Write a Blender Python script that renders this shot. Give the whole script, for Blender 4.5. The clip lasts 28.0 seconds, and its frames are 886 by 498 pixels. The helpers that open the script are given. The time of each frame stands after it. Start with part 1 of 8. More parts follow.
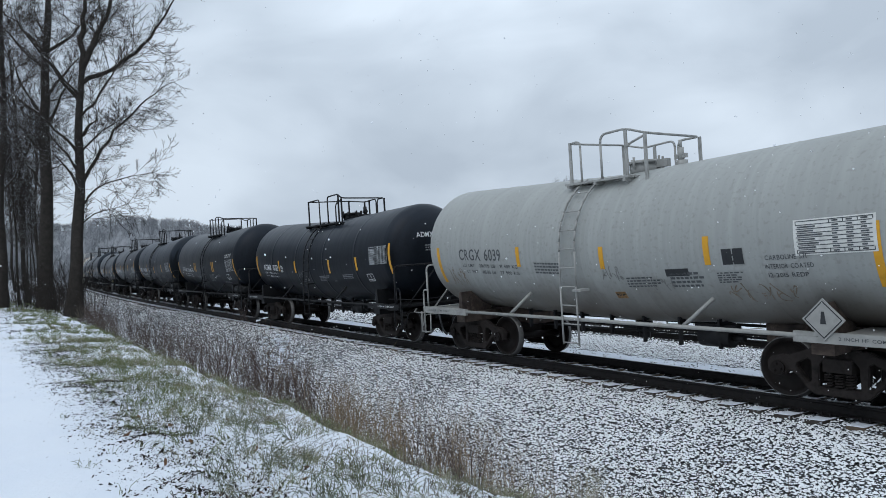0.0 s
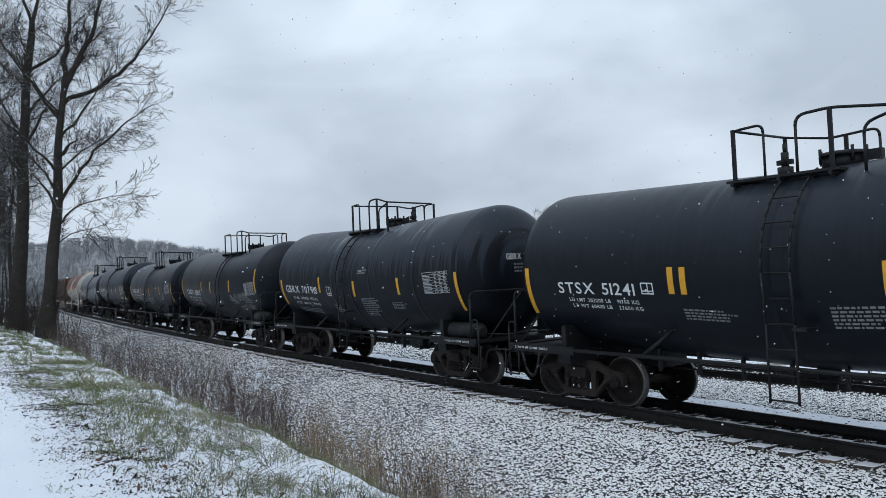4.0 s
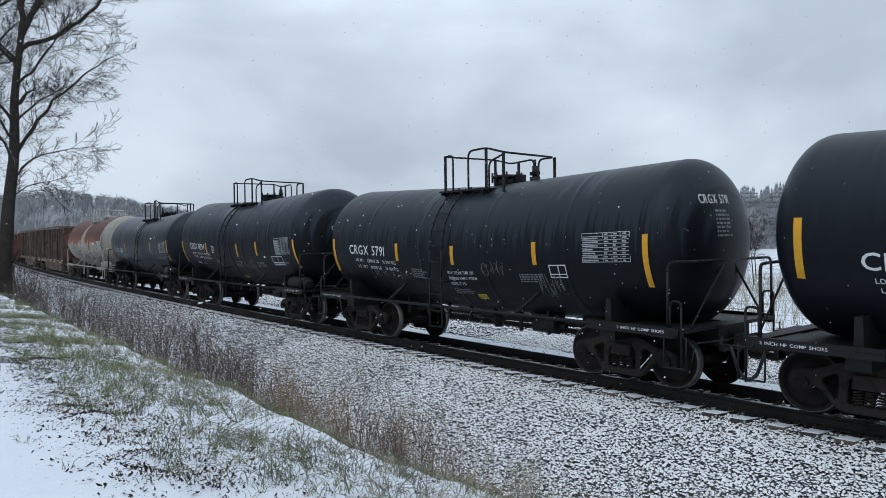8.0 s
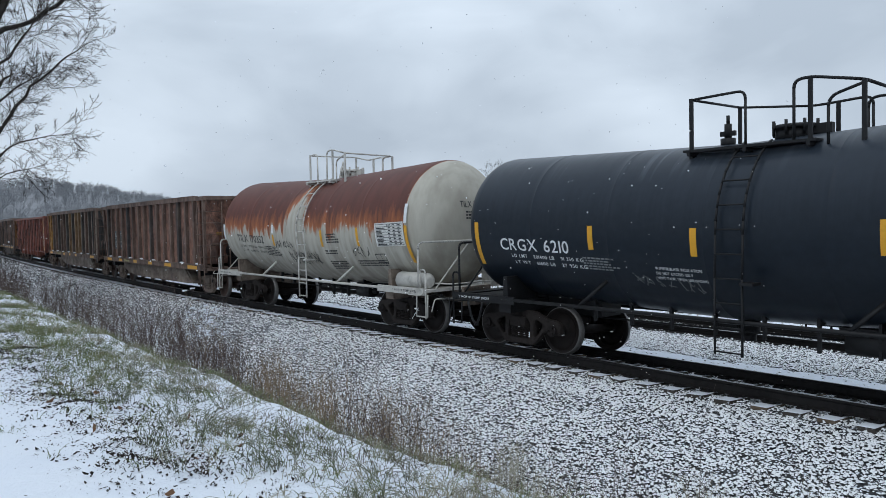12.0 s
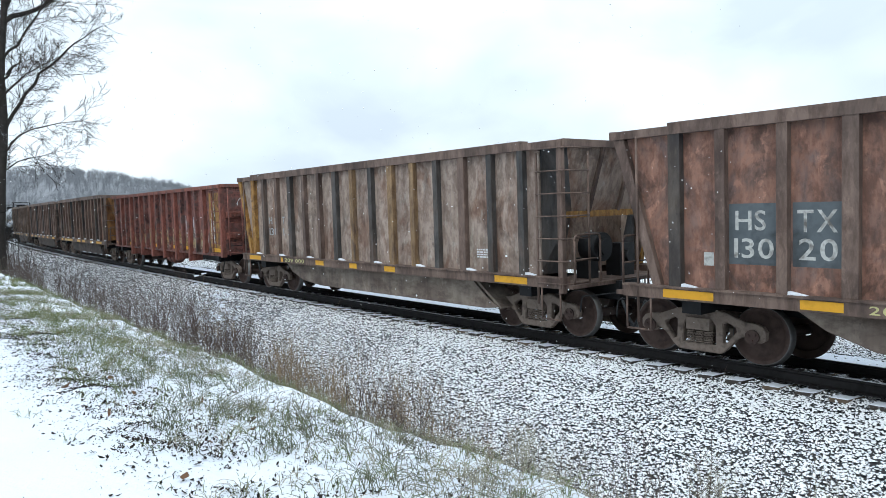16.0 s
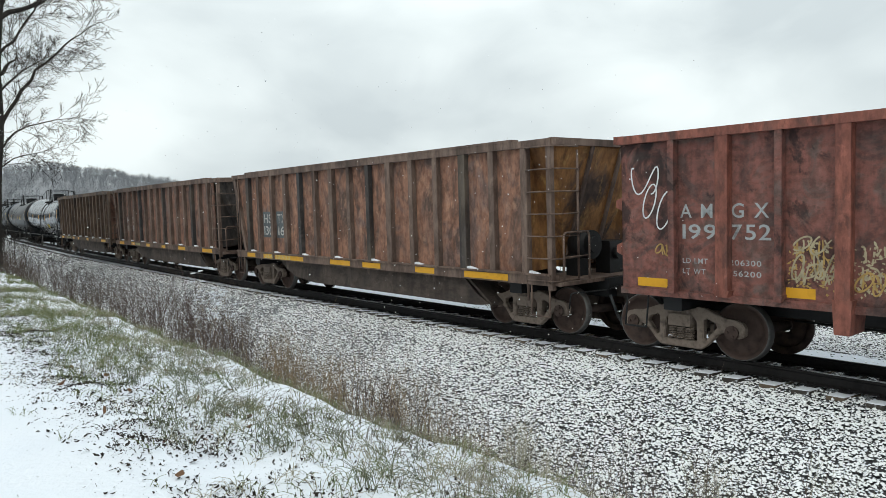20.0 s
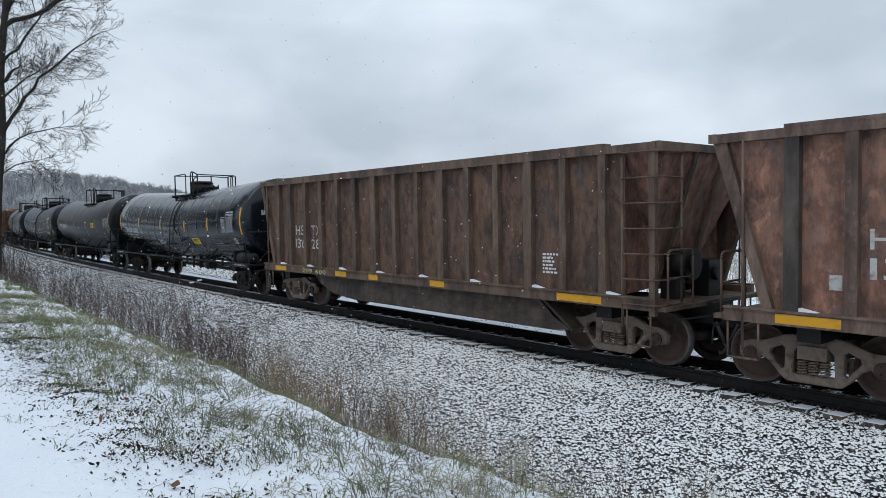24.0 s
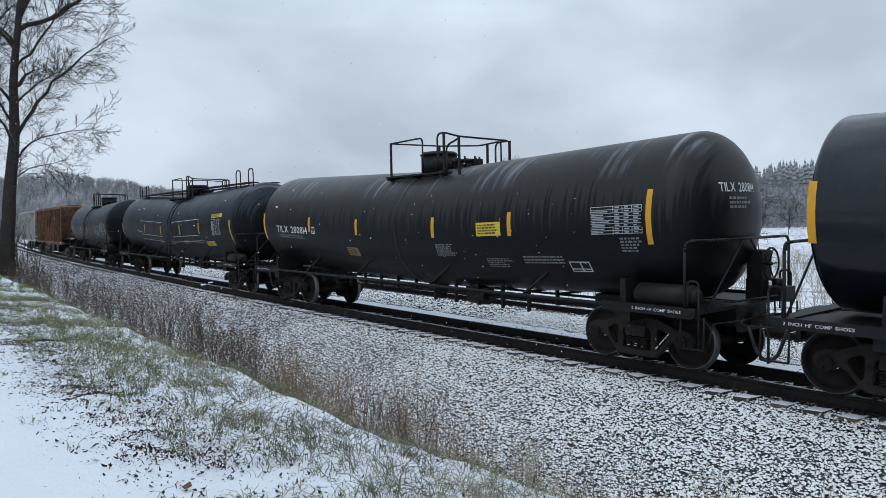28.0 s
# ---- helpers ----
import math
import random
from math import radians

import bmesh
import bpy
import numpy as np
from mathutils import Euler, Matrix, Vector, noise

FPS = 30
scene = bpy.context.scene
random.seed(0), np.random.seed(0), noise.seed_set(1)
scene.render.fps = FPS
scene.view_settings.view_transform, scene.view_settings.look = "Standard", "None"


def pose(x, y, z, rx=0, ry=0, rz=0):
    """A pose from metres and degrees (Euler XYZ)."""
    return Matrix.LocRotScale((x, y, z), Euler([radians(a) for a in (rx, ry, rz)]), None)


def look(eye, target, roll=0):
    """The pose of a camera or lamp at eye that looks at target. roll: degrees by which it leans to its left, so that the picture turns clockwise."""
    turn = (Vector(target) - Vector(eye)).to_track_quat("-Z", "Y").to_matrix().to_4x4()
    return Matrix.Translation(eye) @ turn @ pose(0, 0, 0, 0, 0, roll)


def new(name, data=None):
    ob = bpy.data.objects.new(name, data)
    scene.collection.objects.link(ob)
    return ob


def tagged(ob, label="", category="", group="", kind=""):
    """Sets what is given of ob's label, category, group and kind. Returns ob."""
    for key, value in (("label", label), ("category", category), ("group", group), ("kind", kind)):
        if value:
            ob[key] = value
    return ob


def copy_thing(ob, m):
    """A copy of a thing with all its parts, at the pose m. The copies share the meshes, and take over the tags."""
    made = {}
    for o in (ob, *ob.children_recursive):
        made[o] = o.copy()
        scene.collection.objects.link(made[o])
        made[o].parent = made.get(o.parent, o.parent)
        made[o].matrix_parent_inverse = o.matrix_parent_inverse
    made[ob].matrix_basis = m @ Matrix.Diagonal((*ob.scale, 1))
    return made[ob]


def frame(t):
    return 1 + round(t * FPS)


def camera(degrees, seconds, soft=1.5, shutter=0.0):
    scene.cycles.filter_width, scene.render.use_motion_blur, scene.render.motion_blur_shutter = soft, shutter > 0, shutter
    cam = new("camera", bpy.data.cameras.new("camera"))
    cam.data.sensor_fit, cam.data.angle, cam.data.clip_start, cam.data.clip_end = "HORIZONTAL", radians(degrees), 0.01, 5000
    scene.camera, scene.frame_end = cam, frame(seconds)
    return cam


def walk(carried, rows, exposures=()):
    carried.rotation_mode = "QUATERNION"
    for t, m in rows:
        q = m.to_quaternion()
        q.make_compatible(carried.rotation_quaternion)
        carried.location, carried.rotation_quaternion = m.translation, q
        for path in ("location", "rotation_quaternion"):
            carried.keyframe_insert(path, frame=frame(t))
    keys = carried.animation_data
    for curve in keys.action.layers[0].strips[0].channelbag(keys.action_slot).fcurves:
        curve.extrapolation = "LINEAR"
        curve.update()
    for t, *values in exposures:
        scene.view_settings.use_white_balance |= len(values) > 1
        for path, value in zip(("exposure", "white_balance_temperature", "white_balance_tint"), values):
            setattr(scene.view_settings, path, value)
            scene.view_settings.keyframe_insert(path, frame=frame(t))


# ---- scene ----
cam = camera(64.0, 28.0, soft=0.35)
PATH = [
    (0, pose(0.078, 0.104, 2.690, 89.74, 3.60, 0.34)),
    (0.5, pose(0.078, 0.099, 2.691, 90.28, 4.77, 0.67)),
    (1, pose(0.099, 0.085, 2.702, 90.33, 5.87, 0.73)),
    (1.5, pose(0.097, 0.095, 2.698, 90.25, 5.69, -0.01)),
    (2, pose(0.085, 0.108, 2.699, 90.65, 4.46, -1.11)),
    (2.5, pose(0.086, 0.095, 2.706, 91.44, 3.53, -1.89)),
    (3, pose(0.088, 0.079, 2.710, 91.89, 3.19, -1.93)),
    (3.5, pose(0.083, 0.062, 2.700, 91.90, 2.83, -1.19)),
    (5.5, pose(0.026, -0.036, 2.712, 91.45, 1.29, -2.33)),
    (6, pose(0.058, -0.019, 2.699, 91.34, 1.16, -1.79)),
    (6.5, pose(0.071, -0.012, 2.689, 90.99, 0.88, -1.54)),
    (7, pose(0.056, -0.015, 2.693, 90.46, 0.54, -2.47)),
    (7.5, pose(0.010, -0.014, 2.681, 89.84, 0.56, -3.67)),
    (8, pose(-0.022, -0.028, 2.675, 89.01, 0.76, -4.17)),
    (8.5, pose(-0.031, -0.041, 2.668, 88.42, 0.46, -4.48)),
    (9, pose(-0.025, -0.060, 2.673, 88.31, -0.06, -5.17)),
    (9.5, pose(-0.034, -0.056, 2.671, 88.65, -0.15, -5.61)),
    (10, pose(-0.035, -0.056, 2.676, 88.93, 0.24, -5.47)),
    (10.5, pose(-0.037, -0.051, 2.674, 88.84, 0.71, -5.33)),
    (11, pose(-0.035, -0.037, 2.671, 88.49, 0.94, -5.52)),
    (11.5, pose(-0.032, -0.024, 2.668, 88.15, 1.02, -5.60)),
    (12, pose(-0.030, -0.016, 2.667, 87.83, 1.18, -5.36)),
    (12.5, pose(-0.027, -0.013, 2.668, 87.47, 1.52, -4.94)),
    (13, pose(-0.029, -0.006, 2.667, 87.08, 1.83, -4.62)),
    (13.5, pose(-0.031, -0.001, 2.666, 86.76, 2.01, -4.50)),
    (15.5, pose(-0.029, -0.006, 2.663, 86.58, 1.90, -4.45)),
    (16, pose(-0.025, -0.008, 2.666, 86.47, 1.80, -4.59)),
    (16.5, pose(-0.028, -0.004, 2.664, 86.42, 1.70, -4.59)),
    (17, pose(-0.028, -0.002, 2.667, 86.39, 1.70, -4.47)),
    (17.5, pose(-0.026, -0.001, 2.664, 86.32, 1.81, -4.43)),
    (18, pose(-0.027, 0.002, 2.664, 86.15, 1.96, -4.58)),
    (18.5, pose(-0.026, 0.005, 2.662, 86.06, 2.03, -4.76)),
    (19, pose(-0.022, 0.008, 2.662, 86.10, 1.99, -4.82)),
    (19.5, pose(-0.019, 0.004, 2.662, 86.19, 1.86, -4.82)),
    (20, pose(-0.020, 0.006, 2.662, 86.29, 1.70, -4.80)),
    (20.5, pose(-0.021, 0.002, 2.663, 86.46, 1.53, -4.72)),
    (21, pose(-0.020, 0.000, 2.662, 86.75, 1.42, -4.65)),
    (21.5, pose(-0.021, -0.000, 2.661, 86.98, 1.36, -4.66)),
    (23.5, pose(-0.022, 0.004, 2.662, 87.19, 1.08, -4.84)),
    (24, pose(-0.024, 0.001, 2.664, 87.30, 0.91, -4.81)),
    (24.5, pose(-0.027, 0.002, 2.661, 87.60, 0.88, -5.03)),
    (25, pose(-0.019, 0.001, 2.670, 88.14, 1.04, -5.68)),
    (25.5, pose(-0.019, 0.004, 2.671, 88.84, 1.20, -6.39)),
    (26, pose(-0.023, -0.002, 2.671, 89.06, 1.26, -6.43)),
    (26.5, pose(-0.025, -0.005, 2.669, 88.65, 1.23, -5.77)),
    (27, pose(-0.023, 0.002, 2.666, 88.05, 1.20, -4.97)),
    (27.5, pose(-0.027, 0.005, 2.666, 87.62, 1.15, -4.36)),
    (28, pose(-0.027, 0.010, 2.664, 87.46, 1.08, -4.01)),
]
# the phone's own exposure: dim before the dark tank cars, brighter beside the brown gondolas
walk(cam, PATH, exposures=[(0, 0.0, 6500, 10), (13.5, 0.0, 6500, 10), (15.5, 0.70, 6600, 7), (17.5, 0.69, 6600, 8), (19, 0.40, 7300, 7), (20, 0.40, 7400, 6), (21, 0.42, 7050, 2), (21.5, 0.40, 7000, 3), (23.5, 0.12, 6800, 9), (25, 0.05, 6500, 10), (28, 0.0, 6500, 10)])

# ---- light: an overcast winter sky ----
world = bpy.data.worlds.new("overcast")
scene.world = world
world.use_nodes = True


def sky_nodes(nt):
    n, l = nt.nodes, nt.links
    n.clear()
    out, bg = n.new("ShaderNodeOutputWorld"), n.new("ShaderNodeBackground")
    tc, mp = n.new("ShaderNodeTexCoord"), n.new("ShaderNodeMapping")
    mp.inputs["Scale"].default_value = (1.0, 1.0, 1.9)
    n1, n2 = n.new("ShaderNodeTexNoise"), n.new("ShaderNodeTexNoise")
    n1.inputs["Scale"].default_value, n1.inputs["Detail"].default_value, n1.inputs["Roughness"].default_value = 2.6, 3.0, 0.45
    n2.inputs["Scale"].default_value, n2.inputs["Detail"].default_value, n2.inputs["Distortion"].default_value = 4.2, 5.0, 0.5
    mix = n.new("ShaderNodeMath")
    mix.operation = "MULTIPLY_ADD"
    mix.inputs[1].default_value = 0.5
    ramp = n.new("ShaderNodeValToRGB")
    ramp.color_ramp.elements[0].position, ramp.color_ramp.elements[0].color = 0.60, (0.425, 0.502, 0.595, 1)
    ramp.color_ramp.elements[1].position, ramp.color_ramp.elements[1].color = 0.93, (0.640, 0.737, 0.845, 1)
    l.new(tc.outputs["Generated"], mp.inputs["Vector"])
    l.new(mp.outputs["Vector"], n1.inputs["Vector"])
    l.new(mp.outputs["Vector"], n2.inputs["Vector"])
    l.new(n2.outputs["Fac"], mix.inputs[0])
    l.new(n1.outputs["Fac"], mix.inputs[2])
    l.new(mix.outputs[0], ramp.inputs["Fac"])
    # an overcast sky is brightest overhead
    sep, up, grade = n.new("ShaderNodeSeparateXYZ"), n.new("ShaderNodeMapRange"), n.new("ShaderNodeMixRGB")
    up.inputs["From Min"].default_value, up.inputs["From Max"].default_value = 0.0, 1.0
    up.inputs["To Min"].default_value, up.inputs["To Max"].default_value = 0.92, 1.5
    grade.blend_type = "MULTIPLY"
    grade.inputs["Fac"].default_value = 1.0
    l.new(tc.outputs["Generated"], sep.inputs[0])
    l.new(sep.outputs["Z"], up.inputs["Value"])
    l.new(ramp.outputs["Color"], grade.inputs["Color1"])
    l.new(up.outputs["Result"], grade.inputs["Color2"])
    l.new(grade.outputs["Color"], bg.inputs["Color"])
    bg.inputs["Strength"].default_value = 1.08
    l.new(bg.outputs[0], out.inputs["Surface"])


sky_nodes(world.node_tree)
sun = new("sun", bpy.data.lights.new("sun", "SUN"))
sun.data.energy, sun.data.angle, sun.data.color = 0.6, radians(40), (1.0, 0.97, 0.93)
sun.matrix_world = look((0, 0, 50), (14, 30, 0))

# ---- materials ----
def nodes_of(name):
    m = bpy.data.materials.new(name)
    m.use_nodes = True
    return m, m.node_tree.nodes, m.node_tree.links, m.node_tree.nodes["Principled BSDF"]


def plain(name, color, rough=0.5, metal=0.0, grain=0.25, scale=6.0, bump=0.1, stretch=(1, 1, 1), second=None, spec=0.35):
    """A painted or bare surface with stains at two scales, fine relief and a little change of gloss."""
    m, n, l, b = nodes_of(name)
    tc, mp = n.new("ShaderNodeTexCoord"), n.new("ShaderNodeMapping")
    mp.inputs["Scale"].default_value = stretch
    n1, n2 = n.new("ShaderNodeTexNoise"), n.new("ShaderNodeTexNoise")
    n1.inputs["Scale"].default_value, n1.inputs["Detail"].default_value = scale, 8
    n2.inputs["Scale"].default_value, n2.inputs["Detail"].default_value = scale * 0.17, 4
    add = n.new("ShaderNodeMath")
    add.operation = "ADD"
    ramp = n.new("ShaderNodeValToRGB")
    c = color
    d = second or tuple(v * (1 - grain) for v in c)
    u = tuple(min(1, v * (1 + grain * 0.6)) for v in c)
    ramp.color_ramp.elements[0].position, ramp.color_ramp.elements[0].color = 0.75, (*d, 1)
    ramp.color_ramp.elements[1].position, ramp.color_ramp.elements[1].color = 1.25, (*u, 1)
    mid = ramp.color_ramp.elements.new(1.0)
    mid.color = (*c, 1)
    half = n.new("ShaderNodeMath")
    half.operation = "MULTIPLY"
    half.inputs[1].default_value = 0.5
    for e, p in zip(ramp.color_ramp.elements, (0.36, 0.5, 0.64)):
        e.position = p
    l.new(tc.outputs["Object"], mp.inputs["Vector"])
    l.new(mp.outputs["Vector"], n1.inputs["Vector"])
    l.new(mp.outputs["Vector"], n2.inputs["Vector"])
    l.new(n1.outputs["Fac"], add.inputs[0])
    l.new(n2.outputs["Fac"], add.inputs[1])
    l.new(add.outputs[0], half.inputs[0])
    l.new(half.outputs[0], ramp.inputs["Fac"])
    l.new(ramp.outputs["Color"], b.inputs["Base Color"])
    rr = n.new("ShaderNodeMapRange")
    rr.inputs["To Min"].default_value, rr.inputs["To Max"].default_value = max(0, rough - 0.12), min(1, rough + 0.12)
    l.new(n1.outputs["Fac"], rr.inputs["Value"])
    l.new(rr.outputs["Result"], b.inputs["Roughness"])
    b.inputs["Metallic"].default_value = metal
    b.inputs["Specular IOR Level"].default_value = spec
    if bump:
        bp = n.new("ShaderNodeBump")
        bp.inputs["Strength"].default_value, bp.inputs["Distance"].default_value = bump, 0.02
        l.new(n1.outputs["Fac"], bp.inputs["Height"])
        l.new(bp.outputs["Normal"], b.inputs["Normal"])
    return m


def snow_over(name, dark, low=0.35, high=0.75, grain=30.0, second=None, snow=(0.72, 0.76, 0.82)):
    """A rough dark surface with snow on what faces up, broken by noise."""
    m, n, l, b = nodes_of(name)
    geo, sep = n.new("ShaderNodeNewGeometry"), n.new("ShaderNodeSeparateXYZ")
    tc = n.new("ShaderNodeTexCoord")
    ns, nd = n.new("ShaderNodeTexNoise"), n.new("ShaderNodeTexNoise")
    ns.inputs["Scale"].default_value, ns.inputs["Detail"].default_value = grain, 4
    nd.inputs["Scale"].default_value, nd.inputs["Detail"].default_value = grain * 0.4, 3
    add = n.new("ShaderNodeMath")
    add.operation = "MULTIPLY_ADD"
    add.inputs[1].default_value = 0.9
    mr = n.new("ShaderNodeMapRange")
    mr.inputs["From Min"].default_value, mr.inputs["From Max"].default_value = low + 0.45, high + 0.45
    rk, mix = n.new("ShaderNodeMixRGB"), n.new("ShaderNodeMixRGB")
    rk.inputs["Color1"].default_value, rk.inputs["Color2"].default_value = (*dark, 1), (*(second or tuple(v * 2.2 for v in dark)), 1)
    mix.inputs["Color2"].default_value = (*snow, 1)
    l.new(geo.outputs["Normal"], sep.inputs[0])
    l.new(tc.outputs["Object"], ns.inputs["Vector"])
    l.new(tc.outputs["Object"], nd.inputs["Vector"])
    l.new(ns.outputs["Fac"], add.inputs[0])
    l.new(sep.outputs["Z"], add.inputs[2])
    l.new(add.outputs[0], mr.inputs["Value"])
    l.new(nd.outputs["Fac"], rk.inputs["Fac"])
    l.new(rk.outputs["Color"], mix.inputs["Color1"])
    l.new(mr.outputs["Result"], mix.inputs["Fac"])
    l.new(mix.outputs["Color"], b.inputs["Base Color"])
    b.inputs["Roughness"].default_value = 0.9
    b.inputs["Specular IOR Level"].default_value = 0.12
    return m


STEEL_DARK = plain("grimy_black_steel", (0.0085, 0.0088, 0.0098), 0.55, 0, 0.4, 9, 0.15, spec=0.25)
TRUCK_IRON = plain("grimy_cast_iron", (0.022, 0.0185, 0.0172), 0.75, 0, 0.5, 11, 0.25, spec=0.12)
WHEEL_STEEL = plain("worn_wheel_steel", (0.011, 0.0085, 0.0078), 0.6, 0.0, 0.4, 10, 0.1, spec=0.15)
WHEEL_RUST = plain("rust_brown_wheel_steel", (0.060, 0.040, 0.034), 0.7, 0.0, 0.4, 8, 0.1, spec=0.15)
RAIL_SIDE = plain("dark_rail_steel", (0.0125, 0.0115, 0.0115), 0.65, 0.0, 0.4, 12, 0.1, spec=0.14)
YELLOW = plain("yellow_reflective_tape", (0.60, 0.30, 0.02), 0.45, 0, 0.12, 12, 0.02)
WHITE_INK = plain("white_stencil_paint", (0.62, 0.64, 0.65), 0.6, 0, 0.12, 14, 0.0)
BLACK_INK = plain("black_stencil_paint", (0.03, 0.032, 0.035), 0.6, 0, 0.12, 14, 0.0)
SNOW = plain("fresh_snow", (0.74, 0.78, 0.84), 0.8, 0, 0.05, 3, 0.3)
def grimed(name, paint, grime, low, high):
    """Pale tank paint, thrown-up road dirt along its lower side and thin runs below the fittings."""
    m, n, l, b = nodes_of(name)
    tc, sep = n.new("ShaderNodeTexCoord"), n.new("ShaderNodeSeparateXYZ")

    def field(sc, stretched, detail):
        mp, q = n.new("ShaderNodeMapping"), n.new("ShaderNodeTexNoise")
        mp.inputs["Scale"].default_value = stretched
        q.inputs["Scale"].default_value, q.inputs["Detail"].default_value = sc, detail
        l.new(tc.outputs["Object"], mp.inputs["Vector"])
        l.new(mp.outputs["Vector"], q.inputs["Vector"])
        return q.outputs["Fac"]

    def span(v, a, c, lo=0.0, hi=1.0):
        q = n.new("ShaderNodeMapRange")
        q.inputs["From Min"].default_value, q.inputs["From Max"].default_value = a, c
        q.inputs["To Min"].default_value, q.inputs["To Max"].default_value = lo, hi
        l.new(v, q.inputs["Value"])
        return q.outputs["Result"]

    def lay(fac, c1, c2):
        q = n.new("ShaderNodeMixRGB")
        l.new(fac, q.inputs["Fac"])
        for i, c in ((1, c1), (2, c2)):
            if isinstance(c, tuple):
                q.inputs[i].default_value = (*c, 1)
            else:
                l.new(c, q.inputs[i])
        return q.outputs["Color"]
    l.new(tc.outputs["Object"], sep.inputs[0])
    runs, cloud, grain = field(1.5, (5.5, 0.5, 0.28), 7), field(0.8, (1, 1, 1), 5), field(14, (1, 1, 1), 5)
    edge = n.new("ShaderNodeMath")
    edge.operation = "MULTIPLY_ADD"
    edge.inputs[1].default_value = 1.1
    l.new(cloud, edge.inputs[0])
    l.new(sep.outputs["Z"], edge.inputs[2])
    col = lay(span(runs, 0.42, 0.66), tuple(v * 0.93 for v in paint), tuple(v * 1.04 for v in paint))
    col = lay(span(grain, 0.55, 0.75, 0.0, 0.25), col, grime)
    col = lay(span(edge.outputs[0], low + 0.55, high + 0.55, 0.85, 0.0), col, grime)
    l.new(col, b.inputs["Base Color"])
    l.new(span(cloud, 0.3, 0.7, 0.4, 0.6), b.inputs["Roughness"])
    b.inputs["Specular IOR Level"].default_value = 0.3
    return m


TANK_WHITE = grimed("aged_white_tank_paint", (0.322, 0.333, 0.320), (0.090, 0.066, 0.050), 0.98, 1.90)
TRUCK_RUST = plain("rusty_cast_iron", (0.150, 0.118, 0.098), 0.8, 0, 0.5, 11, 0.25, spec=0.15)
TREAD = plain("worn_wheel_tread", (0.10, 0.097, 0.094), 0.42, 0.6, 0.3, 9, 0.05)
TABLE_INK = plain("pale_stencil_table_paint", (0.33, 0.345, 0.355), 0.6, 0, 0.3, 14, 0.0)
PLATE_WHITE = plain("white_vinyl_panel", (0.60, 0.60, 0.57), 0.6, 0, 0.2, 8, 0.0)
DIM_INK = plain("thin_grey_stencil_print", (0.17, 0.18, 0.19), 0.6, 0, 0.35, 14, 0.0)
RAIL_TOP = plain("polished_rail_head", (0.20, 0.21, 0.22), 0.3, 0.9, 0.2, 8, 0.02)

# ---- the curve of the track ----
HEAD, BEND, X0, Y0 = radians(34.99), -1 / 1198.0, 6.611, 9.0   # near rail: heading and curvature
TILT = 4.2                                                    # superelevation, degrees
GAUGE = 1.505


def on_curve(s, u=0.0):
    """Plan place and heading at s metres along the near rail, u metres towards the trail."""
    a = HEAD + BEND * s / 2
    h = BEND * s / 2
    c = math.sin(h) / h if abs(h) > 1e-9 else 1.0
    th = HEAD + BEND * s
    return X0 - math.sin(a) * s * c - math.cos(th) * u, Y0 + math.cos(a) * s * c - math.sin(th) * u, th


def track_pose(s):
    """Pose on the centre line: x along the line towards the camera's end, y to the far side, z up, leaning with the curve."""
    x, y, th = on_curve(s, -GAUGE / 2)
    t, n = Vector((math.sin(th), -math.cos(th), 0)), Vector((math.cos(th), math.sin(th), 0))
    m = Matrix((t, n, Vector((0, 0, 1)))).transposed().to_4x4()
    return Matrix.Translation((x, y, 0)) @ m @ pose(0, 0, 0, -TILT, 0, 0)


def car_pose(s):
    """Where a car stands: upright over the near rail, as its springs hold it on the curve."""
    p = track_pose(s) @ Vector((0, -GAUGE / 2, 0))
    x, y, th = on_curve(s, -GAUGE / 2)
    t, n = Vector((math.sin(th), -math.cos(th), 0)), Vector((math.cos(th), math.sin(th), 0))
    return Matrix.Translation(p + n * (GAUGE / 2)) @ Matrix((t, n, Vector((0, 0, 1)))).transposed().to_4x4()


def level_pose(s, u):
    """Pose on the level track beyond, whose centre runs u metres beside the near rail."""
    x, y, th = on_curve(s, u)
    t, n = Vector((math.sin(th), -math.cos(th), 0)), Vector((math.cos(th), math.sin(th), 0))
    return Matrix.Translation((x, y, -0.10)) @ Matrix((t, n, Vector((0, 0, 1)))).transposed().to_4x4()


BEYOND = -6.35                                                # centre of the second track
# the trucks keep to the slant of the rails
ON_RAILS = pose(0, -GAUGE / 2, 0, -TILT, 0, 0) @ pose(0, GAUGE / 2, 0)


def part(name, bm, material, parent=None, label="", smooth=False):
    me = bpy.data.meshes.new(name)
    if smooth:
        for f in bm.faces:
            f.smooth = True
    bm.to_mesh(me)
    bm.free()
    for m in (material if isinstance(material, (list, tuple)) else [material]):
        me.materials.append(m)
    ob = new(name, me)
    if parent is not None:
        ob.parent = parent
    if label:
        ob["label"] = label
    return ob


def thing(name, label, category, group="", kind=""):
    return tagged(new(name), label, category, group, kind)


def box(bm, x0, x1, y0, y1, z0, z1, m=None, mat=0):
    vs = [bm.verts.new((x, y, z)) for x in (x0, x1) for y in (y0, y1) for z in (z0, z1)]
    if m is not None:
        for v in vs:
            v.co = m @ v.co
    for q in ((0, 1, 3, 2), (4, 6, 7, 5), (0, 4, 5, 1), (2, 3, 7, 6), (0, 2, 6, 4), (1, 5, 7, 3)):
        bm.faces.new([vs[i] for i in q]).material_index = mat
    return vs


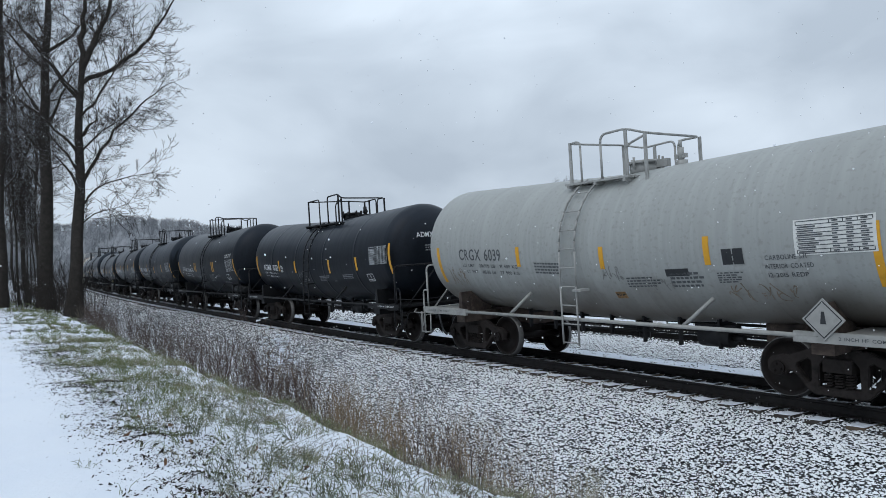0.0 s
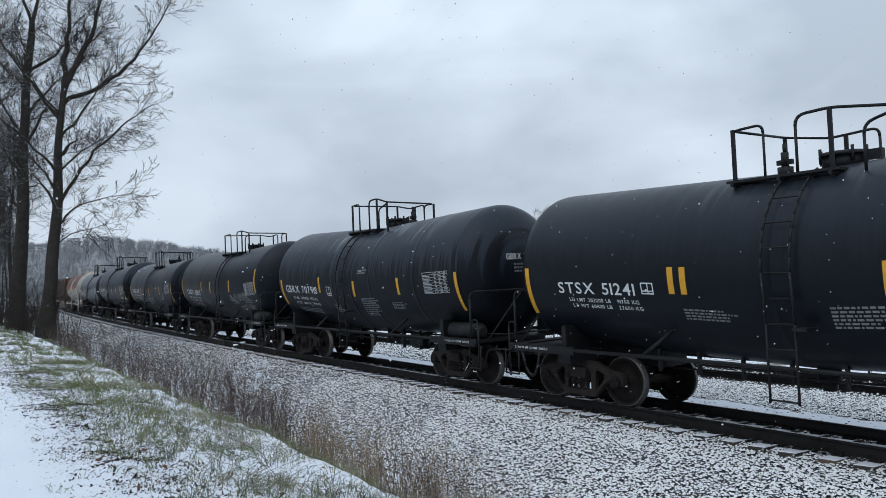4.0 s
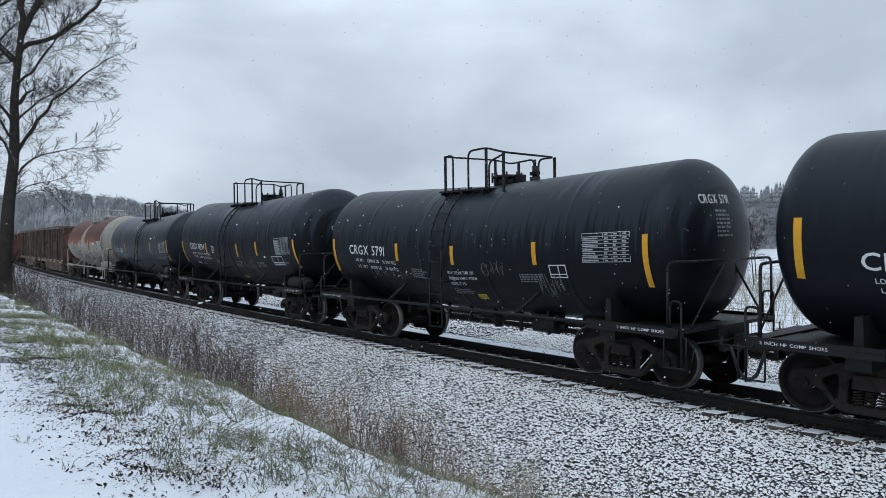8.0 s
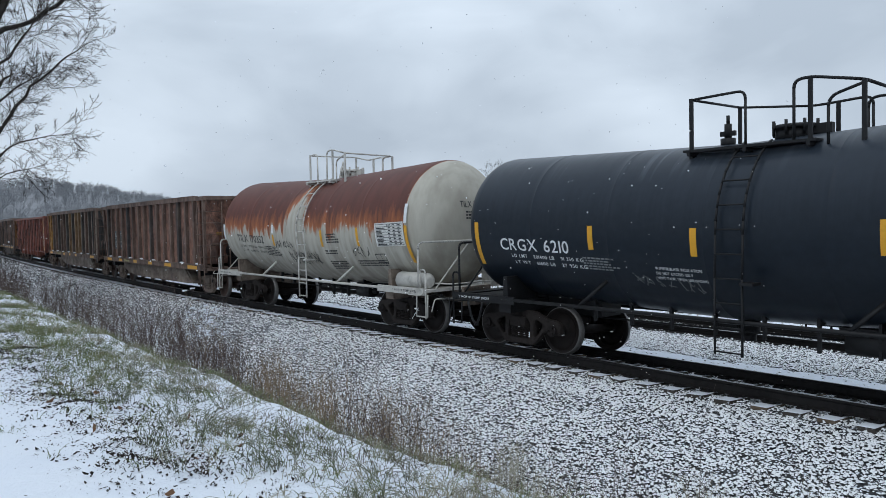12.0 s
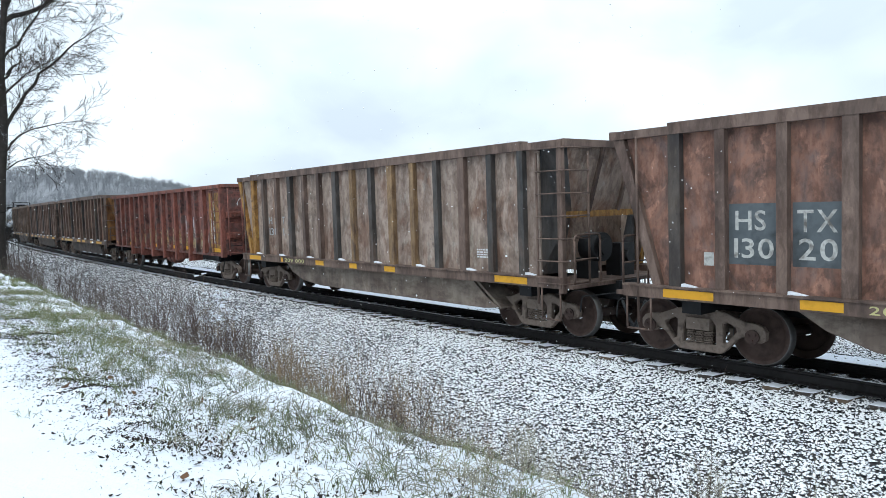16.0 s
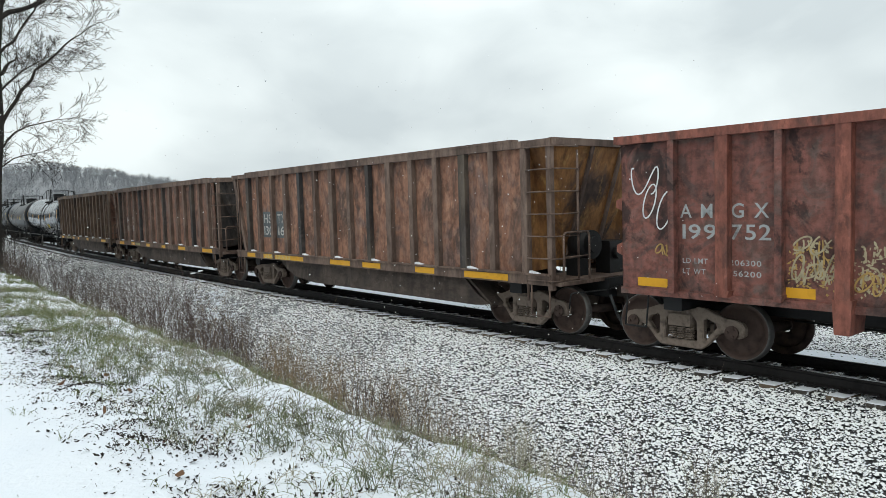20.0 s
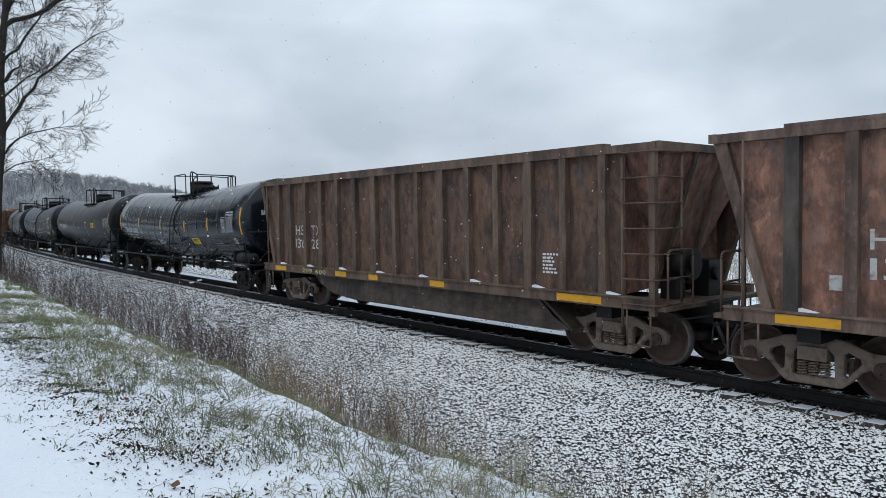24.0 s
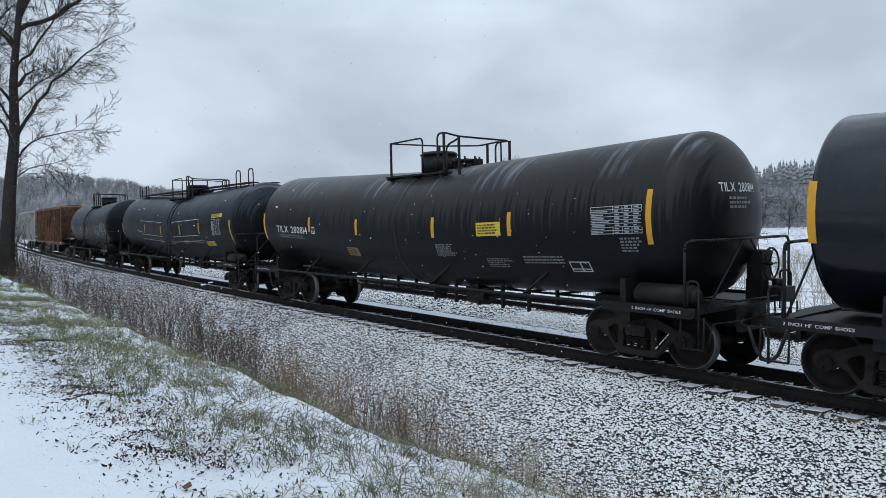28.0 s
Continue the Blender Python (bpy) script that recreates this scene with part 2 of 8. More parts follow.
def rod(bm, a, b, r=0.02, seg=6, r2=None, mat=0):
    a, b = Vector(a), Vector(b)
    d = b - a
    if d.length < 1e-6:
        return
    q = d.to_track_quat("Z", "Y")
    r2 = r if r2 is None else r2
    ring = []
    for c, rr in ((a, r), (b, r2)):
        ring.append([bm.verts.new(c + q @ Vector((rr * math.cos(2 * math.pi * i / seg), rr * math.sin(2 * math.pi * i / seg), 0))) for i in range(seg)])
    for i in range(seg):
        j = (i + 1) % seg
        f = bm.faces.new((ring[0][i], ring[0][j], ring[1][j], ring[1][i]))
        f.smooth, f.material_index = True, mat
    bm.faces.new(ring[0][::-1]).material_index = mat
    bm.faces.new(ring[1]).material_index = mat


def pipe(bm, pts, r=0.02, seg=6, mat=0):
    for a, b in zip(pts, pts[1:]):
        rod(bm, a, b, r, seg, None, mat)


def bent(pts, rad=0.12, n=4):
    """Rounds the corners of a line of points."""
    pts = [Vector(p) for p in pts]
    out = [pts[0]]
    for a, b, c in zip(pts, pts[1:], pts[2:]):
        r = min(rad, (a - b).length / 2, (c - b).length / 2)
        p, q = b + (a - b).normalized() * r, b + (c - b).normalized() * r
        for i in range(n + 1):
            k = i / n
            out.append(p * (1 - k) ** 2 + b * 2 * k * (1 - k) + q * k * k)
    return out + [pts[-1]]


# ---- ground: one sheet, laid out along the track ----
PROFILE = ((-3000, -2.0), (-60, -1.6), (-16, -1.0), (-8.5, -0.55), (-7.9, -0.30), (-5.1, -0.28), (-3.6, -0.33), (-2.6, -0.35), (-1.5, -0.325), (-0.75, -0.265), (0.0, -0.205), (0.12, -0.185), (0.40, -0.188), (0.56, -0.212),
           (1.3, -0.30), (3.6, -0.95), (4.6, -1.0), (5.5, -0.5), (7.1, 0.75), (8.2, 0.95), (9.5, 1.05), (12.5, 1.06), (14.5, 0.9), (40, 0.6), (3000, 0.0))


def ground_z(u):
    for (a, za), (b, zb) in zip(PROFILE, PROFILE[1:]):
        if u <= b:
            return za + (zb - za) * (u - a) / (b - a)
    return PROFILE[-1][1]


def ground_material():
    """Stones, leaf litter and snow, laid by the distance from the track ("across") and broken by noise."""
    m, n, l, b = nodes_of("winter_ground")
    at, tc = n.new("ShaderNodeAttribute"), n.new("ShaderNodeTexCoord")
    at.attribute_name = "across"

    def noise_at(scale, detail, rough=0.5):
        q = n.new("ShaderNodeTexNoise")
        q.inputs["Scale"].default_value, q.inputs["Detail"].default_value, q.inputs["Roughness"].default_value = scale, detail, rough
        l.new(tc.outputs["Object"], q.inputs["Vector"])
        return q.outputs["Fac"]

    def calc(op, x, y, z=None):
        q = n.new("ShaderNodeMath")
        q.operation = op
        for i, v in enumerate((x, y, z)):
            if v is None:
                continue
            if isinstance(v, (int, float)):
                q.inputs[i].default_value = v
            else:
                l.new(v, q.inputs[i])
        return q.outputs[0]

    def ramp_at(v, lo, hi):
        q = n.new("ShaderNodeMapRange")
        q.inputs["From Min"].default_value, q.inputs["From Max"].default_value = lo, hi
        l.new(v, q.inputs["Value"])
        return q.outputs["Result"]

    def blend(f, c1, c2):
        q = n.new("ShaderNodeMixRGB")
        l.new(f, q.inputs["Fac"])
        for i, c in ((1, c1), (2, c2)):
            if isinstance(c, tuple):
                q.inputs[i].default_value = (*c, 1)
            else:
                l.new(c, q.inputs[i])
        return q.outputs["Color"]

    big, mid, fine, tiny = noise_at(0.9, 4), noise_at(4.5, 6, 0.6), noise_at(22, 6, 0.65), noise_at(60, 3)
    u = calc("MULTIPLY_ADD", calc("SUBTRACT", mid, 0.5), 1.1, at.outputs["Fac"])
    snow = blend(big, (0.66, 0.71, 0.79), (0.76, 0.79, 0.83))
    # leaf litter and dead grass
    litter = blend(ramp_at(fine, 0.35, 0.65), (0.055, 0.045, 0.035), (0.20, 0.18, 0.125))
    litter = blend(ramp_at(big, 0.53, 0.66), litter, blend(ramp_at(fine, 0.4, 0.6), (0.060, 0.068, 0.036), (0.19, 0.195, 0.12)))
    bare = calc("MULTIPLY_ADD", big, 0.35, calc("MULTIPLY_ADD", mid, 0.35, calc("MULTIPLY", fine, 0.62)))
    # how bare: most in the ditch and on the bank, none on the trail
    lo = ramp_at(u, 6.6, 9.7)
    cut = calc("MULTIPLY_ADD", lo, 0.10, 0.80)
    patch = ramp_at(calc("SUBTRACT", bare, cut), -0.03, 0.03)
    near = blend(patch, snow, litter)
    vor = n.new("ShaderNodeTexVoronoi")
    vor.inputs["Scale"].default_value = 24
    l.new(tc.outputs["Object"], vor.inputs["Vector"])
    rock = blend(ramp_at(fine, 0.3, 0.7), (0.010, 0.0105, 0.012), (0.034, 0.035, 0.038))
    stony = blend(ramp_at(calc("ADD", vor.outputs["Distance"], calc("MULTIPLY", tiny, 0.25)), 0.43, 0.56), snow, rock)
    # snow lies thicker between the rails
    packed = blend(ramp_at(calc("ADD", vor.outputs["Distance"], calc("MULTIPLY", tiny, 0.25)), 0.58, 0.74), snow, rock)
    stony = blend(ramp_at(calc("ABSOLUTE", calc("ADD", at.outputs["Fac"], 0.78), 0.0), 0.80, 0.86), packed, stony)
    # a smooth band of snow along the foot of the far shoulder
    stony = blend(ramp_at(calc("ABSOLUTE", calc("ADD", u, 2.85), 0.0), 0.42, 0.55), snow, stony)
    far_field = blend(ramp_at(calc("MULTIPLY_ADD", mid, 0.5, calc("MULTIPLY", big, 0.5)), 0.52, 0.60), snow, blend(fine, (0.09, 0.075, 0.05), (0.20, 0.17, 0.12)))
    col = blend(ramp_at(u, 4.0, 4.5), stony, near)
    col = blend(ramp_at(u, -9.5, -8.0), far_field, col)
    l.new(col, b.inputs["Base Color"])
    b.inputs["Roughness"].default_value = 0.85
    bp = n.new("ShaderNodeBump")
    bp.inputs["Strength"].default_value, bp.inputs["Distance"].default_value = 0.6, 0.03
    l.new(calc("ADD", fine, calc("MULTIPLY", mid, 1.5)), bp.inputs["Height"])
    l.new(bp.outputs["Normal"], b.inputs["Normal"])
    return m


def ground_sheet():
    us = sorted({*(p[0] for p in PROFILE), *[i * 0.2 - 6 for i in range(100)], -1000, -300, -120, -40, -30, -22, 20, 28, 60, 120, 400, 1200})
    ss = sorted({*[i * 0.35 - 24 for i in range(220)], *[54 + i * 2 for i in range(60)], *(200, 260, 400, 700, 1200, 2200), *(-40, -80, -200, -600, -1500)})
    bm = bmesh.new()
    lay = bm.verts.layers.float.new("across")
    rows = []
    for s in ss:
        x, y, th = on_curve(max(-60, min(220, s)))
        over = s - max(-60, min(220, s))
        row = []
        for u in us:
            px, py = x - math.sin(th) * over - math.cos(th) * u, y + math.cos(th) * over - math.sin(th) * u
            z = ground_z(u)
            if u > 4:
                k = min(1, (u - 4) / 2)
                z += k * (0.09 * noise.noise((px * 0.7, py * 0.7, 0)) + 0.05 * noise.noise((px * 2.6, py * 2.6, 5)) * (0.4 if u > 9.8 else 1.0))
            elif u < -5:
                z += 0.25 * noise.noise((px * 0.06, py * 0.06, 2)) * min(1, (-5 - u) / 20)
            elif 0.7 < u or -5.0 < u < -2.3:
                z += 0.03 * noise.noise((px * 3, py * 3, 1))
            v = bm.verts.new((px, py, z))
            v[lay] = u
            row.append(v)
        rows.append(row)
    for r0, r1 in zip(rows, rows[1:]):
        for i in range(len(us) - 1):
            bm.faces.new((r0[i], r0[i + 1], r1[i + 1], r1[i])).smooth = True
    bmesh.ops.recalc_face_normals(bm, faces=bm.faces)
    ob = part("ground", bm, ground_material())
    tagged(ob, "snow-covered ground with a trail, grassy bank and stone bed", "ground", kind="structure")
    return ob


ground_sheet()


def rail(y, name, across=0.0, tilt=True):
    prof = [(-0.075, -0.185), (0.075, -0.185), (0.075, -0.172), (0.012, -0.15), (0.01, -0.05), (0.036, -0.035), (0.037, -0.006), (0.028, 0.0), (-0.028, 0.0), (-0.037, -0.006), (-0.036, -0.035), (-0.01, -0.05), (-0.012, -0.15), (-0.075, -0.172)]
    bm = bmesh.new()
    prev = None
    for i in range(121):
        m = track_pose(-22 + i * 1.75) if tilt else level_pose(-22 + i * 1.75, across)
        ring = [bm.verts.new(m @ Vector((0, y + a, b))) for a, b in prof]
        if prev:
            for j in range(len(prof)):
                k = (j + 1) % len(prof)
                f = bm.faces.new((prev[j], prev[k], ring[k], ring[j]))
                f.material_index = 1 if j == 7 else 0
        prev = ring
    bmesh.ops.recalc_face_normals(bm, faces=bm.faces)
    ob = part(name, bm, [RAIL_SIDE, RAIL_TOP])
    return tagged(ob, "dark steel rail with a shiny worn head on timber ties", "rail", "rails of the track", "structure")



rail(-GAUGE / 2, "rail")
rail(GAUGE / 2, "rail")
for side in (-1, 1):
    tagged(rail(side * GAUGE / 2, "rail", BEYOND, False), "brown-black steel rail of the second track beyond the train", "rail", "rails of the second track", "structure")

# ---- the train ----
SPEED, GAIN = 7.958, 0.0344     # metres a second at 14 s, and its growth


def run(t):
    """How far the train has come by t, from its place at 14 s."""
    d = t - 14
    return SPEED * d + GAIN * d * d / 2


MOVERS = []


def wheelset_mesh(steel):
    bm = bmesh.new()
    for side in (-1, 1):
        y = side * GAUGE / 2
        prof = [(0.0, y + side * 0.02), (0.10, y + side * 0.03), (0.12, y), (0.30, y - side * 0.012), (0.375, y + side * 0.03), (0.385, y + side * 0.062), (0.438, y + side * 0.064), (0.452, y + side * 0.065), (0.457, y - side * 0.02), (0.482, y - side * 0.045), (0.475, y - side * 0.065), (0.385, y - side * 0.065), (0.36, y - side * 0.03), (0.0, y - side * 0.03)]
        n, prev = 36, None
        rings = [[bm.verts.new((r * math.cos(2 * math.pi * i / n), yy, r * math.sin(2 * math.pi * i / n))) for i in range(n)] for r, yy in prof[1:-1]]
        for k, (a, b) in enumerate(zip(rings, rings[1:])):
            for i in range(n):
                j = (i + 1) % n
                f = bm.faces.new((a[i], a[j], b[j], b[i]))
                f.smooth = True
                f.material_index = 1 if k in (5, 6, 7) else 0
        rod(bm, (0, y + side * 0.02, 0), (0, y + side * 0.33, 0), 0.085, 14)
        rod(bm, (0, y + side * 0.33, 0), (0, y + side * 0.36, 0), 0.11, 14)
        for i in range(3):
            a = 2 * math.pi * i / 3
            rod(bm, (0.06 * math.cos(a), y + side * 0.35, 0.06 * math.sin(a)), (0.06 * math.cos(a), y + side * 0.385, 0.06 * math.sin(a)), 0.022, 6)
    rod(bm, (0, -0.8, 0), (0, 0.8, 0), 0.085, 12)
    bmesh.ops.recalc_face_normals(bm, faces=bm.faces)
    me = bpy.data.meshes.new("wheelset")
    bm.to_mesh(me)
    bm.free()
    me.materials.append(steel)
    me.materials.append(TREAD)
    return me


WHEELSET = wheelset_mesh(WHEEL_STEEL)
RUSTY_WHEELSET = wheelset_mesh(WHEEL_RUST)


def prism(bm, pts, y0, y1):
    a, b = [bm.verts.new((x, y0, z)) for x, z in pts], [bm.verts.new((x, y1, z)) for x, z in pts]
    for i in range(len(pts)):
        k = (i + 1) % len(pts)
        bm.faces.new((a[i], a[k], b[k], b[i]))
    bm.faces.new(a[::-1])
    bm.faces.new(b)


def sideframe(bm, y):
    """One-piece cast sideframe: arched top, pedestals over the bearings, two side windows and the spring opening."""
    outer = [(-1.07, 0.42), (-1.08, 0.54), (-1.02, 0.62), (-0.90, 0.655), (-0.74, 0.665), (-0.58, 0.72), (-0.42, 0.785), (-0.30, 0.80)]
    outer += [(-x, z) for x, z in outer[::-1]]
    low = [(1.0, 0.37), (0.80, 0.37), (0.74, 0.44), (0.62, 0.38), (0.46, 0.20), (0.36, 0.125)]
    outer += low + [(-x, z) for x, z in low[::-1]]
    gap = [(-0.29, 0.25), (0.29, 0.25), (0.27, 0.56), (0.21, 0.63), (-0.21, 0.63), (-0.27, 0.56)]
    window = [(0.40, 0.31), (0.45, 0.29), (0.62, 0.50), (0.60, 0.565), (0.45, 0.635), (0.40, 0.60)]
    edges = []
    for loop in (outer, gap, window, [(-x, z) for x, z in window]):
        vs = [bm.verts.new((x, y - 0.06, z)) for x, z in loop]
        edges += [bm.edges.new((vs[i], vs[(i + 1) % len(vs)])) for i in range(len(vs))]
    bmesh.ops.triangle_fill(bm, edges=edges, use_beauty=True)
    ext = bmesh.ops.extrude_face_region(bm, geom=list(bm.faces))
    bmesh.ops.translate(bm, verts=[v for v in ext["geom"] if isinstance(v, bmesh.types.BMVert)], vec=(0, 0.12, 0))
    rim = [e for e in bm.edges if len(e.link_faces) == 2 and abs(e.verts[0].co.y - e.verts[1].co.y) < 1e-5 and e.calc_face_angle(0) > 1.0]
    bmesh.ops.bevel(bm, geom=rim, offset=0.014, segments=2, affect="EDGES")


def mesh_of(name, mats, fill):
    bm = bmesh.new()
    fill(bm)
    bmesh.ops.recalc_face_normals(bm, faces=bm.faces)
    me = bpy.data.meshes.new(name)
    bm.to_mesh(me)
    bm.free()
    for m in mats:
        me.materials.append(m)
    return me


def spring(bm):
    n = 34
    pipe(bm, [(0.062 * math.cos(i * 0.95), 0.062 * math.sin(i * 0.95), 0.25 + 0.2 * i / n) for i in range(n + 1)], 0.016, 5)


def bolster(bm):
    box(bm, -0.2, 0.2, -1.12, 1.12, 0.47, 0.66)
    box(bm, -0.3, 0.3, -0.35, 0.35, 0.6, 0.80)


def truck_set(m):
    return {"sideframe": mesh_of("sideframe", [m], lambda b: sideframe(b, 0)), "spring": mesh_of("spring", [m], spring), "bolster": mesh_of("bolster", [m], bolster),
            "brake_beam": mesh_of("brake_beam", [m], lambda b: box(b, -0.05, 0.05, -0.75, 0.75, 0.30, 0.40)), "brake_shoe": mesh_of("brake_shoe", [m], lambda b: box(b, -0.03, 0.03, -0.06, 0.06, 0.26, 0.52))}


BLACK_TRUCK, RUSTY_TRUCK = truck_set(TRUCK_IRON), truck_set(TRUCK_RUST)
WHEELS = []


def child(name, me, parent, m=None):
    ob = new(name, me)
    ob.parent = parent
    if m is not None:
        ob.matrix_basis = m
    return ob


def add_truck(car, x, TRUCK=BLACK_TRUCK):
    t = child("truck", TRUCK["bolster"], car, pose(x, 0, 0) @ ON_RAILS)
    for y in (-1.0, 1.0):
        child("sideframe", TRUCK["sideframe"], t, pose(0, y, 0))
        for dx in (-0.15, 0.0, 0.15):
            child("spring", TRUCK["spring"], t, pose(dx, y - 0.03, 0))
    for sg in (-1, 1):
        child("brake_beam", TRUCK["brake_beam"], t, pose(sg * 0.36, 0, 0))
        for y in (-0.75, 0.75):
            child("brake_shoe", TRUCK["brake_shoe"], t, pose(sg * 0.405, y, 0))
    for dx in (-0.889, 0.889):
        w = child("wheelset", RUSTY_WHEELSET if TRUCK is RUSTY_TRUCK else WHEELSET, t, pose(dx, 0, 0.457))
        WHEELS.append((w, dx))
    return t


# ---- lettering: glyphs of the built-in font, laid on flat or round surfaces ----
def glyphs(chars):
    obs = {}
    for c in chars:
        cu = bpy.data.curves.new("glyph", "FONT")
        cu.body, cu.resolution_u, cu.offset = c, 3, 0.010
        obs[c] = new("glyph", cu)
    dg = bpy.context.evaluated_depsgraph_get()
    out = {}
    for c, ob in obs.items():
        me = bpy.data.meshes.new_from_object(ob.evaluated_get(dg))
        vs = [tuple(v.co[:2]) for v in me.vertices]
        lo, hi = min(v[0] for v in vs), max(v[0] for v in vs)
        out[c] = ([(x - lo, y) for x, y in vs], [tuple(p.vertices) for p in me.polygons], hi - lo)
        bpy.data.meshes.remove(me)
    for ob in obs.values():
        cu = ob.data
        bpy.data.objects.remove(ob)
        bpy.data.curves.remove(cu)
    return out


GLYPH = glyphs("ABCDEFGHIJKLMNOPQRSTUVWXYZ0123456789-/")


def write(text, width, height):
    """Flat letters as (vertices, faces), fitted into width and height from (0, 0)."""
    vs, fs, x = [], [], 0.0
    for c in text:
        if c == " ":
            x += 0.42
            continue
        g = GLYPH[c]
        k = len(vs)
        vs += [(x + a, b) for a, b in g[0]]
        fs += [tuple(i + k for i in f) for f in g[1]]
        x += g[2] + 0.11
    x -= 0.11
    sy = height / 0.70
    return [(a / x * width, b * sy) for a, b in vs], fs


def spell(text, width, height, place, material, parent):
    """Large lettering, a part for each letter; small lettering stays one part."""
    if height < 0.19:
        laid("lettering", write(text, width, height), place, material, parent)["kind"] = "stuff"
        return
    x, total = 0.0, sum(0.42 if c == " " else GLYPH[c][2] + 0.11 for c in text) - 0.11
    for c in text:
        if c != " ":
            g = GLYPH[c]
            laid("letter", ([((x + a) / total * width, b * height / 0.70) for a, b in g[0]], g[1]), place, material, parent)
        x += 0.42 if c == " " else g[2] + 0.11


def bars(width, height, lines, fill=0.9):
    """Rows of short bars, one a word, for small print that cannot be read."""
    vs, fs = [], []
    lines = max(lines, round(height / 0.07))
    step = height / lines
    for i in range(lines):
        x, end = 0.0, width * random.uniform(0.6, 1.0)
        while x < end:
            w = random.uniform(0.03, 0.11) * fill
            k = len(vs)
            y0, y1 = height - (i + 0.78) * step, height - (i + 0.22) * step
            vs += [(x, y0), (x + w, y0), (x + w, y1), (x, y1)]
            fs.append((k, k + 1, k + 2, k + 3))
            x += w + 0.022
    return vs, fs


def outline(width, height, t, cols=(), rows=()):
    """A ruled frame."""
    vs, fs = [], []
    def r(x0, y0, x1, y1):
        k = len(vs)
        vs.extend([(x0, y0), (x1, y0), (x1, y1), (x0, y1)])
        fs.append((k, k + 1, k + 2, k + 3))
    r(0, 0, width, t), r(0, height - t, width, height), r(0, t, t, height - t), r(width - t, t, width, height - t)
    for c in cols:
        r(c * width - t / 2, t, c * width + t / 2, height - t)
    for q in rows:
        r(t, q * height - t / 2, width - t, q * height + t / 2)
    return vs, fs


def table(width, height):
    """The ruled test-date table: a frame, lines, and bars for its small print."""
    vs, fs = outline(width, height, 0.012, (0.45, 0.63, 0.81), [i / 8 for i in range(1, 8)])
    for i in range(8):
        for x0, x1 in ((0.03, 0.38), (0.49, 0.59), (0.67, 0.77), (0.85, 0.95)):
            if i == 7 and x0 < 0.1:
                continue
            k = len(vs)
            e = x0 + (x1 - x0) * random.uniform(0.6, 1)
            vs += [(x0 * width, (i + 0.32) * height / 8), (e * width, (i + 0.32) * height / 8), (e * width, (i + 0.68) * height / 8), (x0 * width, (i + 0.68) * height / 8)]
            fs.append((k, k + 1, k + 2, k + 3))
    return vs, fs


def scrawl(width, height, n, t=0.025, seed=1):
    """Sprayed loops with no letters in them."""
    rng = random.Random(seed)
    vs, fs = [], []
    for i in range(n):
        cx, cy, rx, ry = (i + 0.5) * width / n, height * rng.uniform(0.35, 0.65), width / n * rng.uniform(0.4, 0.8), height * rng.uniform(0.25, 0.5)
        a0, turn, fx = rng.uniform(0, 6.3), rng.uniform(4, 8), rng.choice((1, 1, 2))
        pts = [(cx + rx * math.cos(a0 + turn * j / 22), cy + ry * math.sin(fx * (a0 + turn * j / 22) + 0.6)) for j in range(23)]
        for (ax, ay), (bx, by) in zip(pts, pts[1:]):
            dx, dy = bx - ax, by - ay
            q = math.hypot(dx, dy) or 1
            nx, ny = -dy / q * t / 2, dx / q * t / 2
            k = len(vs)
            vs += [(ax - nx, ay - ny), (bx - nx, by - ny), (bx + nx, by + ny), (ax + nx, ay + ny)]
            fs.append((k, k + 1, k + 2, k + 3))
    return vs, fs


def tag(width, height, n, t=0.03, seed=1, worn=0.25):
    """Fast sprayed strokes, thick and thin and worn through, with no letters in them."""
    rng = random.Random(seed)
    vs, fs = [], []
    for i in range(n):
        x0 = (i + 0.15) * width / n
        w = width / n * 1.1
        for k in range(rng.choice((2, 3, 3))):
            a, b, c = [(x0 + rng.uniform(0, w), height * rng.uniform(0, 1)) for _ in range(3)]
            if k == 0:
                a, c = (a[0], height * rng.uniform(0, 0.2)), (c[0], height * rng.uniform(0.75, 1))
            last = None
            for j in range(13):
                f = j / 12
                p = tuple(a[d] * (1 - f) ** 2 + b[d] * 2 * f * (1 - f) + c[d] * f * f for d in (0, 1))
                if last and rng.random() > worn:
                    dx, dy = p[0] - last[0], p[1] - last[1]
                    q = math.hypot(dx, dy) or 1
                    h = t * rng.uniform(0.35, 0.65)
                    nx, ny = -dy / q * h, dx / q * h
                    m = len(vs)
                    vs += [(last[0] - nx, last[1] - ny), (p[0] - nx, p[1] - ny), (p[0] + nx, p[1] + ny), (last[0] + nx, last[1] + ny)]
                    fs.append((m, m + 1, m + 2, m + 3))
                last = p
    return vs, fs


def flecks(width, height, n, size, seed=1):
    """Ragged chips of paint."""
    rng = random.Random(seed)
    vs, fs = [], []
    for i in range(n):
        x, y, k = rng.uniform(0, width), height * rng.triangular(0, 1, 0.3), len(vs)
        w, h = size * rng.uniform(0.3, 1.3), size * rng.uniform(0.2, 0.7)
        vs += [(x - w * rng.uniform(0.4, 1), y + h * rng.uniform(-0.5, 0.5)), (x + w * rng.uniform(-0.4, 0.4), y - h), (x + w * rng.uniform(0.4, 1), y + h * rng.uniform(-0.5, 0.5)), (x + w * rng.uniform(-0.4, 0.4), y + h)]
        fs.append((k, k + 1, k + 2, k + 3))
    return vs, fs


